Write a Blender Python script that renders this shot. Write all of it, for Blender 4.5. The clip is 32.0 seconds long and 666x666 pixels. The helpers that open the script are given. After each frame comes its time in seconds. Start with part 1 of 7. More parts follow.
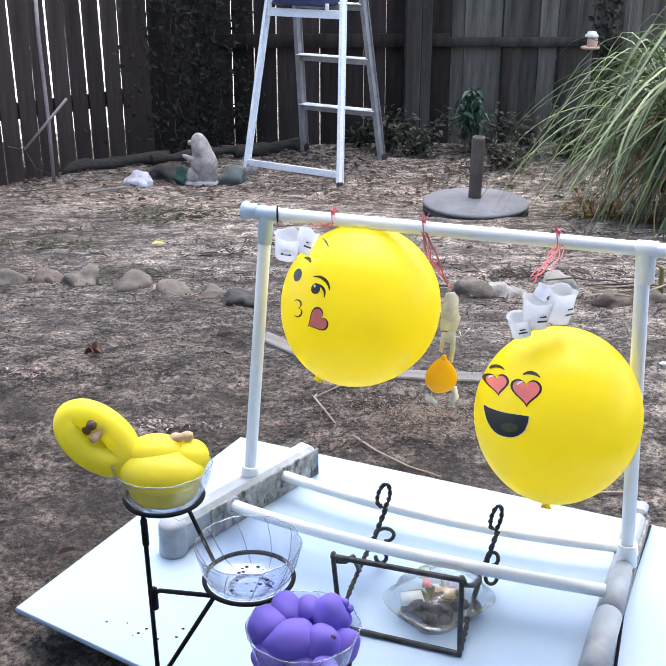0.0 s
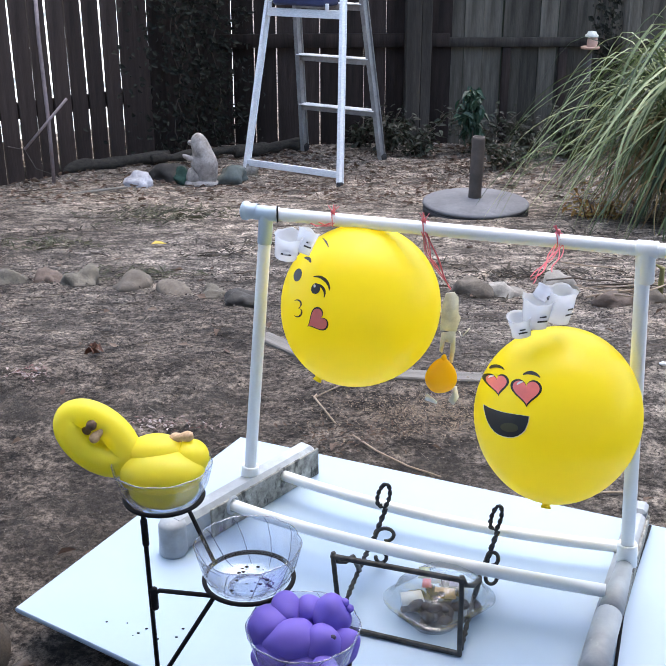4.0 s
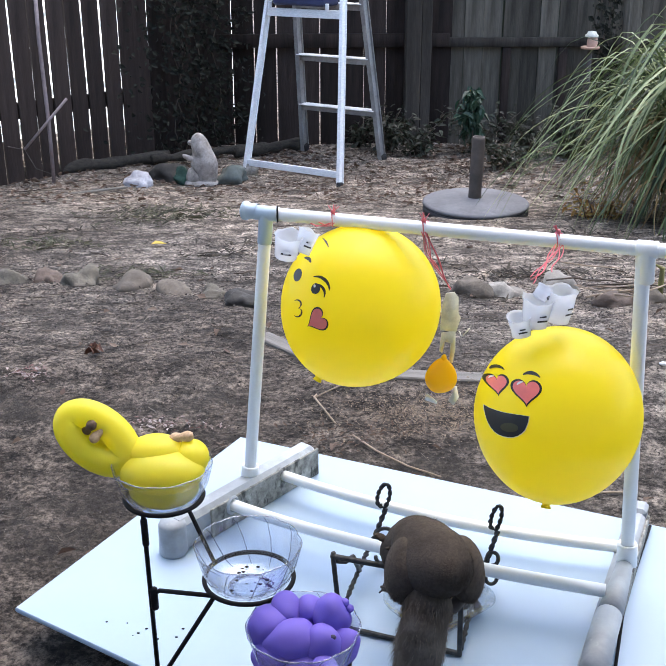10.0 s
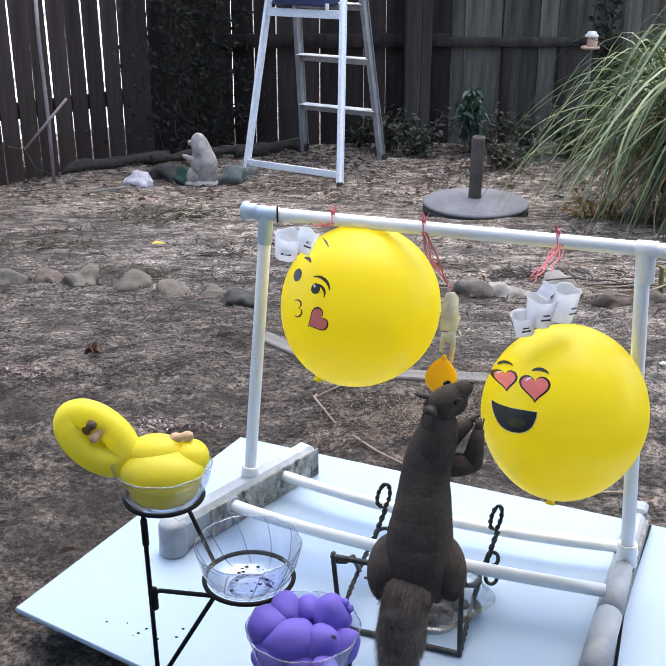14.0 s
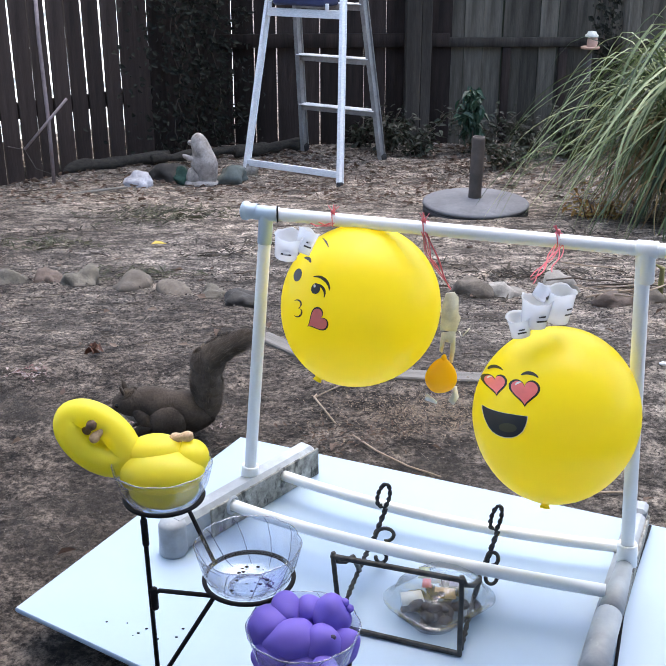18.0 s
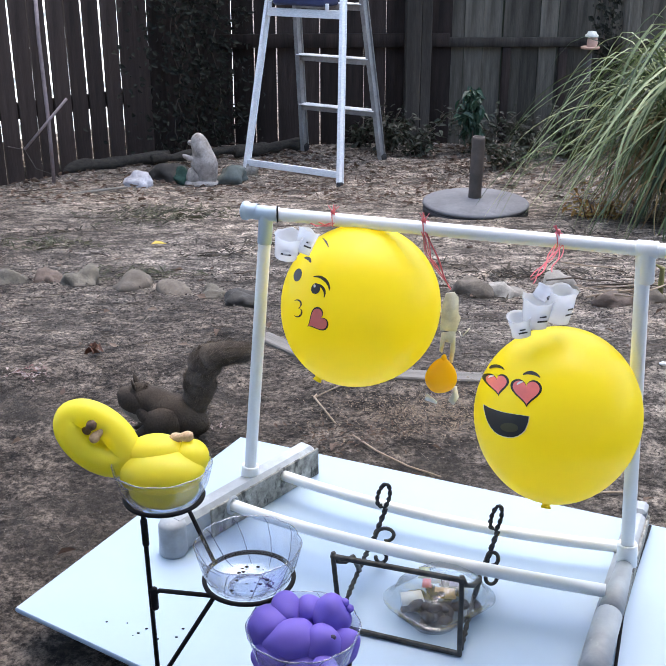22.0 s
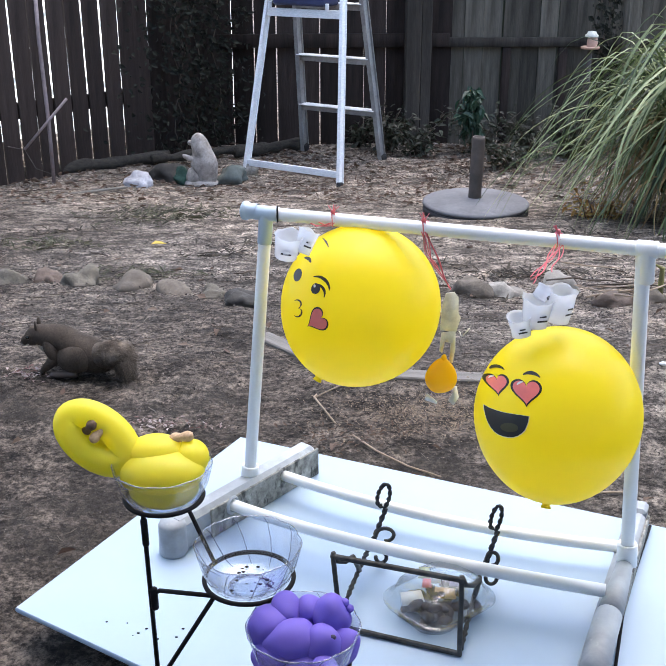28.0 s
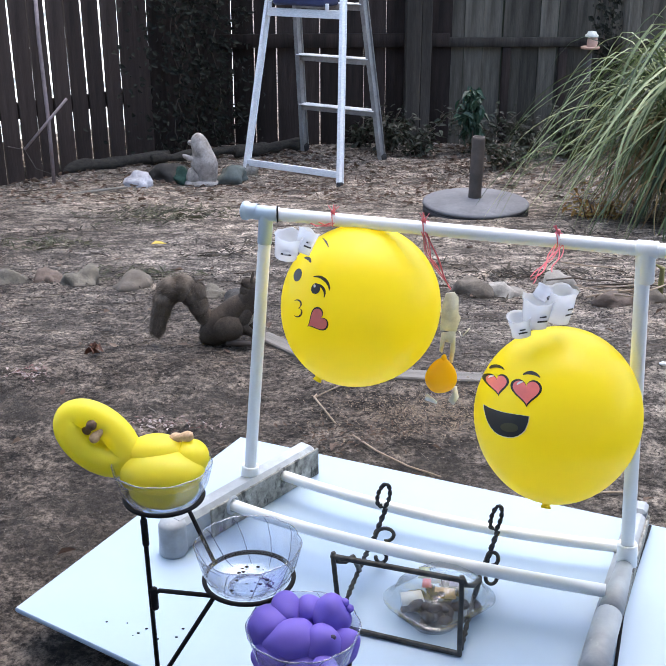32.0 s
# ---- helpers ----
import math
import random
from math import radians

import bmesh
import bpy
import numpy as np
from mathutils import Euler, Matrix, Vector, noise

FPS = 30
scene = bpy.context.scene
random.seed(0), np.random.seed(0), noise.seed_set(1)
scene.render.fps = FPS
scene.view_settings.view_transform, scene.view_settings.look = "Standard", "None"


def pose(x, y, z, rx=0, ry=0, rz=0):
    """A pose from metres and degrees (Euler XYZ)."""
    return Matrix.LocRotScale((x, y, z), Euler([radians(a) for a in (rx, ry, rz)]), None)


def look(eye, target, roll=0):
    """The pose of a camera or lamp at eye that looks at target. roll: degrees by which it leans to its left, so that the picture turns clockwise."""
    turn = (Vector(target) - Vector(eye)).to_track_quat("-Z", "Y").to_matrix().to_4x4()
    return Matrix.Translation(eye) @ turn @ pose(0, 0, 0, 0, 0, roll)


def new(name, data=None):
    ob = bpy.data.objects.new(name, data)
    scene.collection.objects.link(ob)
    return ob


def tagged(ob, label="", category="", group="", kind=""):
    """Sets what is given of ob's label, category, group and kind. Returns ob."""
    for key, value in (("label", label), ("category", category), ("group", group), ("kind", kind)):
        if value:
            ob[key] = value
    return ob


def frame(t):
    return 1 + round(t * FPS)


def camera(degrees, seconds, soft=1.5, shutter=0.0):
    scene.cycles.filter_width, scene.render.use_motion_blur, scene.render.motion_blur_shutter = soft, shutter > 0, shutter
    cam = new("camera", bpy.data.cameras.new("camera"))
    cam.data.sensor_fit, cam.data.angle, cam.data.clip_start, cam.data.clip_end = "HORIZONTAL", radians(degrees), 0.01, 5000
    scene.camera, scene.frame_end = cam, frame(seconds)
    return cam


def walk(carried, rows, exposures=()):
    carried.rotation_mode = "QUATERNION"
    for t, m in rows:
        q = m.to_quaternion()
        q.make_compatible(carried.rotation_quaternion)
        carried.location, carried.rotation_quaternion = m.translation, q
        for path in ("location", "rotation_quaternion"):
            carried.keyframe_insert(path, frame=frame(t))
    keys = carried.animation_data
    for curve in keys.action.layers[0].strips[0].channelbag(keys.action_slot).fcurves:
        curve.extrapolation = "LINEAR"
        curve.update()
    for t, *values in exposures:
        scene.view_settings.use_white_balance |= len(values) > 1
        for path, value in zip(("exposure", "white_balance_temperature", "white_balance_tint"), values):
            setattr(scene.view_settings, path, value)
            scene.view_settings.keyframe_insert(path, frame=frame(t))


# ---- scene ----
cam = camera(36.18, 32.0, soft=0.95)
EYE = (0.0, 0.0, 1.34)
TILT = radians(21.5)
VIEW = look(EYE, (0.0, math.cos(TILT), 1.34 - math.sin(TILT)))
walk(cam, [(0.0, VIEW), (32.0, VIEW)], exposures=[(0.0, 2.16), (1.5, 2.00), (3.0, 1.92), (32.0, 1.90)])

# ---- light: a shaded yard under a bright sky ----
world = bpy.data.worlds.new("sky")
scene.world = world
world.use_nodes = True
wn = world.node_tree
sky = wn.nodes.new("ShaderNodeTexSky")
sky.sky_type = "NISHITA"
sky.sun_disc = False
sky.sun_elevation = radians(70)
sky.sun_rotation = radians(23)
sky.air_density = 1.0
sky.dust_density = 2.1
wn.links.new(sky.outputs[0], wn.nodes["Background"].inputs[0])
wn.nodes["Background"].inputs[1].default_value = 0.15
sun_data = bpy.data.lights.new("sun", "SUN")
sun_data.energy = 0.7
sun_data.angle = radians(80)
sun_data.color = (1.0, 0.955, 0.87)
sun = new("sun", sun_data)
sun.matrix_world = look((1.9, 3.4, 8.0), (0.3, 1.6, 0.3))


# ---- materials ----
def nodes_of(name):
    m = bpy.data.materials.new(name)
    m.use_nodes = True
    return m, m.node_tree, m.node_tree.nodes["Principled BSDF"]


def ramp(nt, fac, stops):
    r = nt.nodes.new("ShaderNodeValToRGB")
    while len(r.color_ramp.elements) < len(stops):
        r.color_ramp.elements.new(0.5)
    for e, (p, c) in zip(r.color_ramp.elements, stops):
        e.position, e.color = p, (*c, 1)
    nt.links.new(fac, r.inputs[0])
    return r.outputs[0]


def noise_tex(nt, scale, detail=5.0, rough=0.6, stretch=(1, 1, 1), space="Object"):
    co = nt.nodes.new("ShaderNodeTexCoord")
    mp = nt.nodes.new("ShaderNodeMapping")
    mp.inputs["Scale"].default_value = stretch
    nt.links.new(co.outputs[space], mp.inputs[0])
    n = nt.nodes.new("ShaderNodeTexNoise")
    n.inputs["Scale"].default_value = scale
    n.inputs["Detail"].default_value = detail
    n.inputs["Roughness"].default_value = rough
    nt.links.new(mp.outputs[0], n.inputs[0])
    return n.outputs[0]


def mix(nt, fac, a, b, mode="MIX"):
    m = nt.nodes.new("ShaderNodeMix")
    m.data_type, m.blend_type = "RGBA", mode
    for sock, v in ((m.inputs[0], fac), (m.inputs[6], a), (m.inputs[7], b)):
        if isinstance(v, bpy.types.NodeSocket):
            nt.links.new(v, sock)
        elif isinstance(v, tuple):
            sock.default_value = (*v, 1)
        else:
            sock.default_value = v
    return m.outputs[2]


def bumped(nt, bsdf, height, strength, dist=0.01):
    b = nt.nodes.new("ShaderNodeBump")
    b.inputs["Strength"].default_value = strength
    b.inputs["Distance"].default_value = dist
    nt.links.new(height, b.inputs["Height"])
    nt.links.new(b.outputs[0], bsdf.inputs["Normal"])


def surface(name, light, dark, coarse, fine, rough=0.7, bump=0.3, dist=0.004, stretch=(1, 1, 1), metal=0.0, random_amount=0.0, island=False, stain=None, stain_at=0.6, spec=0.5, grain=0.75):
    """A worn surface: two colours over a coarse and a fine noise, with relief and an optional stain colour."""
    m, nt, b = nodes_of(name)
    n1, n2 = noise_tex(nt, coarse, stretch=stretch), noise_tex(nt, fine, 8.0, 0.7, stretch=stretch)
    c = ramp(nt, n1, [(0.3, dark), (0.7, light)])
    d = ramp(nt, n2, [(0.25, (0.62, 0.62, 0.62)), (0.75, (1.25, 1.25, 1.25))])
    c = mix(nt, grain, c, d, "MULTIPLY")
    if stain:
        n3 = noise_tex(nt, coarse * 0.6, 6.0, 0.7, stretch=(1.3, 0.9, 0.7))
        f = ramp(nt, n3, [(stain_at, (0, 0, 0)), (min(0.98, stain_at + 0.12), (1, 1, 1))])
        c = mix(nt, f, c, stain)
    if random_amount:
        if island:
            r = nt.nodes.new("ShaderNodeNewGeometry").outputs["Random Per Island"]
        else:
            r = nt.nodes.new("ShaderNodeObjectInfo").outputs["Random"]
        lo, hi = 1 - random_amount, 1 + random_amount
        c = mix(nt, 1.0, c, ramp(nt, r, [(0.0, (lo, lo, lo)), (1.0, (hi, hi, hi))]), "MULTIPLY")
    nt.links.new(c, b.inputs["Base Color"])
    rr = ramp(nt, n2, [(0.2, (rough - 0.12,) * 3), (0.8, (min(1.0, rough + 0.12),) * 3)])
    nt.links.new(rr, b.inputs["Roughness"])
    b.inputs["Metallic"].default_value = metal
    b.inputs["Specular IOR Level"].default_value = spec
    bumped(nt, b, n2, bump, dist)
    return m


def leafy(name, a, b2, c3, rough=0.55, thin=0.2):
    """Leaves that differ in colour piece by piece, with some light passing through."""
    m, nt, b = nodes_of(name)
    r = nt.nodes.new("ShaderNodeNewGeometry").outputs["Random Per Island"]
    c = ramp(nt, r, [(0.0, a), (0.5, b2), (1.0, c3)])
    n = noise_tex(nt, 40.0)
    c = mix(nt, 0.6, c, ramp(nt, n, [(0.3, (0.7, 0.7, 0.7)), (0.7, (1.2, 1.2, 1.2))]), "MULTIPLY")
    nt.links.new(c, b.inputs["Base Color"])
    b.inputs["Roughness"].default_value = rough
    t = nt.nodes.new("ShaderNodeBsdfTranslucent")
    nt.links.new(c, t.inputs[0])
    mx = nt.nodes.new("ShaderNodeMixShader")
    mx.inputs[0].default_value = thin
    nt.links.new(b.outputs[0], mx.inputs[1])
    nt.links.new(t.outputs[0], mx.inputs[2])
    nt.links.new(mx.outputs[0], nt.nodes["Material Output"].inputs[0])
    return m


def latex(name, col, deep, rough=0.22, sss=0.1, thin=0.3):
    """Stretched balloon rubber with a faint cloudiness."""
    m, nt, b = nodes_of(name)
    n = noise_tex(nt, 9.0, 3.0)
    nt.links.new(ramp(nt, n, [(0.3, deep), (0.75, col)]), b.inputs["Base Color"])
    b.inputs["Roughness"].default_value = rough
    b.inputs["Subsurface Weight"].default_value = sss
    b.inputs["Subsurface Radius"].default_value = (0.02, 0.015, 0.005)
    b.inputs["Subsurface Scale"].default_value = 0.3
    bumped(nt, b, noise_tex(nt, 60.0), 0.03, 0.002)
    t = nt.nodes.new("ShaderNodeBsdfTranslucent")
    t.inputs[0].default_value = (*col, 1)
    mx = nt.nodes.new("ShaderNodeMixShader")
    mx.inputs[0].default_value = thin
    nt.links.new(b.outputs[0], mx.inputs[1])
    nt.links.new(t.outputs[0], mx.inputs[2])
    nt.links.new(mx.outputs[0], nt.nodes["Material Output"].inputs[0])
    return m


def clear(name, tint=(0.95, 0.965, 0.97), cloud=0.05, gloss=0.03):
    """Thin clear glass or plastic: see-through, glossy at its edges, with smears of dust."""
    m, nt, b = nodes_of(name)
    see = nt.nodes.new("ShaderNodeBsdfTransparent")
    see.inputs[0].default_value = (*tint, 1)
    shine = nt.nodes.new("ShaderNodeBsdfGlossy")
    shine.inputs["Roughness"].default_value = gloss
    lw = nt.nodes.new("ShaderNodeLayerWeight")
    fr = ramp(nt, lw.outputs["Facing"], [(0.0, (0.04,) * 3), (0.5, (0.10,) * 3), (0.8, (0.34,) * 3), (1.0, (0.85,) * 3)])
    mx = nt.nodes.new("ShaderNodeMixShader")
    nt.links.new(fr, mx.inputs[0])
    nt.links.new(see.outputs[0], mx.inputs[1])
    nt.links.new(shine.outputs[0], mx.inputs[2])
    b.inputs["Base Color"].default_value = (0.8, 0.82, 0.84, 1)
    b.inputs["Roughness"].default_value = 0.5
    dust = ramp(nt, noise_tex(nt, 45.0, 6.0, 0.7), [(0.35, (cloud * 0.3,) * 3), (0.75, (min(0.9, cloud * 2.2),) * 3)])
    mx2 = nt.nodes.new("ShaderNodeMixShader")
    nt.links.new(dust, mx2.inputs[0])
    nt.links.new(mx.outputs[0], mx2.inputs[1])
    nt.links.new(b.outputs[0], mx2.inputs[2])
    nt.links.new(mx2.outputs[0], nt.nodes["Material Output"].inputs[0])
    return m


def milky(name, col, see):
    """Thin milky plastic: part of the light goes straight through, the rest is scattered."""
    m, nt, b = nodes_of(name)
    nt.links.new(ramp(nt, noise_tex(nt, 40.0, 3.0), [(0.3, tuple(0.88 * v for v in col)), (0.7, col)]), b.inputs["Base Color"])
    b.inputs["Roughness"].default_value = 0.2
    t = nt.nodes.new("ShaderNodeBsdfTranslucent")
    t.inputs[0].default_value = (*col, 1)
    mx, mx2 = nt.nodes.new("ShaderNodeMixShader"), nt.nodes.new("ShaderNodeMixShader")
    mx.inputs[0].default_value, mx2.inputs[0].default_value = 0.45, see
    nt.links.new(b.outputs[0], mx.inputs[1])
    nt.links.new(t.outputs[0], mx.inputs[2])
    nt.links.new(mx.outputs[0], mx2.inputs[1])
    nt.links.new(nt.nodes.new("ShaderNodeBsdfTransparent").outputs[0], mx2.inputs[2])
    nt.links.new(mx2.outputs[0], nt.nodes["Material Output"].inputs[0])
    return m


def ground_material():
    m, nt, b = nodes_of("sandy_soil")
    big, mid, fine = noise_tex(nt, 1.1, 5.0), noise_tex(nt, 6.0, 9.0, 0.66), noise_tex(nt, 85.0, 10.0, 0.78)
    clump = noise_tex(nt, 13.0, 9.0, 0.78, (1.0, 1.25, 1.0))
    matted = noise_tex(nt, 3.4, 7.0, 0.72, (1.0, 1.7, 1.0))
    c = ramp(nt, mid, [(0.30, (0.095, 0.082, 0.072)), (0.5, (0.18, 0.158, 0.139)), (0.72, (0.29, 0.262, 0.236))])
    c = mix(nt, ramp(nt, big, [(0.42, (0, 0, 0)), (0.62, (0.38, 0.38, 0.38))]), c, (0.32, 0.284, 0.25))
    # soil tone runs darker at the near end and leftward, paler farther out
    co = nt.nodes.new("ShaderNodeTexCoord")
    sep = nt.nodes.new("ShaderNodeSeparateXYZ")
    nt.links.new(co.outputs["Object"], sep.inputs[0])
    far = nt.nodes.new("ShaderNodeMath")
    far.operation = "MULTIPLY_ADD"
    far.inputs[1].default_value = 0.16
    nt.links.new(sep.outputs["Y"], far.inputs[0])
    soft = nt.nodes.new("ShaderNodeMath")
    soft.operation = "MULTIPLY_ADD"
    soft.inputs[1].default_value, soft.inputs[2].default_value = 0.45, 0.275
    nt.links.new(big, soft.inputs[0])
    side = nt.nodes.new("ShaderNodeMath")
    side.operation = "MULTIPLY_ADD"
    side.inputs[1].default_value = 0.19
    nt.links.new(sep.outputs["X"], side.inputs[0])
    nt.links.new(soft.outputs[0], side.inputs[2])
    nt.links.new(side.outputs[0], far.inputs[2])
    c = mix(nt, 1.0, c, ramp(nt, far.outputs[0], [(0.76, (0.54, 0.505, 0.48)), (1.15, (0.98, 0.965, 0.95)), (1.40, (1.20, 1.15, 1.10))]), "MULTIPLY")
    c = mix(nt, 0.9, c, ramp(nt, clump, [(0.42, (0.28, 0.275, 0.27)), (0.5, (0.98, 0.98, 0.98)), (0.59, (1.75, 1.73, 1.68))]), "MULTIPLY")
    c = mix(nt, 0.95, c, ramp(nt, fine, [(0.41, (0.20, 0.195, 0.19)), (0.5, (0.94, 0.94, 0.94)), (0.59, (1.95, 1.93, 1.88))]), "MULTIPLY")
    c = mix(nt, ramp(nt, matted, [(0.51, (0, 0, 0)), (0.59, (0.63, 0.63, 0.63))]), c, (0.050, 0.043, 0.037))
    nt.links.new(c, b.inputs["Base Color"])
    b.inputs["Roughness"].default_value = 0.95
    b.inputs["Specular IOR Level"].default_value = 0.2
    add = nt.nodes.new("ShaderNodeMath")
    add.operation = "ADD"
    nt.links.new(mid, add.inputs[0])
    nt.links.new(fine, add.inputs[1])
    bumped(nt, b, add.outputs[0], 0.9, 0.02)
    return m


def fur(name, top, low, belly):
    m, nt, b = nodes_of(name)
    n1, n2 = noise_tex(nt, 22.0, 4.0), noise_tex(nt, 260.0, 8.0, 0.75)
    c = ramp(nt, n1, [(0.3, low), (0.72, top)])
    c = mix(nt, 0.8, c, ramp(nt, n2, [(0.25, (0.5, 0.5, 0.5)), (0.75, (1.45, 1.4, 1.35))]), "MULTIPLY")
    r = nt.nodes.new("ShaderNodeNewGeometry").outputs["Random Per Island"]
    c = mix(nt, 1.0, c, ramp(nt, r, [(0.0, (0.88, 0.88, 0.88)), (0.93, (1.06, 1.05, 1.03)), (1.0, belly)]), "MULTIPLY")
    nt.links.new(c, b.inputs["Base Color"])
    b.inputs["Roughness"].default_value = 0.85
    b.inputs["Specular IOR Level"].default_value = 0.08
    b.inputs["Sheen Weight"].default_value = 0.0
    bumped(nt, b, n2, 0.6, 0.003)
    return m


def plain(name, col, rough=0.5, metal=0.0):
    m, nt, b = nodes_of(name)
    n = noise_tex(nt, 50.0)
    k = tuple(0.82 * v for v in col)
    nt.links.new(ramp(nt, n, [(0.3, k), (0.7, col)]), b.inputs["Base Color"])
    b.inputs["Roughness"].default_value = rough
    b.inputs["Metallic"].default_value = metal
    return m


M_GROUND = ground_material()
M_FENCE_DARK = surface("dark_stained_fence_wood", (0.062, 0.045, 0.038), (0.022, 0.0170, 0.0150), 3.0, 26.0, 0.9, 0.5, 0.006, (6, 6, 0.5), random_amount=0.4, spec=0.15)
M_FENCE_GREY = surface("weathered_fence_wood", (0.172, 0.152, 0.122), (0.046, 0.040, 0.031), 3.0, 26.0, 0.9, 0.5, 0.006, (6, 6, 0.5), random_amount=0.45, stain=(0.05, 0.05, 0.04), stain_at=0.56, spec=0.15)
M_POST = surface("grey_post_wood", (0.085, 0.072, 0.060), (0.035, 0.030, 0.025), 3.0, 30.0, 0.9, 0.5, 0.006, (5, 5, 0.5), spec=0.15)
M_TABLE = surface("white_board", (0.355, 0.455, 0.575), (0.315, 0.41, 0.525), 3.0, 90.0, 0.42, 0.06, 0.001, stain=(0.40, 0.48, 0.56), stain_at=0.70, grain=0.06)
M_PVC = surface("white_pvc_pipe", (0.85, 0.855, 0.84), (0.76, 0.765, 0.75), 9.0, 90.0, 0.35, 0.05, 0.001, stain=(0.82, 0.80, 0.73), stain_at=0.70, grain=0.08)
M_PVC_BLUE = surface("pale_blue_pvc_fitting", (0.50, 0.60, 0.70), (0.40, 0.50, 0.60), 9.0, 90.0, 0.35, 0.05, 0.001, grain=0.08)
M_FOOT = surface("grimy_pvc_channel", (0.40, 0.425, 0.45), (0.23, 0.245, 0.26), 16.0, 90.0, 0.45, 0.1, 0.001, stain=(0.52, 0.555, 0.58), stain_at=0.60, grain=0.3)
M_MOTTLE = surface("flaking_metal_side", (0.40, 0.40, 0.36), (0.10, 0.095, 0.085), 60.0, 170.0, 0.7, 0.6, 0.004, stain=(0.03, 0.03, 0.028), stain_at=0.52)
M_YELLOW = latex("yellow_latex", (0.98, 0.845, 0.045), (0.96, 0.815, 0.036), 0.34, thin=0.6)
M_LEMON = latex("lemon_latex", (0.93, 0.85, 0.075), (0.90, 0.81, 0.06), 0.45, thin=0.5)
M_ORANGE = latex("orange_latex", (0.96, 0.66, 0.03), (0.88, 0.54, 0.02), thin=0.5)
M_PURPLE = latex("purple_latex", (0.225, 0.165, 0.64), (0.175, 0.12, 0.54), 0.7)
M_DARK_KNOT = plain("dark_twisted_rubber", (0.03, 0.022, 0.07), 0.5)
M_BLACK_INK = plain("black_ink", (0.012, 0.011, 0.012), 0.45)
M_RED_INK = plain("coral_ink", (0.88, 0.20, 0.17), 0.4)
M_WHITE_INK = plain("white_ink", (0.8, 0.79, 0.74), 0.4)
M_IRON = surface("black_wrought_iron", (0.012, 0.0118, 0.013), (0.006, 0.0058, 0.0062), 20.0, 160.0, 0.6, 0.3, 0.001, spec=0.12)
M_WORN_IRON = surface("worn_iron", (0.085, 0.082, 0.078), (0.008, 0.008, 0.0085), 32.0, 150.0, 0.55, 0.5, 0.002, spec=0.2)
M_GLASS = clear("bowl_glass", (0.90, 0.92, 0.965), cloud=0.022)
M_RIM = clear("bowl_rim_glass", (0.66, 0.70, 0.76), cloud=0.05)
M_REFRACTION = clear("refraction_line_glass", (0.60, 0.62, 0.68), cloud=0.04)
M_PLASTIC = clear("cloudy_plastic", (0.80, 0.83, 0.84), 0.055, 0.12)
M_ALU = surface("brushed_aluminium", (0.93, 0.93, 0.93), (0.84, 0.84, 0.85), 8.0, 60.0, 0.42, 0.1, 0.001, (1, 1, 6), metal=0.0, spec=0.8)
M_ALU_DULL = surface("dull_aluminium", (0.45, 0.44, 0.44), (0.30, 0.295, 0.29), 8.0, 60.0, 0.5, 0.1, 0.001, metal=0.4)
M_RUBBER = plain("black_rubber", (0.02, 0.02, 0.022), 0.7)
M_NAVY = surface("navy_plastic", (0.04, 0.05, 0.13), (0.02, 0.025, 0.075), 12.0, 60.0, 0.5, 0.2)
M_TEAL = plain("teal_cloth", (0.03, 0.14, 0.24), 0.8)
M_CONCRETE = surface("grey_concrete", (0.17, 0.17, 0.18), (0.10, 0.10, 0.107), 6.0, 60.0, 0.8, 0.3, 0.003, stain=(0.33, 0.33, 0.36), stain_at=0.62)
M_STAND_POLE = surface("rusty_brown_pole", (0.11, 0.085, 0.07), (0.05, 0.04, 0.033), 9.0, 50.0, 0.7, 0.4, 0.003)
M_RUST = surface("pale_rusty_metal", (0.38, 0.30, 0.29), (0.20, 0.15, 0.145), 9.0, 50.0, 0.7, 0.4, 0.003)
M_STONE = surface("field_stone", (0.185, 0.152, 0.118), (0.075, 0.061, 0.048), 11.0, 60.0, 0.85, 0.6, 0.008, random_amount=0.25, stain=(0.30, 0.24, 0.19), stain_at=0.62)
M_GREY_STONE = surface("olive_grey_stone", (0.185, 0.160, 0.124), (0.075, 0.065, 0.050), 9.0, 70.0, 0.85, 0.7, 0.008, random_amount=0.15, stain=(0.10, 0.09, 0.075), stain_at=0.58)
M_BROWN_STONE = surface("brown_stone", (0.17, 0.125, 0.098), (0.075, 0.054, 0.043), 9.0, 70.0, 0.85, 0.7, 0.008, random_amount=0.15, stain=(0.09, 0.075, 0.06), stain_at=0.58)
M_PALE_STONE = surface("pale_stone", (0.39, 0.36, 0.315), (0.18, 0.162, 0.14), 12.0, 70.0, 0.85, 0.7, 0.008, random_amount=0.1, stain=(0.12, 0.105, 0.09), stain_at=0.58)
M_DARK_STONE = surface("dark_stone", (0.058, 0.052, 0.046), (0.026, 0.023, 0.020), 9.0, 60.0, 0.85, 0.5, 0.006)
M_GREEN_STONE = surface("mossy_stone", (0.17, 0.19, 0.175), (0.08, 0.095, 0.085), 9.0, 60.0, 0.85, 0.5, 0.006)
M_GREEN_LUMP = surface("dark_green_lump", (0.055, 0.125, 0.09), (0.022, 0.05, 0.038), 14.0, 80.0, 0.95, 0.7, 0.006)
M_WHITE_STONE = surface("bluish_white_stone", (0.62, 0.62, 0.66), (0.20, 0.19, 0.20), 12.0, 70.0, 0.85, 0.7, 0.008, stain=(0.10, 0.09, 0.085), stain_at=0.62)
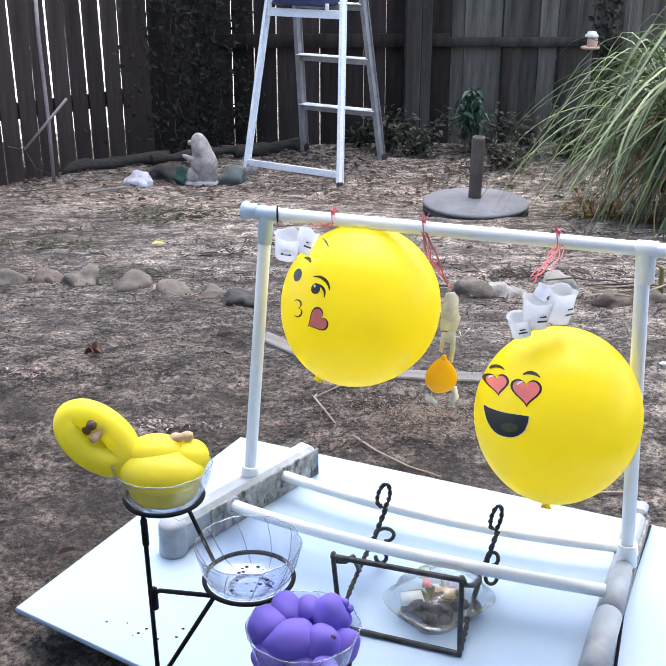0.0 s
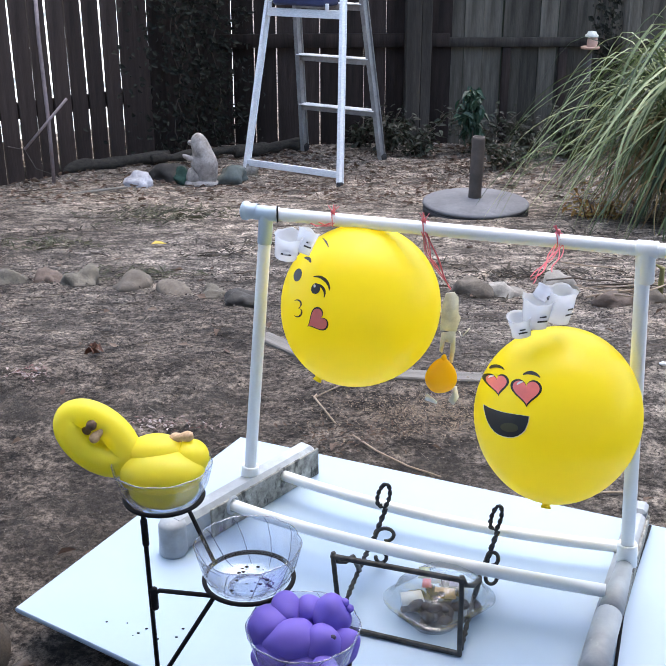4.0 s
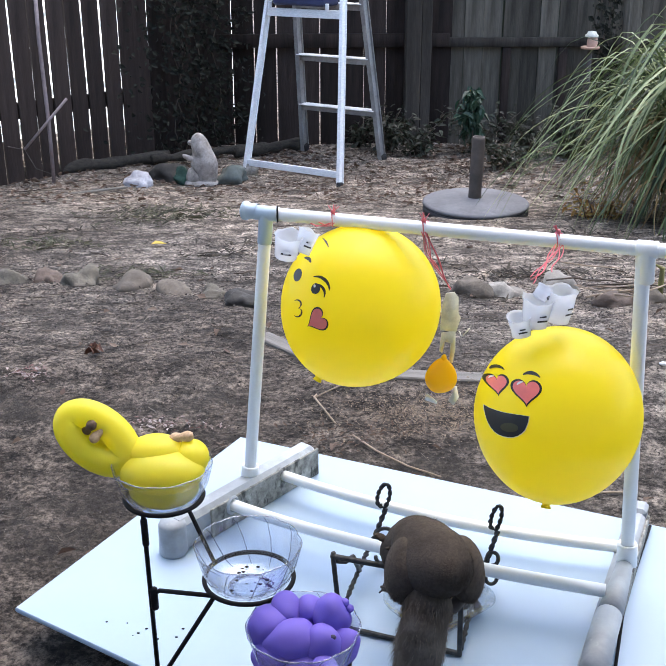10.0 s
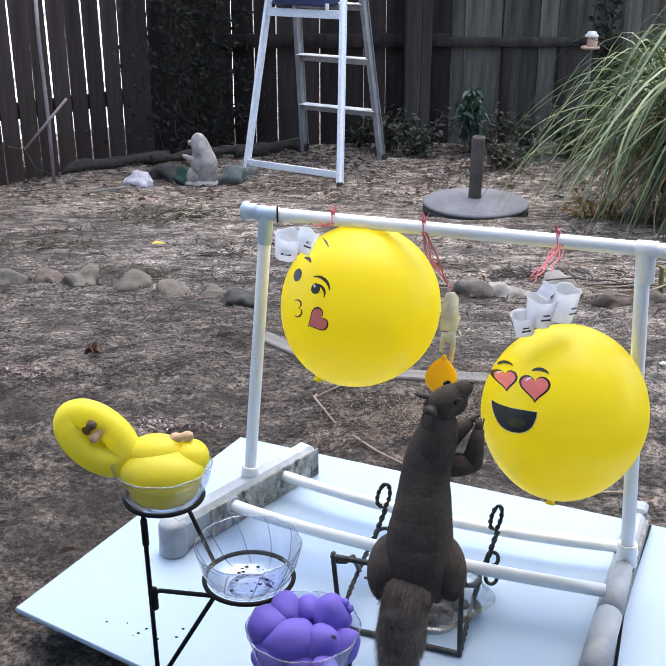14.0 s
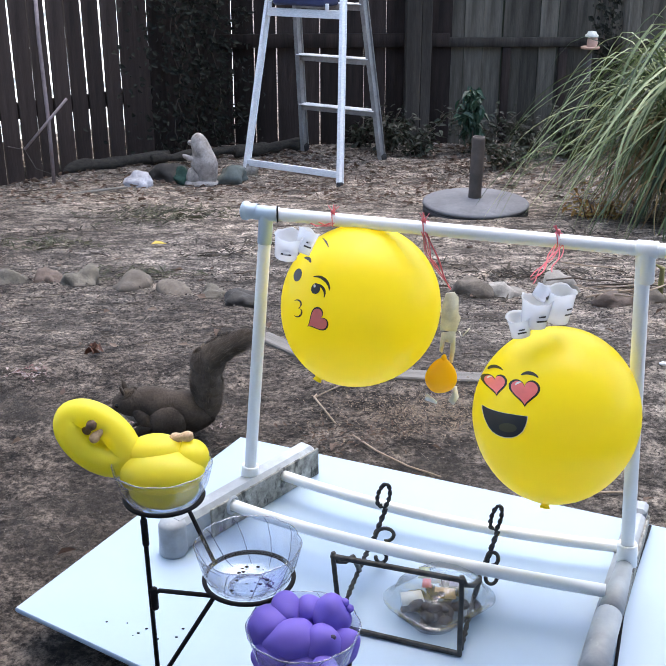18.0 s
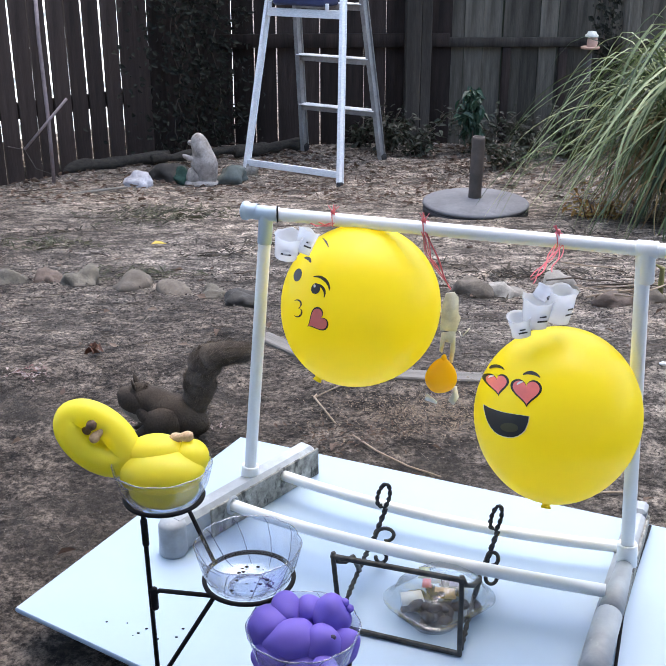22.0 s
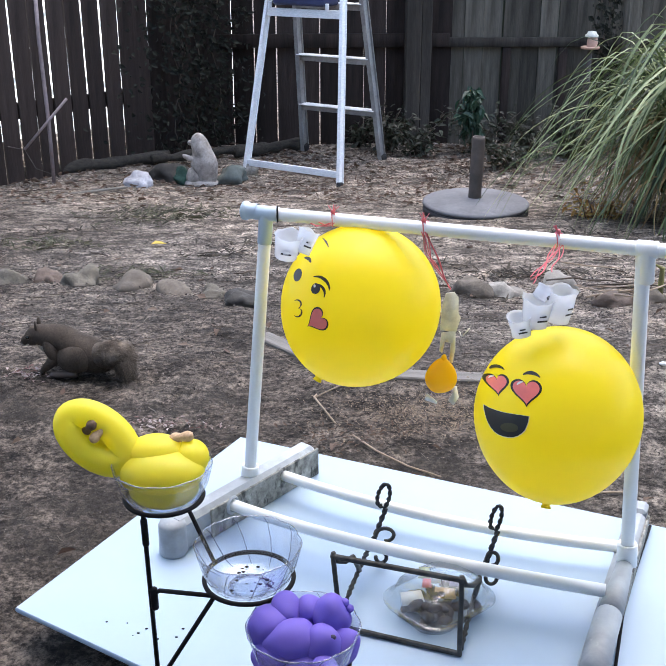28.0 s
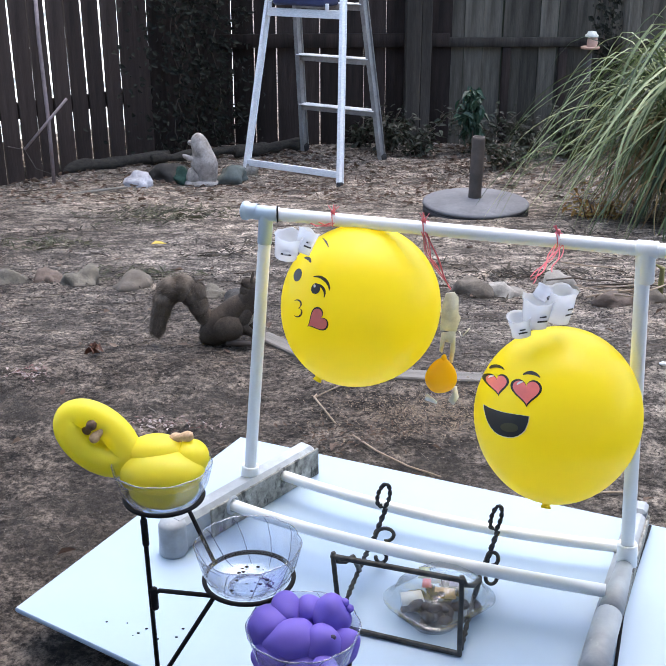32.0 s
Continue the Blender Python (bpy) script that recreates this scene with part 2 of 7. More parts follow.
M_STATUE = surface("weathered_cast_stone", (0.58, 0.52, 0.47), (0.17, 0.145, 0.125), 14.0, 80.0, 0.85, 0.6, 0.008)
M_LOG = surface("grey_bark", (0.062, 0.052, 0.040), (0.022, 0.019, 0.015), 14.0, 60.0, 0.9, 0.8, 0.01, (1, 4, 4))
M_PLANK = surface("bleached_plank", (0.21, 0.193, 0.172), (0.11, 0.10, 0.09), 6.0, 40.0, 0.85, 0.4, 0.004, (0.6, 6, 6))
M_LEAVES = leafy("dry_leaves", (0.07, 0.04, 0.026), (0.12, 0.076, 0.052), (0.18, 0.13, 0.095), 0.8)
M_LEAF_YELLOW = leafy("yellow_leaf", (0.62, 0.43, 0.06), (0.66, 0.47, 0.08), (0.70, 0.50, 0.10), 0.7)
M_TWIG = leafy("twigs", (0.04, 0.029, 0.022), (0.09, 0.068, 0.053), (0.24, 0.20, 0.16), 0.85)
M_STRAW = leafy("straw", (0.30, 0.22, 0.15), (0.42, 0.33, 0.24), (0.20, 0.14, 0.10), 0.8)
M_HUSK = leafy("seed_husks", (0.5, 0.43, 0.40), (0.28, 0.19, 0.17), (0.16, 0.07, 0.06), 0.7)
M_BLADE = leafy("grass_blades", (0.018, 0.036, 0.010), (0.095, 0.135, 0.038), (0.42, 0.46, 0.24))
M_DRY_BLADE = leafy("dry_grass", (0.20, 0.13, 0.05), (0.30, 0.21, 0.09), (0.14, 0.10, 0.05), 0.8)
M_SHRUB = leafy("dull_shrub_leaves", (0.03, 0.04, 0.022), (0.06, 0.062, 0.04), (0.10, 0.088, 0.068), 0.7)
M_VINE = leafy("dark_vine_leaves", (0.010, 0.011, 0.007), (0.020, 0.020, 0.012), (0.036, 0.035, 0.022), 0.95, 0.1)
M_DARK_LEAF = leafy("dark_green_leaves", (0.012, 0.034, 0.02), (0.02, 0.055, 0.03), (0.035, 0.075, 0.045), 0.5)
M_WEED = leafy("weeds", (0.045, 0.05, 0.028), (0.085, 0.085, 0.048), (0.14, 0.125, 0.08), 0.7)
M_STRING = plain("red_string", (0.74, 0.16, 0.19), 0.7)
M_CREAM = surface("cream_rubber_scrap", (0.80, 0.77, 0.66), (0.66, 0.62, 0.50), 20.0, 90.0, 0.5, 0.2, 0.002)
M_PAPER = plain("white_paper", (0.78, 0.78, 0.77), 0.7)
M_PEANUT = surface("peanut_shell", (0.74, 0.51, 0.31), (0.54, 0.35, 0.19), 60.0, 220.0, 0.75, 0.7, 0.003)
M_DARK_NUT = surface("dark_peanut_shell", (0.20, 0.12, 0.07), (0.08, 0.045, 0.03), 60.0, 220.0, 0.75, 0.7, 0.003)
M_CLAY = plain("peach_clay", (0.62, 0.38, 0.28), 0.6)
M_FUR = fur("brown_grey_fur", (0.094, 0.077, 0.064), (0.048, 0.040, 0.034), (1.9, 1.8, 1.7))
M_TAIL_FUR = fur("tail_fur", (0.185, 0.155, 0.130), (0.075, 0.062, 0.052), (2.0, 1.9, 1.8))
M_TAIL_TIP = fur("pale_tail_tips", (0.34, 0.30, 0.265), (0.20, 0.17, 0.145), (1.4, 1.4, 1.4))
M_PALE_FUR = fur("pale_belly_fur", (0.42, 0.38, 0.33), (0.28, 0.25, 0.21), (1.2, 1.2, 1.2))
M_EYE = plain("wet_black_eye", (0.006, 0.005, 0.005), 0.08)
M_SKIN = plain("dark_paw_skin", (0.055, 0.040, 0.033), 0.7)
# emission stands in for daylight seen through the fence gaps
M_GLOW = bpy.data.materials.new("glowing_daylight_sheet")
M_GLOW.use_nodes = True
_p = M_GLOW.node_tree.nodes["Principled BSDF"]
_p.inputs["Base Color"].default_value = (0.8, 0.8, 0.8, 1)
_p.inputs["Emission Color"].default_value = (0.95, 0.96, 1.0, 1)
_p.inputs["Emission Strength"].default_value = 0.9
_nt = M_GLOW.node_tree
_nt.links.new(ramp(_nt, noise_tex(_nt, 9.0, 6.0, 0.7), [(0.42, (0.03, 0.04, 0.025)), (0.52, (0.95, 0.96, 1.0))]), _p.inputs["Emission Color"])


# ---- mesh helpers: each returns (verts, faces) ----
def V(*a):
    return Vector(a)


def joined(*pieces):
    vs, fs = [], []
    for v, f in pieces:
        k = len(vs)
        vs.extend(v)
        fs.extend([tuple(i + k for i in q) for q in f])
    return vs, fs


def moved(piece, m):
    return [m @ Vector(v) for v in piece[0]], piece[1]


def box(sx, sy, sz, bevel=0.0, c=(0, 0, 0)):
    """A box with chamfered edges."""
    if bevel <= 0:
        bevel = min(sx, sy, sz) * 0.04
    bm = bmesh.new()
    bmesh.ops.create_cube(bm, size=1.0, matrix=Matrix.Translation(c) @ Matrix.Diagonal((sx, sy, sz, 1)))
    bmesh.ops.bevel(bm, geom=bm.edges[:], offset=bevel, segments=1, affect="EDGES")
    out = [v.co.copy() for v in bm.verts], [tuple(v.index for v in f.verts) for f in bm.faces]
    bm.free()
    return out


def tube(path, radius, n=10, closed=False, caps=True):
    """A round bar along a path; radius is a number or one a point."""
    pts = [Vector(p) for p in path]
    k = len(pts)
    rad = radius if isinstance(radius, (list, tuple)) else [radius] * k
    vs, fs, up = [], [], None
    for i, p in enumerate(pts):
        a, b = (pts[i - 1], pts[(i + 1) % k]) if closed else (pts[max(0, i - 1)], pts[min(k - 1, i + 1)])
        d = (b - a).normalized()
        if up is None:
            up = d.orthogonal().normalized()
        up = (up - d * up.dot(d)).normalized()
        side = d.cross(up)
        for j in range(n):
            w = 2 * math.pi * j / n
            vs.append(p + (up * math.cos(w) + side * math.sin(w)) * rad[i])
    rings = k if closed else k - 1
    for i in range(rings):
        for j in range(n):
            q = (i + 1) % k
            fs.append((i * n + j, i * n + (j + 1) % n, q * n + (j + 1) % n, q * n + j))
    if caps and not closed:
        fs.append(tuple(range(n))[::-1])
        fs.append(tuple(range((k - 1) * n, k * n)))
    return vs, fs


def bar(a, b, r, n=12):
    """A straight round bar with softened ends."""
    a, b = Vector(a), Vector(b)
    d = (b - a).normalized()
    e = min(r * 0.25, (b - a).length * 0.2)
    return tube([a, a + d * e, b - d * e, b], [r * 0.85, r, r, r * 0.85], n)


def lathe(profile, n=32):
    """A turned shape from (radius, height) pairs; open at both ends unless the radius is zero there."""
    vs, fs = [], []
    for r, z in profile:
        for j in range(n):
            w = 2 * math.pi * j / n
            vs.append(V(r * math.cos(w), r * math.sin(w), z))
    for i in range(len(profile) - 1):
        for j in range(n):
            fs.append((i * n + j, i * n + (j + 1) % n, (i + 1) * n + (j + 1) % n, (i + 1) * n + j))
    return vs, fs


def blob(rx, ry, rz, c=(0, 0, 0), n=14, m=9, rough=0.0, scale=6.0, seed=0.0, taper=0.0, turn=None):
    """An egg; rough pushes its skin in and out, taper narrows its +x end."""
    vs, fs = [], []
    for i in range(m + 1):
        a = math.pi * i / m
        for j in range(n):
            w = 2 * math.pi * j / n
            p = V(-math.cos(a), math.sin(a) * math.cos(w), math.sin(a) * math.sin(w))
            k = 1.0 - taper * 0.5 * (p.x + 1)
            q = V(p.x * rx, p.y * ry * k, p.z * rz * k)
            if rough:
                q *= 1 + rough * noise.noise(q * scale + V(seed, seed * 1.7, 0))
            vs.append(q)
    for i in range(m):
        for j in range(n):
            fs.append((i * n + j, i * n + (j + 1) % n, (i + 1) * n + (j + 1) % n, (i + 1) * n + j))
    mtx = Matrix.Translation(c) @ (turn if turn else Matrix())
    return [mtx @ v for v in vs], fs


def mesh_of(name, piece, material, smooth=True):
    me = bpy.data.meshes.new(name)
    me.from_pydata([tuple(v) for v in piece[0]], [], piece[1])
    me.materials.append(material)
    if smooth:
        me.polygons.foreach_set("use_smooth", [True] * len(me.polygons))
    me.update()
    return me


def part(name, piece, material, parent, label="", smooth=True, at=None):
    ob = new(name, mesh_of(name, piece, material, smooth))
    ob.parent = parent
    if at is not None:
        ob.matrix_local = at
    if label:
        ob["label"] = label
    return ob


def thing(name, label, category, at=None, group="", kind=""):
    ob = new(name)
    ob.empty_display_size = 0.05
    if at is not None:
        ob.matrix_world = at
    return tagged(ob, label, category, group, kind)


def solid(name, piece, material, label, category, at=None, group="", kind="", smooth=True):
    ob = new(name, mesh_of(name, piece, material, smooth))
    if at is not None:
        ob.matrix_world = at
    return tagged(ob, label, category, group, kind)


def rough_at(x, y):
    """The height of the soil: level at the near end, then falling gently to the fence."""
    fall = 0.44 * min(1.0, max(0.0, (5.7 - y) / 3.6))
    h = 0.018 * noise.noise(V(x * 1.1, y * 1.1, 3.0)) + 0.011 * noise.noise(V(x * 5.0, y * 5.0, 9.0)) + 0.006 * noise.noise(V(x * 17.0, y * 17.0, 1.0))
    return fall + (h if -8 < x < 8 and -4 < y < 14 else 0.0)


rng = random.Random(7)


# ---- ground ----
def build_ground():
    xs = [-400, -150, -60, -25, -12, -8, -6] + [-4 + 0.4 * i for i in range(4)] + list(np.arange(-2.4, -1.2, 0.04)) + list(np.arange(-1.2, 1.2, 0.02)) + list(np.arange(1.2, 2.41, 0.04)) + [2.8, 3.2, 3.6, 4, 6, 8, 12, 25, 60, 150, 400]
    ys = [-400, -150, -60, -25, -12, -6, -3, -1.5, -0.5, 0.2, 0.7] + list(np.arange(0.9, 3.2, 0.02)) + list(np.arange(3.2, 7.2, 0.03)) + [7.6, 8.2, 9, 10, 12, 14, 18, 25, 60, 150, 400]
    vs = [V(x, y, rough_at(x, y)) for y in ys for x in xs]
    n = len(xs)
    fs = [(j * n + i, j * n + i + 1, (j + 1) * n + i + 1, (j + 1) * n + i) for j in range(len(ys) - 1) for i in range(n - 1)]
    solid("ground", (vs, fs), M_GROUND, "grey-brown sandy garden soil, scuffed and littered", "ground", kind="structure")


build_ground()


# ---- fences ----
FENCE_H = 1.85


def fence(name, start, end, gaps, seed, label, material, rail_z, post_at=(), near_rails=True, wide=1.0, low_posts=False, tight_from=1e9):
    """A board fence from start to end: upright boards with narrow gaps, two or three rails and posts."""
    a, b = Vector((*start, 0)), Vector((*end, 0))
    d = (b - a).normalized()
    side = V(d.y, -d.x, 0)
    ang = math.atan2(d.y, d.x)
    root = thing(name, label, "fence", Matrix.Translation(a) @ Matrix.Rotation(ang, 4, "Z"))
    r = random.Random(seed)
    length, x, shapes = (b - a).length, 0.0, []
    for w in (0.134 * wide, 0.138 * wide, 0.141 * wide):
        top = [(-w / 2, 0), (w / 2, 0), (w / 2, FENCE_H - 0.03), (w / 2 - 0.025, FENCE_H), (-w / 2 + 0.025, FENCE_H), (-w / 2, FENCE_H - 0.03)]
        vs = [V(px, -0.006, pz) for px, pz in top] + [V(px, 0.006, pz) for px, pz in top]
        fs = [(0, 1, 2, 3, 4, 5)[::-1], (6, 7, 8, 9, 10, 11)] + [(i, (i + 1) % 6, (i + 1) % 6 + 6, i + 6) for i in range(6)]
        shapes.append((w, mesh_of("board", (vs, [f[::-1] for f in fs]), material, False)))
    while x < length:
        w, me = r.choice(shapes)
        ob = new("board", me)
        ob.parent = root
        ob.matrix_local = pose(x + w / 2, r.uniform(-0.005, 0.005), r.uniform(-0.04, 0.0), r.uniform(-0.4, 0.4), r.uniform(-0.12, 0.12), r.uniform(-1.0, 1.0))
        x += w + (r.uniform(*gaps) if x < tight_from else r.uniform(-0.001, 0.003))
    sy = -0.03 if near_rails else 0.03
    for z in rail_z:
        # the grey fence's rail has its shadow painted in as darker post wood
        part("rail", box(length, 0.036, 0.060 if low_posts else 0.088, 0.004), M_POST if low_posts else material, root, at=pose(length / 2, sy, z))
    for px in post_at:
        if low_posts:
            part("brace", box(0.055, 0.03, rail_z[0] - 0.03, 0.004), M_FENCE_DARK, root, at=pose(px, -0.026, rail_z[0] / 2 - 0.015))
            continue
        part("post", box(0.09, 0.09, FENCE_H + 0.02, 0.006), M_POST, root, at=pose(px, sy * 2.0 if near_rails else 0.09, (FENCE_H + 0.02) / 2 - 0.02))
    return root


# the side fence on the left, then the back fence in two runs: dark, then grey
fence("board_fence", (-3.4, 4.1), (-0.765, 6.807), (0.0110, 0.0140), 3, "dark stained board fence with daylight between the boards", M_FENCE_DARK, (0.40, 1.45), (0.02, 1.9), near_rails=False, wide=0.76, tight_from=2.95)
fence("board_fence", (-0.80, 6.84), (0.76, 6.93), (0.001, 0.008), 5, "dark brown board fence behind the ladder", M_FENCE_DARK, (0.68, 1.5))
fence("board_fence", (0.74, 6.93), (4.6, 7.05), (0.002, 0.007), 9, "weathered grey board fence with a cross rail", M_FENCE_GREY, (0.665, 1.5), (0.40, 0.775), wide=0.86, low_posts=True)
solid("fence_post", joined(box(0.10, 0.10, 1.95, 0.008, (0, 0, 0.955)), box(0.07, 0.09, 1.9, 0.006, (0.087, 0.02, 0.93))), M_POST, "grey doubled timber post where two fences meet", "post", pose(0.515, 6.82, 0, 0, 0, 4), smooth=False)
solid("fence_post", box(0.088, 0.088, 2.0, 0.006, (0, 0, 0.98)), M_FENCE_GREY, "weathered square timber post behind the tall grass", "post", pose(1.86, 6.62, 0, 0, 0, 8), smooth=False)

# sheets past the fences: a glowing one for daylight in gaps, a dark hedge
M_HEDGE = surface("dark_hedge_distance", (0.05, 0.06, 0.035), (0.015, 0.02, 0.012), 5.0, 30.0, 0.95, 0.3)
for bx, by, half, turn, mat, what in ((-2.9, 6.3, 3.2, 45.8, M_GLOW, "glowing sheet standing in for daylight beyond the fence"), (3.4, 7.7, 2.6, 2.0, M_HEDGE, "dark hedge beyond the grey fence")):
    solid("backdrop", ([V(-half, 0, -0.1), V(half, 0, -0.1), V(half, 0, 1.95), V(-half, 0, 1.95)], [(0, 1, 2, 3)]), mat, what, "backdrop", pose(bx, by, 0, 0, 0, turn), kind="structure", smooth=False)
# unseen wall and overhead slab, added to shade the near end and bounce light
M_BOUNCE = surface("pale_blue_bounce", (0.60, 0.69, 0.84), (0.52, 0.61, 0.76), 2.0, 40.0, 0.8, 0.2)
solid("bounce_wall", box(12.0, 0.2, 3.2, 0.01, (0, 0, 1.6)), M_BOUNCE, "unseen pale wall added at the near end to block sky and bounce light", "wall", pose(0.5, -0.9, 0.3), kind="structure", smooth=False)
solid("shade_slab", box(12.0, 1.95, 0.12, 0.01), M_BOUNCE, "unseen slab added overhead to shade the near end of the yard", "roof", pose(0.5, -0.02, 2.55), kind="structure", smooth=False)


# ---- rocks, logs, statue, things along the fence ----
def rock(x, y, rx, ry, rz, mat, label, seed, turn=0.0, sink=0.38):
    z = rough_at(x, y)
    p = blob(rx, ry, rz, (0, 0, 0), 30, 20, 0.55, 1.5 / max(rx, ry) * 0.8, seed)
    p = ([q * (1 + 0.11 * noise.noise(q * (5.5 / max(rx, ry)) + V(seed, 0, 0))) for q in p[0]], p[1])
    p = moved(p, pose(0, 0, 0, seed * 40 % 30 - 15, seed * 70 % 20 - 10, 0))
    return solid("rock", p, mat, label, "rock", pose(x, y, z + rz * (1 - 2 * sink) * 0.9, 0, 0, turn))


for i, (x, y, rx, ry, rz, mat, what) in enumerate([(-1.00, 2.99, 0.048, 0.045, 0.040, M_GREY_STONE, "grey"), (-0.888, 3.02, 0.046, 0.045, 0.046, M_BROWN_STONE, "reddish-brown"), (-0.772, 2.97, 0.066, 0.055, 0.052, M_GREY_STONE, "olive-grey"), (-0.620, 2.95, 0.085, 0.055, 0.042, M_STONE, "brown-grey"), (-0.470, 2.90, 0.056, 0.048, 0.034, M_STONE, "brown-grey"), (-0.345, 2.80, 0.046, 0.045, 0.032, M_GREY_STONE, "grey"), (-0.272, 2.745, 0.046, 0.045, 0.030, M_DARK_STONE, "dark"), (0.400, 2.86, 0.066, 0.055, 0.052, M_STONE, "brown-grey"), (0.505, 2.85, 0.056, 0.05, 0.040, M_PALE_STONE, "pale"), (0.672, 2.86, 0.060, 0.05, 0.056, M_PALE_STONE, "pale"), (0.790, 2.71, 0.056, 0.05, 0.042, M_BROWN_STONE, "reddish-brown"), (0.89, 2.71, 0.040, 0.04, 0.03, M_STONE, "brown-grey"), (0.985, 2.70, 0.055, 0.05, 0.038, M_STONE, "brown-grey")]):
    tagged(rock(x, y, rx, ry, rz, mat, f"rounded {what} stone half sunk in the soil", i * 1.37 + 2, i * 25, 0.54), group="stones edging the bed")
rock(-0.25, 2.68, 0.046, 0.04, 0.028, M_DARK_STONE, "flat dark stone on the soil", 3.3, 10, 0.3)
rock(-1.075, 5.60, 0.075, 0.065, 0.060, M_WHITE_STONE, "pale white-grey boulder by the fence", 7.7, 15)
rock(-0.93, 5.86, 0.12, 0.10, 0.085, M_DARK_STONE, "black rounded rock by the fence", 4.1, 30)
# a green pot-like lump, built with the rock shape
rock(-0.845, 5.74, 0.055, 0.05, 0.072, M_GREEN_LUMP, "dark green pot-like lump beside the statue", 2.2, 0)
rock(-0.585, 5.80, 0.095, 0.08, 0.075, M_GREEN_STONE, "rounded grey-green rock beside the statue", 9.2, 0)
rock(-0.50, 5.98, 0.05, 0.05, 0.06, M_PALE_STONE, "small pale rock by the ladder foot", 6.2, 0)


def statue():
    """A hunched seated robed figure in cast stone, one plain mesh."""
    pieces = [blob(0.098, 0.08, 0.03, (0.0, 0, 0.02), 20, 10, 0.2, 14, 1),
              blob(0.074, 0.062, 0.13, (0.022, 0, 0.125), 20, 14, 0.10, 16, 2, turn=pose(0, 0, 0, 0, -7, 0)),
              blob(0.056, 0.055, 0.10, (0.012, 0, 0.200), 18, 12, 0.10, 18, 8, turn=pose(0, 0, 0, 0, -16, 0)),
              blob(0.042, 0.042, 0.046, (-0.008, 0, 0.262), 16, 12, 0.10, 20, 3),
              blob(0.016, 0.018, 0.016, (-0.055, -0.004, 0.25), 12, 8, 0.1, 30, 4),
              blob(0.048, 0.016, 0.016, (-0.052, -0.03, 0.165), 12, 8, 0.15, 30, 6, turn=pose(0, 0, 0, 0, 22, 0)),
              blob(0.05, 0.05, 0.05, (-0.035, -0.015, 0.065), 14, 9, 0.2, 20, 7)]
    return solid("garden_statue", joined(*pieces), M_STATUE, "weathered pale stone garden statue of a robed seated figure", "statue", pose(-0.745, 5.70, rough_at(-0.745, 5.7) - 0.01, 0, 0, -12))


statue()


def log(name, a, b, r, label):
    a, b = Vector(a), Vector(b)
    path = [a + (b - a) * (i / 10) + V(0, 0, 0.006 * math.sin(i * 1.9)) for i in range(11)]
    rad = [r * (1 + 0.22 * math.sin(i * 2.3) + 0.1 * math.sin(i * 5.1)) for i in range(11)]
    solid(name, tube(path, rad, 14), M_LOG, label, "log")


log("log", (-1.80, 5.86, 0.03), (-1.02, 6.32, 0.04), 0.036, "grey weathered log lying along the fence")
log("log", (-0.62, 6.42, 0.035), (-0.20, 6.70, 0.05), 0.034, "bark-covered log lying by the fence")
log("log", (-1.1, 6.16, 0.05), (-0.55, 6.50, 0.05), 0.028, "rotting grey log behind the statue")
solid("fence_batten", box(0.42, 0.022, 0.010, 0.002), M_PLANK, "thin bleached batten lying on the soil", "batten", pose(-1.28, 5.25, rough_at(-1.28, 5.25) + 0.008, 0, 0, 30), smooth=False)
for ax, ay, bx2, by2 in ((-0.174, 2.298, 0.03, 2.07), (0.0, 2.034, 0.345, 2.0)):
    cx, cy = (ax + bx2) / 2, (ay + by2) / 2
    solid("wooden_plank", box(math.hypot(bx2 - ax, by2 - ay), 0.045, 0.014, 0.003), M_PLANK, "weathered grey-tan plank lying on the soil", "plank", pose(cx, cy, rough_at(cx, cy) + 0.004, 0, 0, math.degrees(math.atan2(by2 - ay, bx2 - ax))), smooth=False)

stake = thing("garden_stake", "thin rusty metal stake with a leaning brace", "stake", pose(-1.595, 5.74, 0))
part("pole", tube([(0, 0, -0.02), (0.004, 0, 0.35), (-0.004, 0, 0.8), (0, 0, 1.0)], 0.011, 8), M_RUST, stake)
part("brace", tube([(-0.136, -0.04, 0.201), (-0.009, -0.02, 0.339), (0.117, 0, 0.477)], 0.008, 8), M_RUST, stake, "pale rusty metal brace")
part("wire", tube([(-0.378, 0, 0.234), (-0.136, -0.04, 0.201), (-0.10, 0.02, 0.08), (0.03, 0.03, 0.03)], 0.003, 6), M_STAND_POLE, stake)


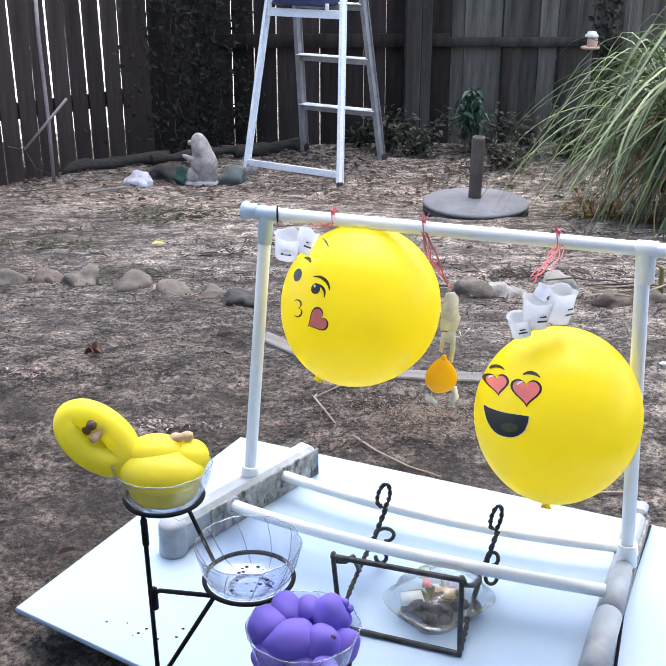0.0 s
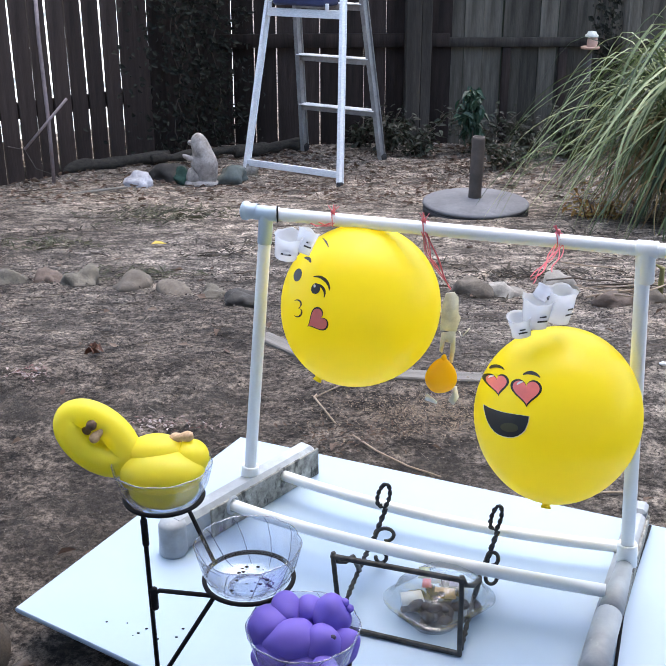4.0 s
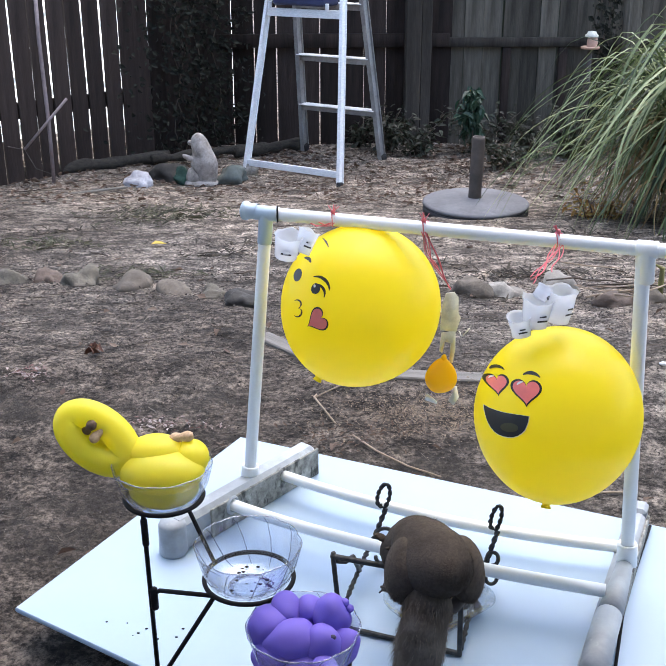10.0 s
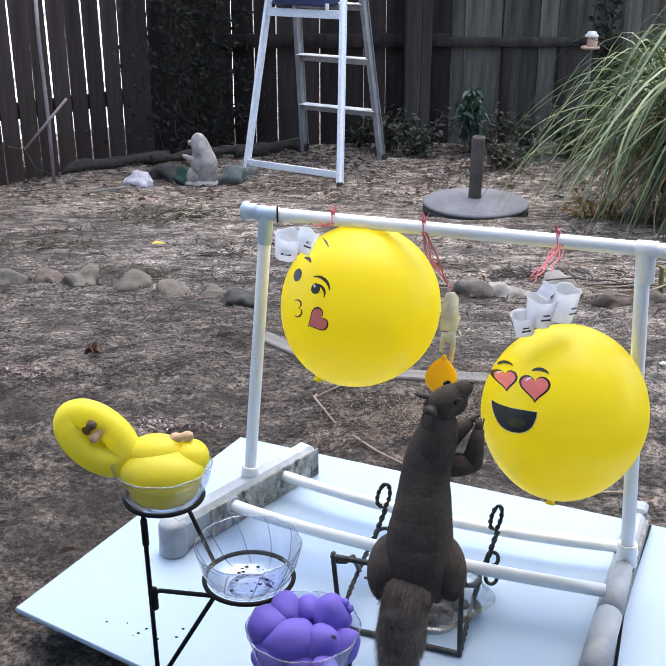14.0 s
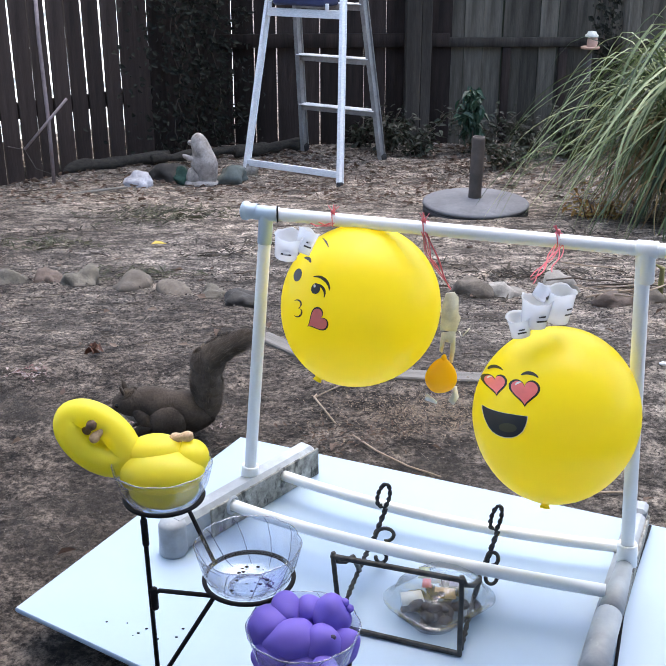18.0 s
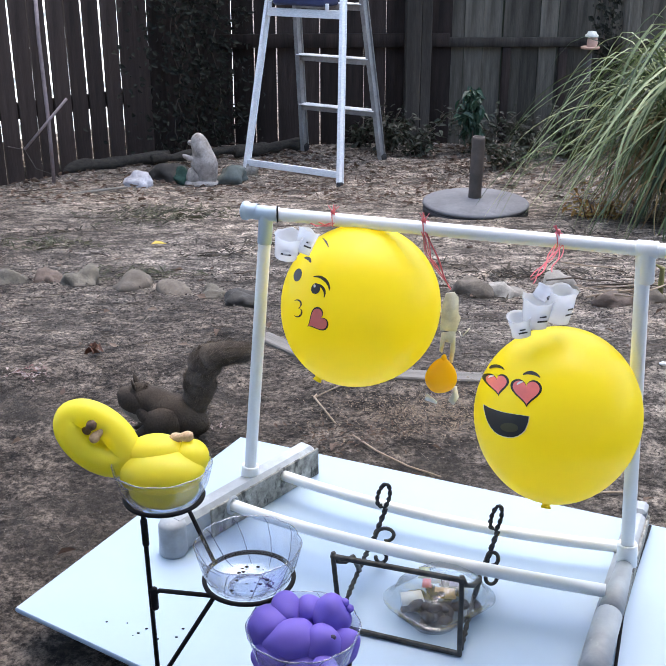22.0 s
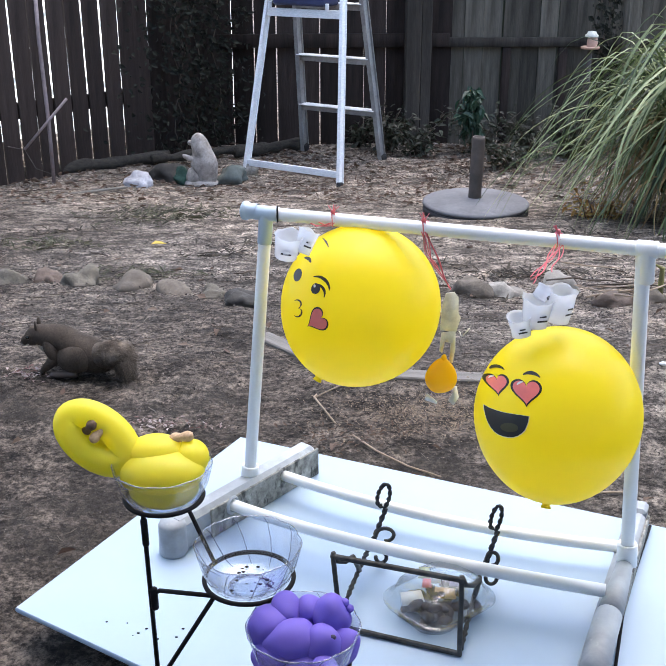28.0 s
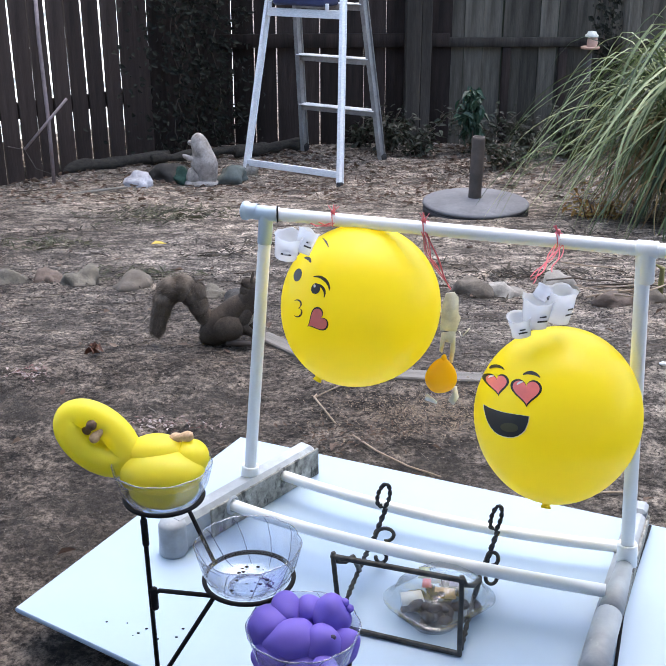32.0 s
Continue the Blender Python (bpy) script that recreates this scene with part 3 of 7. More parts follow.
# ---- ladder ----
def ladder():
    root = thing("step_ladder", "aluminium step ladder standing open on the soil", "ladder")
    FL, FR, RL = V(-0.517, 5.951, 0), V(0.038, 5.60, -0.01), V(-0.185, 6.666, 0)
    u = (FR - FL).normalized()
    RR = RL + 0.585 * u
    mid = (FL + FR + RL + RR) / 4 + V(0, 0, 1.75)
    AL, AR = mid - u * 0.19, mid + u * 0.19

    def rail(name, foot, top, wide, deep, mat):
        d = (top - foot).normalized()
        s = (u - d * u.dot(d)).normalized()
        m = Matrix((s, d.cross(s) * -1, d)).transposed().to_4x4()
        m.translation = (foot + top) / 2
        L = (top - foot).length
        # a C channel: web and two flanges
        web = box(0.005, deep, L, 0.001, (0, 0, 0))
        f1 = box(wide, 0.005, L, 0.001, (0, deep / 2, 0))
        f2 = box(wide, 0.005, L, 0.001, (0, -deep / 2, 0))
        part(name, joined(web, f1, f2), mat, root, at=m, smooth=False)
        part("foot", box(wide * 1.25, deep * 1.1, 0.05, 0.006), M_RUBBER, root, "black rubber foot", smooth=False, at=Matrix.Translation(foot + V(0, 0, 0.022)) @ m.to_3x3().to_4x4())

    rail("front_rail", FL, AL, 0.020, 0.045, M_ALU)
    rail("front_rail", FR, AR, 0.020, 0.045, M_ALU)
    rail("rear_rail", RL, AL, 0.028, 0.055, M_ALU_DULL)
    rail("rear_rail", RR, AR, 0.028, 0.055, M_ALU_DULL)

    def across(name, a, b, k, sx, sz, mat, label=""):
        p, q = a[0] + (a[1] - a[0]) * k, b[0] + (b[1] - b[0]) * k
        ang = math.atan2((q - p).y, (q - p).x)
        m = Matrix.Translation((p + q) / 2) @ Matrix.Rotation(ang, 4, "Z")
        return part(name, box((q - p).length, sx, sz, 0.002), mat, root, label, smooth=False, at=m)

    for k in (0.045,):
        across("brace", (FL, AL), (FR, AR), k, 0.014, 0.038, M_ALU)
    across("brace", (FL, AL), (FR, AR), 0.525, 0.02, 0.045, M_ALU)
    for k in (0.185, 0.365, 0.545, 0.725, 0.9):
        step = across("step", (RL, AL), (RR, AR), k, 0.085, 0.006, M_ALU)
        across("step_lip", (RL, AL), (RR, AR), k - 0.012, 0.006, 0.036, M_ALU_DULL)
    across("top_cap", (FL, AL), (FR, AR), 1.0, 0.16, 0.03, M_NAVY)
    # spreader bars between front and rear
    for f, r2, a in ((FL, RL, AL), (FR, RR, AR)):
        part("spreader", bar(f + (a - f) * 0.6, r2 + (a - r2) * 0.6, 0.006, 8), M_ALU_DULL, root)
    return mid, u


mid, lad_u = ladder()
lad_ang = math.degrees(math.atan2(lad_u.y, lad_u.x))
tray = thing("ladder_tray", "navy plastic bucket shelf hung in the ladder with a rag", "tray", pose(-0.165, 5.995, 0.955, 0, 0, lad_ang))
part("shelf", box(0.345, 0.17, 0.10, 0.012, (0, 0.02, 0.05)), M_NAVY, tray, smooth=False)
part("rim", joined(box(0.36, 0.012, 0.016, 0.003, (0, -0.07, 0.10)), box(0.36, 0.012, 0.016, 0.003, (0, 0.11, 0.10))), M_NAVY, tray, smooth=False)
part("rag", blob(0.085, 0.045, 0.03, (0.03, -0.05, 0.085), 18, 10, 0.4, 18, 2), M_TEAL, tray, "crumpled teal rag")
for hx in (-0.192, 0.192):
    part("bracket", box(0.016, 0.02, 0.035, 0.003, (hx, -0.055, 0.0)), M_ALU, tray, smooth=False)

# ---- umbrella base ----
ub = thing("umbrella_base", "round grey concrete umbrella base with a short brown pole", "umbrella base", pose(0.648, 4.53, rough_at(0.66, 4.53) + 0.004, 1.5, 0, 0))
part("rim", lathe([(0, 0), (0.238, 0), (0.240, 0.034), (0.20, 0.036), (0, 0.036)], 48), M_RUBBER, ub, "dark underside rim")
part("disc", lathe([(0, 0.036), (0.236, 0.036), (0.241, 0.041), (0.240, 0.049), (0.230, 0.054), (0.15, 0.062), (0.05, 0.066), (0, 0.066)], 48), M_CONCRETE, ub)
part("pole", lathe([(0.030, 0.05), (0.031, 0.06), (0.0295, 0.08), (0.0295, 0.33), (0.027, 0.342), (0.022, 0.342), (0.022, 0.31), (0, 0.31)], 20), M_STAND_POLE, ub, at=pose(-0.004, 0.02, 0, 0, 1.0, 0))


# ---- plants ----
def leaf(L, W, fold=0.25):
    """A pointed leaf, folded along its rib."""
    return [V(0, 0, 0), V(L * 0.35, W / 2, fold * W), V(L * 0.35, 0, 0), V(L * 0.35, -W / 2, fold * W), V(L, 0, -fold * W * 0.6), V(L * 0.7, W * 0.33, fold * W * 0.5), V(L * 0.7, -W * 0.33, fold * W * 0.5)], [(0, 2, 1), (0, 3, 2), (1, 2, 4, 5), (2, 3, 6, 4)]


def scatter(pieces):
    vs, fs = [], []
    for (v, f), m in pieces:
        k = len(vs)
        vs.extend([m @ p for p in v])
        fs.extend([tuple(i + k for i in q) for q in f])
    return vs, fs


def shrub(x, y, h, spread, count, seed, mat, label, leaf_size=0.05, droop=0.0, name="shrub", low=0.25):
    r = random.Random(seed)
    root = thing(name, label, "plant", pose(x, y, 0))
    leaves = []
    for s in range(max(4, count // 45)):
        a, e = r.uniform(0, 6.28), r.uniform(0.2, 1.0)
        tip = V(math.cos(a) * spread * e, math.sin(a) * spread * 0.6 * e, h * r.uniform(0.55, 1.0))
        path = [V(0.02 * math.cos(a), 0.02 * math.sin(a), 0)] + [V(tip.x * k ** 1.4, tip.y * k ** 1.4, tip.z * k) + V(r.uniform(-1, 1), r.uniform(-1, 1), 0) * 0.015 for k in (0.35, 0.7, 1.0)]
        part("stem", tube(path, [0.006, 0.005, 0.0035, 0.0015], 5), M_TWIG, root)
        for q in range(45):
            k = r.uniform(low, 1.0)
            p = V(tip.x * k ** 1.4, tip.y * k ** 1.4, tip.z * k) + V(r.gauss(0, 0.03), r.gauss(0, 0.03), r.gauss(0, 0.03))
            L = leaf_size * r.uniform(0.5, 1.2)
            leaves.append((leaf(L, L * 0.5), Matrix.Translation(p) @ pose(0, 0, 0, r.uniform(-40, 40), r.uniform(-30, 60) + droop, r.uniform(0, 360))))
    tagged(part("foliage", scatter(leaves), mat, root, smooth=False), kind="stuff")
    return root


for i, (x, y, h, s, c) in enumerate([(0.36, 6.6, 0.28, 0.22, 420), (0.55, 6.45, 0.22, 0.2, 320), (0.15, 6.75, 0.2, 0.2, 260), (0.95, 6.55, 0.30, 0.28, 480), (1.22, 6.5, 0.28, 0.28, 430), (1.06, 6.1, 0.16, 0.22, 300), (1.5, 6.45, 0.36, 0.26, 420)]):
    tagged(shrub(x, y, h, s, c, 20 + i, M_SHRUB, "low straggly shrub with dull brown-green leaves at the fence", 0.05), group="shrubs along the fence")
shrub(0.835, 6.0, 0.60, 0.07, 135, 41, M_DARK_LEAF, "dark green plant with drooping leaves behind the umbrella pole", 0.075, 35, low=0.68)


def vine(x0, y0, seed, h0, h1, wide, count, label):
    r = random.Random(seed)
    root = thing("climbing_vine", label, "vine", pose(x0, y0, 0, 0, 0, 40))
    leaves = []
    for s in range(4):
        sx = r.uniform(-wide, wide) * 0.5
        path = [V(sx + 0.04 * math.sin(k * 2 + s), -0.04, h1 * k / 8) for k in range(9)]
        part("stem", tube(path, 0.004, 5), M_TWIG, root)
    for i in range(count):
        L = r.uniform(0.018, 0.050)
        p = V(r.gauss(0, wide * 0.5), -0.05 - abs(r.gauss(0, 0.03)), r.uniform(h0, h1))
        leaves.append((leaf(L, L * 0.7), Matrix.Translation(p) @ pose(0, 0, 0, r.uniform(30, 120), r.uniform(-20, 60), r.uniform(180, 360))))
    tagged(part("foliage", scatter(leaves), M_VINE, root, smooth=False), kind="stuff")


vine(-0.88, 6.60, 51, 0.05, 1.3, 0.46, 1700, "sparse climbing vine on the dark fence")
vine(1.67, 6.70, 52, 0.2, 1.1, 0.18, 420, "green vine growing up the grey fence")


def ornamental_grass(x, y, seed, full=1.0):
    """A tall fountain of grass; every blade is a folded strip that arches over and hangs."""
    r = random.Random(seed)
    root = thing("ornamental_grass", "tall arching clump of green ornamental grass", "grass", pose(x, y, rough_at(x, y) - 0.02))
    for name, mat, count in (("blades", M_BLADE, 250), ("dry_blades", M_DRY_BLADE, 190)):
        dry = name == "dry_blades"
        vs, fs = [], []
        for i in range(count):
            a = r.gauss(math.pi * 1.03, 0.8) if r.random() < 0.6 else r.uniform(0, 2 * math.pi)
            reach = r.uniform(0.42, 0.92) * full * (0.6 if dry else 1.0)
            top = r.uniform(0.45, 1.0) * (1.28 - 0.52 * reach) * full * (0.5 if dry else 0.92)
            w = r.uniform(0.008, 0.020) * (1.7 if r.random() < 0.15 else 1.0)
            bx, by = r.gauss(0, 0.08), r.gauss(0, 0.10)
            da, db = math.cos(a), math.sin(a)
            sx, sy = -db, da
            k0, n = len(vs), 16
            wave = r.uniform(-0.30, 0.30)
            crest, end = r.uniform(0.34, 0.58), r.uniform(-0.1, 0.5)
            bend = r.uniform(1.0, 1.7)
            for j in range(n):
                s = j / (n - 1)
                d = reach * (1 - (1 - s) ** bend) ** 1.1
                z = math.sin(math.pi * 0.5 * s / crest) if s < crest else 1 - (1 - end) * ((s - crest) / (1 - crest)) ** 1.6
                z = max(0.03, top * z)
                c = V(bx + da * d + sx * wave * s * s, by + db * d + sy * wave * s * s, z)
                ww = w * (1 - s ** 3) * 0.5 + 0.0006
                vs += [c + V(sx * ww, sy * ww, ww * 0.5), c, c - V(sx * ww, sy * ww, -ww * 0.5)]
            for j in range(n - 1):
                q2 = k0 + j * 3
                fs += [(q2, q2 + 1, q2 + 4, q2 + 3), (q2 + 1, q2 + 2, q2 + 5, q2 + 4)]
        tagged(part(name, (vs, fs), mat, root), kind="stuff")


M_OCHRE = leafy("faded_ochre_leaves", (0.22, 0.085, 0.03), (0.36, 0.22, 0.07), (0.36, 0.30, 0.09), 0.8)
shrub(1.17, 4.36, 0.27, 0.15, 720, 71, M_OCHRE, "low bush of faded ochre and rust leaves under the grass", 0.035)
ornamental_grass(1.66, 4.30, 61, 1.0)
ornamental_grass(1.95, 4.75, 62, 1.05)


# ---- small things on the soil ----
def litter():
    r = random.Random(81)
    leaves, twigs, pebbles = [], [], []

    def spot(dense):
        while True:
            y = r.uniform(1.1, 6.9) if r.random() < 0.6 else r.uniform(1.1, 3.2)
            x = r.uniform(-1, 1) * (0.25 + 0.36 * y)
            k = dense(x, y)
            if r.random() < k:
                return x, y

    def leaf_density(x, y):
        base = 0.008 + 0.95 * max(0.0, min(1.0, (y - 4.7) / 1.4))
        return base * (0.35 + 0.9 * max(0.0, noise.noise(V(x * 1.6, y * 1.6, 5)) + 0.3))

    for i in range(3000):
        x, y = spot(leaf_density)
        L = r.uniform(0.018, 0.05) * (0.55 + 0.09 * y)
        leaves.append((leaf(L, L * r.uniform(0.35, 0.6), r.uniform(0.05, 0.5)), Matrix.Translation((x, y, rough_at(x, y) + 0.006)) @ pose(0, 0, 0, r.uniform(-25, 25), r.uniform(-25, 15), r.uniform(0, 360))))
    solid("leaf_litter", scatter(leaves), M_LEAVES, "scattered dry brown leaves on the soil", "leaves", kind="stuff", smooth=False)
    for i in range(1900):
        x, y = spot(lambda a, b: 0.25 + 0.6 * max(0.0, noise.noise(V(a * 2.1, b * 2.1, 2)) + 0.2))
        L, R = r.uniform(0.01, 0.08) * (1.6 if r.random() < 0.08 else 1) * min(1.0, 0.36 * y), r.uniform(0.0004, 0.0012) * min(1.0, 0.40 * y)
        a = r.gauss(0.0, 0.7)
        d = V(math.cos(a), math.sin(a), 0)
        e = V(-d.y, d.x, 0) * L * r.uniform(-0.12, 0.12)
        o = V(x, y, rough_at(x, y) + 0.004)
        twigs.append(tube([o - d * L / 2, o + e, o + d * L / 2], [R, R, R * 0.5], 4))
    for i in range(60):
        y = r.uniform(2.9, 6.4)
        x = r.uniform(-1, 1) * (0.2 + 0.33 * y)
        L, a = r.uniform(0.05, 0.2), r.gauss(0.1, 0.9)
        d = V(math.cos(a), math.sin(a), 0)
        pts = []
        for k in range(5):
            q = V(x, y, 0) + d * (L * (k / 4 - 0.5)) + V(-d.y, d.x, 0) * r.uniform(-0.02, 0.02)
            pts.append(V(q.x, q.y, rough_at(q.x, q.y) + 0.008))
        twigs.append(tube(pts, [0.0022, 0.003, 0.0026, 0.002, 0.001], 5))
    solid("twigs", joined(*twigs), M_TWIG, "thin dry twigs strewn over the soil", "twigs", kind="stuff")
    for i in range(5200):
        x, y = spot(lambda a, b: 0.5)
        s = r.uniform(0.0015, 0.0052) * (1.5 if r.random() < 0.05 else 1) * min(1.0, 0.30 * y - 0.05)
        pebbles.append((blob(s, s * 0.8, s * 0.6, n=5, m=3), Matrix.Translation((x, y, rough_at(x, y) + s * 0.2)) @ pose(0, 0, 0, 0, 0, r.uniform(0, 360))))
    solid("clods", scatter(pebbles), M_CLODS, "small clods and pebbles on the soil", "gravel", kind="stuff")

    chips = []
    for i in range(20000):
        x, y = spot(lambda a, b: 1.0 if b < 3.8 else 0.35)
        L = r.uniform(0.0035, 0.007 + 0.0025 * min(y, 3.0)) * min(1.0, 0.22 + 0.26 * y)
        chips.append((leaf(L, L * r.uniform(0.3, 0.7), 0.3), Matrix.Translation((x, y, rough_at(x, y) + 0.003)) @ pose(0, 0, 0, r.uniform(-40, 40), r.uniform(-40, 20), r.uniform(0, 360))))
    solid("mulch", scatter(chips), M_MULCH, "fine dark and pale mulch chips over the soil", "mulch", kind="stuff", smooth=False)

    def patch(name, cx, cy, sx, sy, n, mat, label, size, thin=0.5):
        ps = []
        for i in range(n):
            x, y = r.gauss(cx, sx), r.gauss(cy, sy)
            L = size * r.uniform(0.5, 1.3)
            ps.append((leaf(L, L * thin, 0.3), Matrix.Translation((x, y, rough_at(x, y) + 0.005)) @ pose(0, 0, 0, r.uniform(-30, 30), r.uniform(-30, 10), r.uniform(0, 360))))
        solid(name, scatter(ps), mat, label, name.replace("_", " "), kind="stuff", smooth=False)

    patch("seed_husks", -0.33, 1.785, 0.060, 0.012, 130, M_HUSK, "pale seed husks spilled on the soil", 0.009)
    patch("seed_husks", -0.655, 2.02, 0.026, 0.022, 80, M_HUSK, "pale and reddish seed husks on the soil", 0.011)
    patch("straw", 0.215, 1.84, 0.11, 0.07, 3400, M_STRAW, "loose tan straw and chaff on the soil", 0.0065, 0.22)
    patch("leaf_scraps", 0.04, 1.735, 0.10, 0.03, 110, M_LEAVES, "dry reddish leaf scraps on the soil", 0.014, 0.3)
    patch("weeds", -0.74, 4.45, 0.15, 0.14, 420, M_WEED, "low olive-green weeds flattened on the soil", 0.05, 0.14)
    patch("weeds", -1.06, 3.66, 0.14, 0.05, 160, M_WEED, "low olive-green weeds on the soil", 0.05, 0.14)
    patch("weeds", -0.63, 3.13, 0.12, 0.05, 160, M_WEED, "yellow-green weeds by the stones", 0.04, 0.14)
    for cx, cy, sx, sy, n in ((-0.72, 4.40, 0.16, 0.10, 170), (-0.89, 4.56, 0.10, 0.05, 60), (-1.08, 3.96, 0.07, 0.03, 60), (-0.23, 3.64, 0.14, 0.03, 90), (0.08, 5.03, 0.2, 0.12, 110), (0.14, 2.78, 0.16, 0.03, 120), (0.64, 3.15, 0.12, 0.03, 110), (-1.14, 5.03, 0.2, 0.08, 90), (-0.40, 3.46, 0.08, 0.03, 50), (0.9, 3.84, 0.14, 0.04, 90), (0.28, 3.30, 0.12, 0.03, 70), (-0.2, 5.7, 0.5, 0.12, 200), (0.5, 6.0, 0.4, 0.12, 200)):
        patch("dry_debris", cx, cy, sx, sy, n, M_LEAVES if cy > 5 else M_DEBRIS, "matted dark dry leaves and stalks on the soil", 0.045, 0.16)
    solid("yellow_leaf", moved(leaf(0.085, 0.05, 0.2), pose(0, 0, 0.012, 0, 0, 20)), M_LEAF_YELLOW, "dull yellow fallen leaf on the soil", "leaf", pose(-0.675, 3.63, rough_at(-0.675, 3.63)) @ Matrix.Scale(0.72, 4), smooth=False)
    curl = scatter([(leaf(r.uniform(0.016, 0.026), r.uniform(0.012, 0.018), 0.7), pose(r.gauss(0, 0.006), r.gauss(0, 0.005), 0.004 + 0.0016 * k, r.uniform(-50, 50), r.uniform(-50, 10), r.uniform(0, 360))) for k in range(9)])
    solid("brown_leaf", curl, M_RUSSET, "crumpled reddish-brown leaf on the soil", "leaf", pose(-0.542, 2.152, rough_at(-0.542, 2.152) + 0.002))
    solid("pebble", blob(0.0085, 0.006, 0.005, (0, 0, 0.004), 14, 9, 0.2, 120, 3), M_PAPER, "small white pebble on the soil", "pebble", pose(0.727, 2.063, rough_at(0.727, 2.063)))
    for k in range(16):
        x, y, a, L = r.gauss(0.80, 0.09), r.gauss(2.80, 0.10), r.gauss(0.08, 0.35), r.uniform(0.08, 0.24)
        d = V(math.cos(a), math.sin(a), 0) * L / 2
        z = rough_at(x, y) + 0.012 + 0.05 * r.random()
        solid("stick", tube([V(x, y, z) - d, V(x, y, z + r.uniform(-0.01, 0.01)), V(x, y, z + r.uniform(-0.02, 0.01)) + d], [0.0022, 0.003, 0.0015], 6), M_STRAW if k % 3 else M_TWIG, "dry stick in the heap by the stones", "stick", group="sticks heaped by the stones")
    solid("dry_stalk", tube([V(0.93, 2.74, rough_at(0.93, 2.74)), V(0.93, 2.74, 0.40), V(0.925, 2.73, 0.46), V(0.90, 2.72, 0.475)], [0.010, 0.009, 0.007, 0.002], 8), M_STALK, "yellow-green dry stalk standing by the stones", "stalk")
    for a in ([(-0.034, 1.925), (-0.039, 1.911), (0.005, 1.785)], [(0.037, 1.722), (0.08, 1.665), (0.134, 1.608), (0.19, 1.575)], [(-0.036, 1.911), (0.014, 1.97), (0.06, 1.99)], [(0.372, 1.506), (0.43, 1.52), (0.498, 1.517)]):
        a = [V(x, y, rough_at(x, y) + 0.006) for x, y in a]
        solid("stick", tube(a, [0.0016, 0.002, 0.002, 0.0013][:len(a)], 6), M_STRAW, "thin pale stick lying on the soil", "stick")


M_RUSSET = surface("russet_leaf", (0.20, 0.085, 0.05), (0.09, 0.04, 0.028), 60.0, 200.0, 0.8, 0.4, 0.002)
M_STALK = surface("yellow_green_stalk", (0.26, 0.24, 0.08), (0.14, 0.13, 0.05), 40.0, 160.0, 0.8, 0.4, 0.002)
M_DEBRIS = leafy("matted_debris", (0.025, 0.02, 0.016), (0.055, 0.046, 0.034), (0.12, 0.10, 0.075), 0.85)
M_MULCH = leafy("mulch_chips", (0.020, 0.017, 0.015), (0.075, 0.063, 0.055), (0.17, 0.148, 0.132), 0.9)
M_CLODS = surface("soil_clods", (0.19, 0.162, 0.145), (0.09, 0.077, 0.068), 20.0, 120.0, 0.95, 0.4, 0.004, random_amount=0.5, island=True)
litter()

# a small lantern-like feeder on a pole by the grey fence
fd = thing("bird_feeder", "peach and white bird feeder on a dark pole by the fence", "bird feeder", pose(1.60, 6.55, 0))
part("pole", tube([(0.0, 0, -0.02), (0.004, 0, 0.35), (0, 0, 0.66)], 0.015, 8), M_STAND_POLE, fd)
part("dish", lathe([(0, 0.655), (0.055, 0.66), (0.06, 0.672), (0.05, 0.676), (0, 0.672)], 18), M_CLAY, fd, "peach clay dish")
part("body", lathe([(0.03, 0.67), (0.034, 0.70), (0.028, 0.735), (0, 0.745)], 16), M_CLAY, fd, at=pose(0.01, 0, 0))
part("roof", lathe([(0.040, 0.732), (0.042, 0.742), (0.030, 0.752), (0.026, 0.764), (0, 0.768)], 16), M_CREAM, fd, "pale cream lid", at=pose(0.004, 0, 0))


# ---- table and frame ----
TOP = 0.49
tbl = thing("low_platform", "white board raised on low blocks over the soil", "platform")
A, B, C, D = V(-0.168, 1.646, TOP), V(-0.430, 1.146, TOP), V(0.46, 0.59, TOP), V(0.80, 1.215, TOP)


def slab(corners, thick, edge=0.004):
    """A flat board with rounded rim from its four top corners."""
    mid_p = sum(corners, V(0, 0, 0)) / 4
    rings = []
    for inset, dz in ((edge, 0.0), (0.0, -edge), (0.0, -thick + edge), (edge, -thick)):
        rings.append([p + (mid_p - p).normalized() * inset + V(0, 0, dz) for p in corners])
    vs = [p for ring in rings for p in ring]
    n = len(corners)
    fs = [tuple(range(n)), tuple(range(3 * n, 4 * n))[::-1]]
    for k in range(3):
        for i in range(n):
            fs.append((k * n + i, (k + 1) * n + i, (k + 1) * n + (i + 1) % n, k * n + (i + 1) % n))
    return vs, fs


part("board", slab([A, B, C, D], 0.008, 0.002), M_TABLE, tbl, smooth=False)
for p in (A, B, C, D):
    q = p + (V(0.15, 1.15, TOP) - p).normalized() * 0.22
    part("block", box(0.05, 0.05, 0.07, 0.004), M_POST, tbl, smooth=False, at=pose(q.x, q.y, TOP - 0.008 - 0.035))

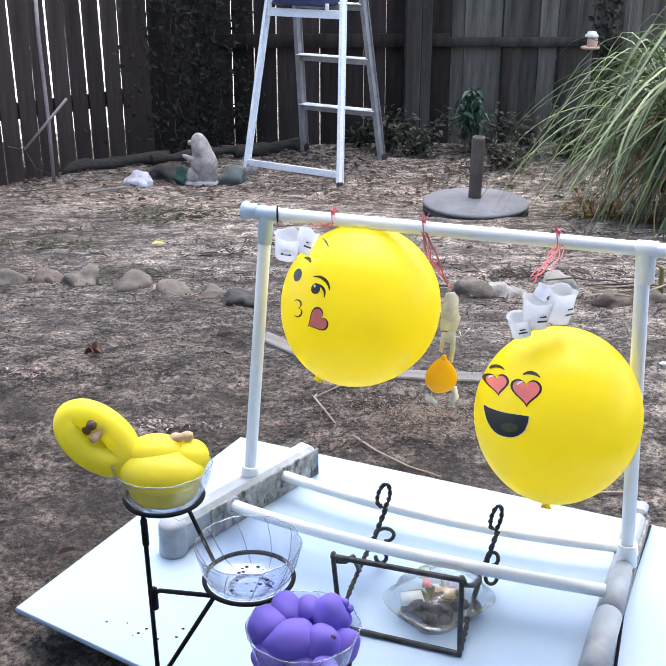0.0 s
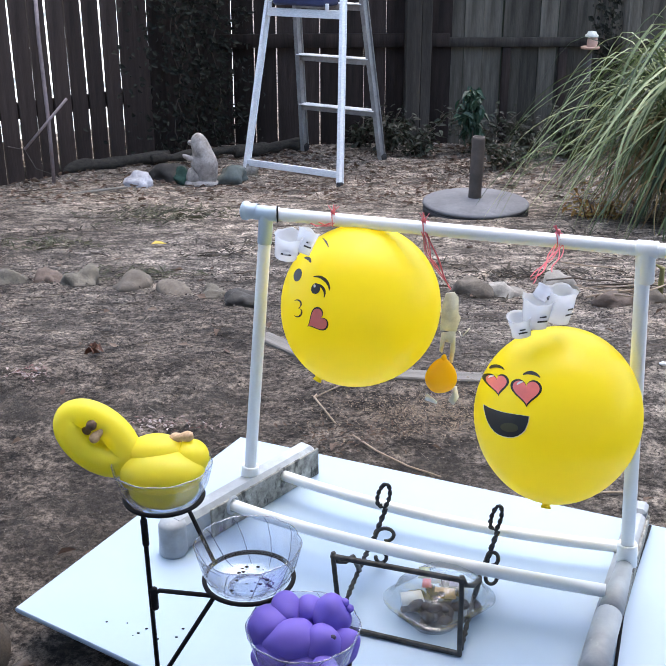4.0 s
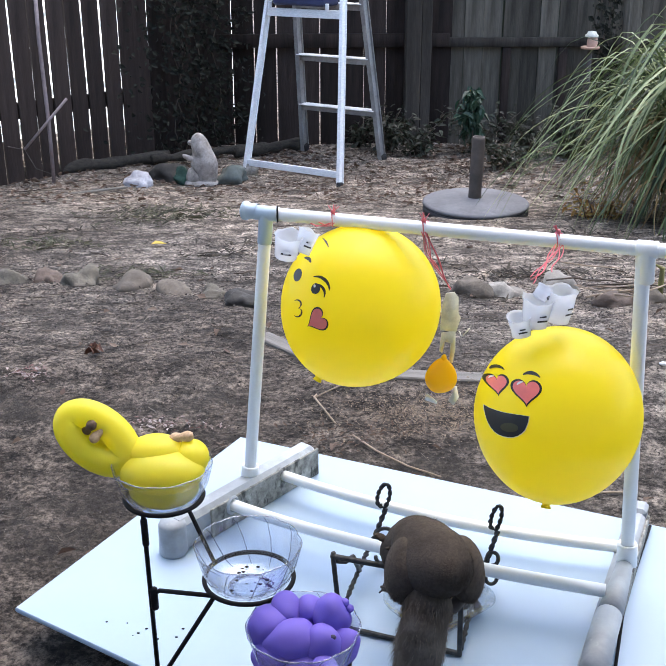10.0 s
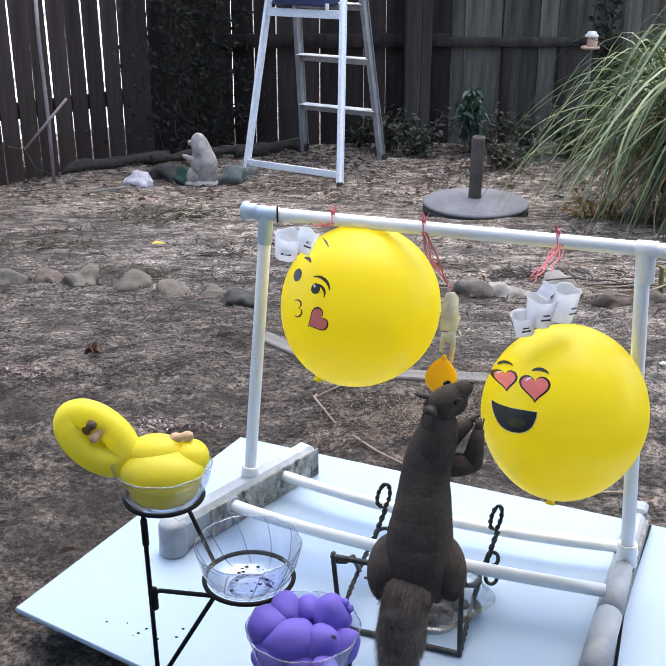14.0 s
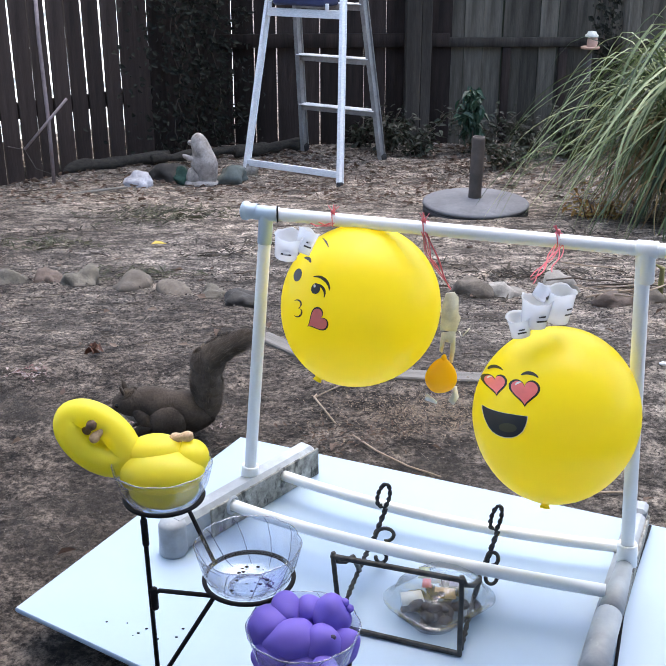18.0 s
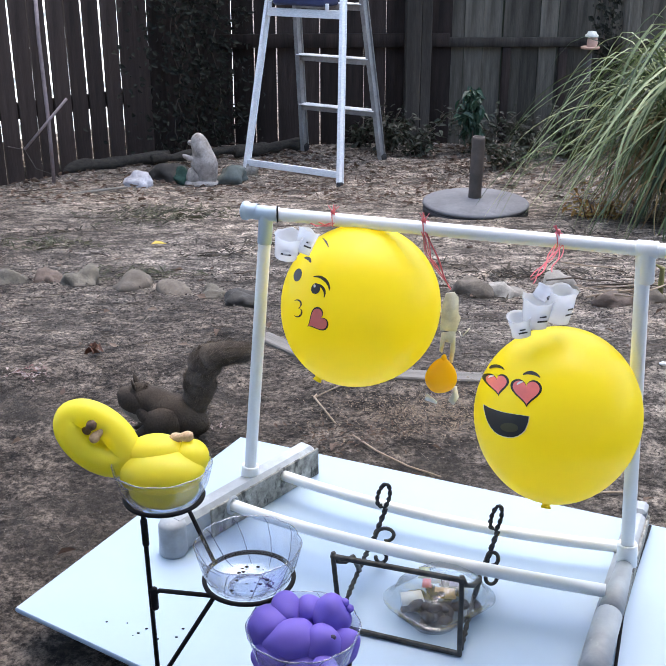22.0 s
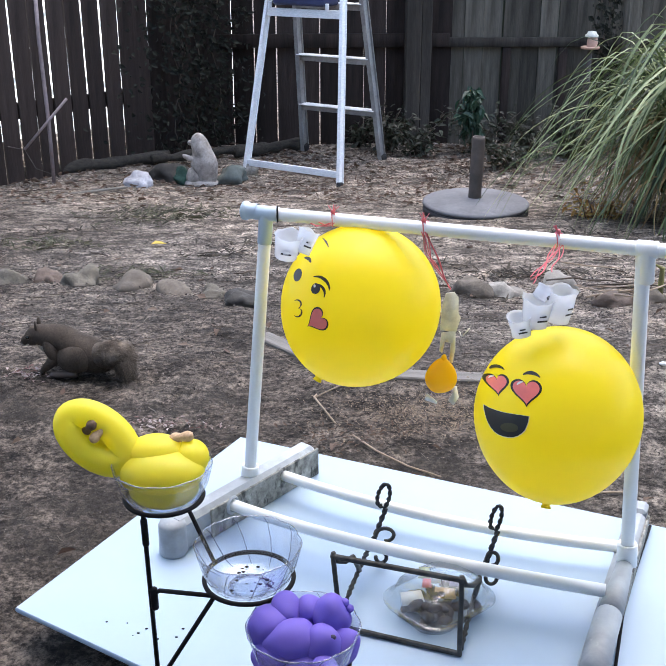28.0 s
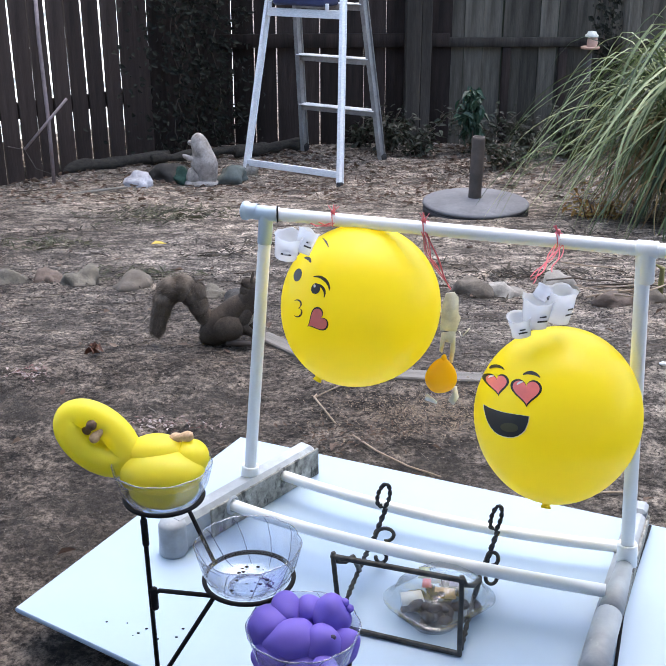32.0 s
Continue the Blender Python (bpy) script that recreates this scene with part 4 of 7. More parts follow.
frame_root = thing("pipe_frame", "white plastic pipe frame standing on the table", "frame")
PL, PR = V(-0.131, 1.416, 0.545), V(0.4075, 1.203, 0.540)
TL, TR = V(-0.095, 1.416, 0.966), V(0.382, 1.203, 0.977)
PIPE = 0.0093
along = (TR - TL).normalized()
part("post", bar(PL, TL, PIPE, 18), M_PVC, frame_root)
part("post", bar(PR, TR, PIPE, 18), M_PVC, frame_root)
part("crossbar", bar(TL + along * 0.012, TR, PIPE, 18), M_PVC, frame_root)
part("crossbar", bar(TR, TR + along * 0.22, PIPE, 18), M_PVC, frame_root, "white pipe running on past the post")


def tee(at_p, axis, down, r, half, drop):
    body = lathe([(r * 0.8, -half), (r, -half + 0.002), (r, half - 0.002), (r * 0.8, half)], 20)
    body = moved(body, axis.to_track_quat("Z", "Y").to_matrix().to_4x4())
    stem = lathe([(r * 0.98, 0), (r * 0.98, drop - 0.002), (r * 0.8, drop)], 20)
    stem = moved(stem, down.to_track_quat("Z", "Y").to_matrix().to_4x4())
    return moved(joined(body, stem), Matrix.Translation(at_p))


part("tee_fitting", tee(TL, along, (PL - TL).normalized(), 0.0107, 0.020, 0.046), M_PVC_BLUE, frame_root, "pale blue-white tee fitting")
part("end_cap", moved(lathe([(0, -0.004), (0.0105, -0.004), (0.0135, -0.002), (0.0138, 0.003), (0.0120, 0.005), (0.0112, 0.012), (0.0112, 0.020)], 24), Matrix.Translation(TL - along * 0.034 + V(0, 0, 0.001)) @ along.to_track_quat("Z", "Y").to_matrix().to_4x4()), M_PVC_BLUE, frame_root, "flanged pale blue-white end cap")
part("tee_fitting", tee(TR + along * 0.004, along, (PR - TR).normalized(), 0.0110, 0.014, 0.044), M_PVC, frame_root)
part("clip_ring", tube([TL + along * 0.018 + V(0, math.cos(w) * 0.0108, math.sin(w) * 0.0108) for w in np.linspace(0, 6.0, 16)], 0.0014, 6), M_IRON, frame_root, "thin black ring")


def foot_beam(a, b, high, wide, mottled_side):
    """A hollow plastic channel with a flaking metal strip along its inner side."""
    a, b = Vector(a), Vector(b)
    d = (b - a).normalized()
    m = Matrix.Translation((a + b) / 2 + V(0, 0, high / 2)) @ Matrix.Rotation(math.atan2(d.y, d.x), 4, "Z")
    L = (b - a).length
    f = part("foot", box(L, wide, high, 0.008), M_FOOT, frame_root, "grimy white plastic channel foot", at=m, smooth=False)
    part("metal_strip", box(L * 0.8, 0.004, high * 0.9, 0.001), M_MOTTLE, f, "flaking grey metal strip", smooth=False, at=pose(L * 0.1, mottled_side * (wide / 2 + 0.001), -0.002))
    return d


dl = foot_beam((-0.236, 1.278, TOP), (-0.040, 1.5225, TOP), 0.054, 0.036, -1)
dr = foot_beam((0.268, 0.90, TOP), (0.461, 1.335, TOP), 0.036, 0.030, -1)
for base, top, k in ((PL, TL, 1.0), (PR, TR, 1.02)):
    d = (top - base).normalized()
    part("socket", moved(lathe([(0.0, -0.020), (0.0138 * k, -0.020), (0.0136 * k, 0.012), (0.0128 * k, 0.0145), (0.0105, 0.0145), (PIPE, 0.011)], 20), Matrix.Translation(base) @ d.to_track_quat("Z", "Y").to_matrix().to_4x4()), M_PVC, frame_root)
part("foot_end", moved(lathe([(0.0, 0.0), (0.0195, 0.0), (0.0215, 0.003), (0.0205, 0.048), (0.018, 0.0525), (0.0, 0.0535)], 24), Matrix.Translation((-0.234, 1.279, TOP))), M_FOOT, frame_root, "rounded grey-white end of the foot")
part("foot_pipe", tube([(0.4021, 1.1904, 0.5240), (0.3805, 1.1415, 0.5240), (0.3572, 1.0895, 0.5240)], [0.0112, 0.0140, 0.0165], 20), M_FOOT, frame_root, "grey-white pipe stub widening on the foot")
part("foot_pipe", tube([(0.3532, 1.0825, 0.5240), (0.3311, 1.0321, 0.5240), (0.3065, 0.9703, 0.5240)], [0.0172, 0.0180, 0.0185], 20), M_FOOT, frame_root, "grey-white pipe sleeve on the foot")
part("foot_edge", tube([(0.4842, 1.3396, 0.4960), (0.4355, 1.2365, 0.4960), (0.3935, 1.1472, 0.4960), (0.3484, 1.0190, 0.4960)], 0.0022, 6), M_IRON, frame_root, "thin dark line along the foot edge")
part("foot_block", box(0.034, 0.026, 0.040, 0.005), M_FOOT, frame_root, "grey-white block closing the foot", smooth=False, at=pose(0.4655, 1.345, TOP + 0.020, 0, 0, 66))
def bowed(a, b, sag, r):
    """A pipe that has bent a little under its own weight."""
    a, b = Vector(a), Vector(b)
    return tube([a.lerp(b, k / 14) + Vector(sag) * (4 * (k / 14) * (1 - k / 14)) for k in range(15)], r, 16)


part("low_bar", bowed((-0.0899, 1.4487, 0.5260), (0.4164, 1.2357, 0.5260), (-0.0050, -0.0300, 0.0000), 0.0086), M_PVC, frame_root, "slightly bowed white pipe")
part("low_bar", bowed((-0.1544, 1.3370, 0.5360), (0.3571, 1.1192, 0.5360), (-0.0363, -0.0065, 0.0000), 0.0090), M_PVC, frame_root, "slightly bowed white pipe")
for p in ((-0.0875, 1.4419, 0.5260), (-0.1510, 1.3340, 0.5360)):
    part("clamp", tube([Vector(p) + V(math.cos(w) * 0.006, math.cos(w) * 0.011, math.sin(w) * 0.0125) for w in np.linspace(0, 6.2, 14)], 0.0026, 6), M_FOOT, frame_root, "grey ring clamp")


# ---- round balloons with printed faces ----
CAM_M = VIEW.to_3x3()
RIGHT, UP, BACK = CAM_M @ V(1, 0, 0), CAM_M @ V(0, 1, 0), CAM_M @ V(0, 0, 1)


def ring2d(rx, ry, n=28, a0=0.0, a1=2 * math.pi):
    return [(rx * math.cos(a0 + (a1 - a0) * i / n), ry * math.sin(a0 + (a1 - a0) * i / n)) for i in range(n)]


def heart2d(s, n=40):
    pts = []
    for i in range(n):
        w = 2 * math.pi * i / n
        pts.append((s * 0.0625 * 16 * math.sin(w) ** 3, s * 0.0625 * (13 * math.cos(w) - 5 * math.cos(2 * w) - 2 * math.cos(3 * w) - math.cos(4 * w))))
    return pts


def arc2d(r, thick, a0, a1, n=14):
    """A brush stroke that tapers at both ends."""
    outer, inner = [], []
    for i in range(n + 1):
        s = i / n
        a = a0 + (a1 - a0) * s
        t = thick * (0.25 + 0.75 * math.sin(math.pi * s))
        outer.append(((r + t / 2) * math.cos(a), (r + t / 2) * math.sin(a)))
        inner.append(((r - t / 2) * math.cos(a), (r - t / 2) * math.sin(a)))
    return outer + inner[::-1]


def balloon(name, centre, R, stretch, lean, knot_dir, label):
    """An egg-shaped balloon with its knot; lean turns its axis."""
    root = thing(name, label, "balloon", Matrix.Translation(centre))
    prof = []
    for i in range(33):
        a = math.pi * i / 32
        z = -math.cos(a)
        r = math.sin(a) * (1 - 0.045 * max(0.0, -z) ** 1.2)
        prof.append((R * r, R * stretch * z))
    turn = (Matrix.Rotation(radians(lean), 3, BACK) @ Matrix((RIGHT, -BACK, UP)).transposed()).to_4x4()
    skin = part("skin", moved(lathe(prof, 56), turn), M_YELLOW, root)
    kz = -R * stretch
    knot = lathe([(0.011, kz + 0.006), (0.0055, kz - 0.001), (0.0045, kz - 0.0015), (0.0060, kz - 0.003), (0.0066, kz - 0.006), (0.0030, kz - 0.0065), (0, kz - 0.005)], 14)
    part("knot", moved(knot, turn), M_YELLOW, root, "tied yellow knot")

    def onto(dx, dy, lift):
        """The point of the skin that lies dx to the right and dy up, seen from the front."""
        o = RIGHT * dx + UP * dy
        inv = turn.to_3x3().inverted()
        o2, d2 = inv @ o, inv @ BACK
        sc = V(1 / R, 1 / R, 1 / (R * stretch))
        o3, d3 = V(*(o2[i] * sc[i] for i in range(3))), V(*(d2[i] * sc[i] for i in range(3)))
        a, b, c = d3.dot(d3), o3.dot(d3), o3.dot(o3) - 1
        k = (-b + math.sqrt(max(0.0, b * b - a * c))) / a
        p = o + BACK * k
        return p + p.normalized() * lift

    def mark(mname, pts, at, spin, mat, lift, squash=1.0):
        ca, sa = math.cos(radians(spin)), math.sin(radians(spin))
        def place(x, y):
            x2, y2 = (x * ca - y * sa) * squash, x * sa + y * ca
            return onto(at[0] + x2, at[1] + y2, lift)
        n = len(pts)
        cx, cy = sum(p[0] for p in pts) / n, sum(p[1] for p in pts) / n
        vs, fs = [], []
        steps = 4
        for k in range(steps):
            f = 1 - k / steps
            vs += [place(cx + (x - cx) * f, cy + (y - cy) * f) for x, y in pts]
        vs.append(place(cx, cy))
        for k in range(steps - 1):
            fs += [(k * n + i, k * n + (i + 1) % n, (k + 1) * n + (i + 1) % n, (k + 1) * n + i) for i in range(n)]
        fs += [((steps - 1) * n + i, (steps - 1) * n + (i + 1) % n, steps * n) for i in range(n)]
        return part(mname, (vs, fs), mat, root)

    def stroke(mname, pts, at, spin, mat, lift, squash=1.0):
        """A tapering stroke, given as an outline that runs out and back."""
        ca, sa = math.cos(radians(spin)), math.sin(radians(spin))
        h = len(pts) // 2
        vs = []
        for x, y in pts:
            vs.append(onto(at[0] + (x * ca - y * sa) * squash, at[1] + x * sa + y * ca, lift))
        n = len(pts)
        fs = [(i, i + 1, n - 2 - i, n - 1 - i) for i in range(h - 1)]
        return part(mname, (vs, fs), mat, root)

    return root, mark, stroke


S1 = 0.1125 / 188  # metres a step of the printed grid
B1 = V(0.038, 1.350, 0.849)
bal1, mark, stroke = balloon("round_balloon", B1, 0.1125, 1.03, -30, None, "inflated yellow balloon printed with a kissing face")
mark("eye", ring2d(9.5 * S1, 15 * S1), (-142 * S1, 67 * S1), -12, M_BLACK_INK, 0.0008)
mark("eye", ring2d(10 * S1, 12 * S1), (-101 * S1, 34 * S1), -10, M_BLACK_INK, 0.0008)
mark("eye_shine", ring2d(2.5 * S1, 3.5 * S1, 12), (-103 * S1, 40 * S1), 0, M_WHITE_INK, 0.0012)
stroke("eye_line", arc2d(20 * S1, 6 * S1, 2.0, -0.25), (-101 * S1, 23 * S1), -12, M_BLACK_INK, 0.0008)
stroke("eyebrow", arc2d(30 * S1, 7 * S1, 1.75, -0.05), (-101 * S1, 31 * S1), 0, M_BLACK_INK, 0.0008)
stroke("eyebrow", arc2d(13 * S1, 8 * S1, 1.9, 0.2), (-126 * S1, 93 * S1), -10, M_BLACK_INK, 0.0008)
stroke("crease", arc2d(60 * S1, 4 * S1, 0.9, 0.4), (-131 * S1, 112 * S1), -8, M_BLACK_INK, 0.0008)
stroke("mouth", arc2d(9.5 * S1, 4 * S1, 2.2, -1.3), (-143 * S1, 1 * S1), 0, M_BLACK_INK, 0.0008)
stroke("mouth", arc2d(10 * S1, 4 * S1, 1.1, -2.4), (-142 * S1, -17 * S1), 0, M_BLACK_INK, 0.0008)
mark("heart_outline", heart2d(27.5 * S1), (-97 * S1, -35 * S1), -62, M_BLACK_INK, 0.0006, 0.92)
mark("heart", heart2d(24 * S1), (-97 * S1, -35 * S1), -62, M_RED_INK, 0.0011, 0.92)

S2 = 0.1065 / 193
M_TONGUE = plain("dark_olive_ink", (0.05, 0.045, 0.015), 0.4)
B2 = V(0.288, 1.180, 0.762)
bal2, mark, stroke = balloon("round_balloon", B2, 0.1065, 1.075, -7, None, "inflated yellow balloon printed with a heart-eyed laughing face")
mark("heart_outline", heart2d(27 * S2), (-153 * S2, 78 * S2), 0, M_BLACK_INK, 0.0006, 0.80)
mark("heart", heart2d(22 * S2), (-153 * S2, 78 * S2), 0, M_RED_INK, 0.0011, 0.80)
mark("heart_outline", heart2d(33 * S2), (-100 * S2, 64 * S2), -3, M_BLACK_INK, 0.0006, 0.92)
mark("heart", heart2d(28 * S2), (-100 * S2, 64 * S2), -3, M_RED_INK, 0.0011, 0.92)
stroke("heart_shine", arc2d(15 * S2, 4 * S2, 2.6, 1.6), (-104 * S2, 68 * S2), 0, M_WHITE_INK, 0.0015)
stroke("heart_shine", arc2d(11 * S2, 3 * S2, 2.6, 1.6), (-156 * S2, 82 * S2), 0, M_WHITE_INK, 0.0015)
stroke("eyebrow", arc2d(17 * S2, 7 * S2, 2.5, 0.6), (-149 * S2, 98 * S2), 0, M_BLACK_INK, 0.0008, 0.85)
stroke("eyebrow", arc2d(23 * S2, 8 * S2, 2.3, 0.7), (-90 * S2, 80 * S2), -5, M_BLACK_INK, 0.0008)
mouth = [(-49, 24), (-38, 19), (-25, 16), (-12, 14), (0, 13), (12, 12.5), (25, 12), (38, 11.5), (49, 11), (48, 0), (45, -10), (41, -20), (34, -28), (26, -34), (16, -38), (5, -39.5), (-6, -39), (-17, -36), (-26, -31), (-34, -23), (-40, -13), (-44, -4), (-47, 6), (-49, 16)]
mark("mouth", [(x * S2, y * S2) for x, y in mouth], (-139 * S2, 2 * S2), -3, M_BLACK_INK, 0.0008, 0.84)
mark("tongue", ring2d(20 * S2, 10 * S2, 24), (-134 * S2, -16 * S2), 0, M_TONGUE, 0.0012, 0.84)
mark("mouth_rim", [(x * S2 * 1.035, y * S2 * 1.045) for x, y in mouth], (-139 * S2, 2 * S2), -3, M_WHITE_INK, 0.0004, 0.84)


# ---- hanging scraps, cups and string ----
def sheet(points, thick=0.0006, bend=0.0):
    """A thin cut piece from its outline in x and z, bent about the upright."""
    n = len(points)
    f = [V(x, bend * x * x * 8, z) for x, z in points]
    vs = f + [p + V(0, thick, 0) for p in f]
    return vs, [tuple(range(n))[::-1], tuple(range(n, 2 * n))] + [(i, (i + 1) % n, (i + 1) % n + n, i + n) for i in range(n)]


def cup(r, h, flare):
    v, f = lathe([(0, 0), (r, 0), (r * (1 + flare) / 2, h * 0.5), (r * flare, h), (r * flare + 0.0015, h + 0.0015), (r * flare - 0.0012, h), (r * (1 + flare) / 2 - 0.0012, h * 0.5), (r - 0.0012, 0.0012), (0, 0.0012)], 18)
    crush = [p * (1 + 0.16 * noise.noise(V(p.x * 90 + h * 400, p.y * 90, p.z * 60))) for p in v]
    return crush, f


def plastic_cluster(name, at, cups, label):
    root = thing(name, label, "plastic cup", Matrix.Translation(at))
    for i, (x, y, z, r, h, rx, ry) in enumerate(cups):
        c = part("cup", cup(r, h, 1.18), M_CUP, root, at=pose(x, y, z, rx, ry, 20 * i))
        for k in range(2):
            part("print", box(r * (0.9 - 0.3 * k), 0.0006, 0.0022, 0.0002), M_BLACK_INK, c, smooth=False, at=pose(0, -r * 1.06, h * (0.35 + 0.18 * k)))
    return root


M_CUP = milky("thin_white_plastic", (0.82, 0.84, 0.89), 0.42)
cups1 = plastic_cluster("nut_cup", (-0.0524, 1.2850, 0.9501), [(-0.010, 0, -0.008, 0.0155, 0.030, 8, 10), (0.010, 0.004, -0.004, 0.012, 0.030, -6, 26)], "crumpled white plastic cup tied above the balloon")
cups2 = plastic_cluster("nut_cup", (0.262, 1.160, 0.898), [(-0.031, 0, -0.016, 0.012, 0.024, 8, -12), (-0.016, 0.004, -0.006, 0.0155, 0.033, 4, 3), (0.012, 0.010, -0.002, 0.0160, 0.038, 4, 5), (-0.012, 0.006, 0.028, 0.009, 0.014, 20, 40)], "cluster of milky plastic cups tied above the balloon")

strip = thing("rubber_scrap", "cream rubber scraps hanging on string with an orange burst balloon", "scrap", pose(0.160, 1.300, 0.845))
part("upper_piece", sheet([(-0.013, -0.014), (0.009, -0.016), (0.0145, 0.004), (0.011, 0.012), (0.010, 0.034), (0.004, 0.042), (-0.007, 0.04), (-0.012, 0.02)], 0.002, 1.5), M_CREAM, strip)
part("middle_piece", sheet([(-0.013, -0.045), (-0.011, -0.018), (0.008, -0.014), (0.009, -0.04), (0.006, -0.062), (0.001, -0.06), (0.002, -0.032), (-0.006, -0.03), (-0.009, -0.048)], 0.0015, 2.0), M_CREAM, strip)
part("lower_piece", sheet([(0.006, -0.098), (0.014, -0.1), (0.018, -0.118), (0.010, -0.128), (0.002, -0.12), (0.008, -0.108)], 0.0015, 3.0), M_CREAM, strip)
part("burst_balloon", moved(joined(blob(0.026, 0.027, 0.010, (0, 0, 0), 22, 16, 0.12, 40, 2, 0.40), blob(0.006, 0.004, 0.003, (0.026, 0, 0), 12, 8)), pose(-0.010, -0.006, -0.078, 0, -84, 0) @ pose(0, 0, 0, 90, 0, 0)), M_ORANGE, strip, "limp orange balloon rubber")
part("paper_tab", sheet([(-0.031, -0.118), (-0.014, -0.125), (-0.013, -0.121), (-0.028, -0.108)], 0.001), M_PAPER, strip)
part("stalk", tube([(0.013, 0, -0.014), (0.016, -0.004, -0.021), (0.026, -0.006, -0.008)], 0.001, 6), M_CREAM, strip)


def string_loop(name, bar_x, lows, seed, label):
    """Red string knotted round the crossbar; strands hang in slack curves to the things below."""
    r = random.Random(seed)
    k = (bar_x - TL.x) / (TR.x - TL.x)
    p = TL + (TR - TL) * k
    root = thing(name, label, "string")
    g = PIPE + 0.001
    wrap = [p + V(0.004 * i / 9 - 0.003, math.cos(i * 0.75) * g, math.sin(i * 0.75) * g) for i in range(26)]
    part("wrap", tube(wrap, 0.0007, 6), M_STRING, root)
    for low in lows:
        for s in range(2):
            e = Vector(low) + V(r.uniform(-0.003, 0.003), r.uniform(-0.004, 0.004), r.uniform(-0.004, 0.006))
            o = p + V(r.uniform(-0.004, 0.006), -g, -0.002)
            slack, ph = r.uniform(0.002, 0.007), r.uniform(0, 6.28)
            path = [o.lerp(e, q / 14) + V(slack * math.sin(ph + 4.4 * q / 14), -0.002, -0.004) * math.sin(math.pi * q / 14) for q in range(15)]
            part("strand", tube(path, 0.0007, 5), M_STRING, root)
    part("knot", blob(0.0035, 0.003, 0.0035, p + V(0, -0.004, g + 0.002), 10, 7, 0.4, 200, seed), M_STRING, root)
    for s in range(4):
        a = r.uniform(0.8, 2.3)
        part("tail", tube([p + V(0, -0.004, g), p + V(0.006 * math.cos(a), -0.006, g + 0.006), p + V(0.013 * math.cos(a), -0.008, g + 0.004 + 0.009 * math.sin(a))], 0.0006, 5), M_STRING, root)


string_loop("hanging_string", 0.121, ((0.1444, 1.3100, 0.9127), (0.1543, 1.3100, 0.8957), (0.1614, 1.3100, 0.8909)), 1, "red string knotted on the pipe holding the scraps")
string_loop("hanging_string", 0.284, ((0.2383, 1.1760, 0.9483), (0.2436, 1.1760, 0.9455), (0.2655, 1.1760, 0.9564)), 2, "red string knotted on the pipe holding the balloon")
string_loop("hanging_string", 0.000, ((-0.0286, 1.3600, 0.9669), (-0.0199, 1.3600, 0.9651)), 3, "red string knotted on the pipe holding the balloon")


# ---- bowl stand ----
st = thing("bowl_stand", "black wire stand carrying three glass bowls in rings", "stand")
R1, R2, R3 = V(-0.1965, 1.035, 0.729), V(-0.0962, 0.985, 0.651), V(-0.032, 0.905, 0.600)
for c, RR_ in ((R1, 0.0452), (R2, 0.0512), (R3, 0.0505)):
    part("ring", tube([c + V(math.cos(w) * RR_, math.sin(w) * RR_, 0) for w in np.linspace(0, 2 * math.pi, 41)[:-1]], 0.0028, 8, closed=True), M_IRON, st)
LEG = [R1 + V(-0.0175, -0.0415, 0), R1 + V(-0.0165, -0.043, -0.045), V(-0.2085, 0.985, TOP)]
part("leg", tube(LEG, 0.0028, 8), M_IRON, st)
part("leg_sleeve", bar(R1 + V(-0.0173, -0.0418, -0.006), R1 + V(-0.0164, -0.043, -0.04), 0.0040, 10), M_IRON, st)
part("leg", tube([R1 + V(0.034, -0.035, 0), R1 + V(0.043, -0.030, -0.03), R2 + V(-0.044, 0.028, 0.004), R2 + V(-0.041, 0.026, 0.0)], 0.0026, 8), M_IRON, st)
part("arm", tube([V(-0.2070, 0.990, 0.612), V(-0.2050, 0.988, 0.628), V(-0.200, 0.986, 0.632), R2 + V(-0.04, -0.032, -0.002)], 0.0028, 8), M_IRON, st)
part("hook", bar((-0.2075, 0.988, 0.634), (-0.2068, 0.987, 0.606), 0.0045, 10), M_IRON, st)
part("leg", tube([R2 + V(-0.036, -0.033, -0.002), V(-0.1925, 0.972, 0.536), V(-0.205, 0.99, 0.497), V(-0.205, 0.99, TOP)], 0.0028, 8), M_IRON, st)
part("arm", tube([V(-0.203, 0.988, 0.500), V(-0.14, 0.96, 0.505), R3 + V(-0.045, -0.02, -0.03)], 0.0028, 8), M_IRON, st)
part("leg", tube([R3 + V(0.046, 0.014, 0), R3 + V(0.048, 0.012, -0.05), V(0.018, 0.92, TOP)], 0.0028, 8), M_IRON, st)
part("leg", tube([R3 + V(-0.03, -0.04, 0), R3 + V(-0.032, -0.042, -0.05), V(-0.064, 0.862, TOP)], 0.0028, 8), M_IRON, st)


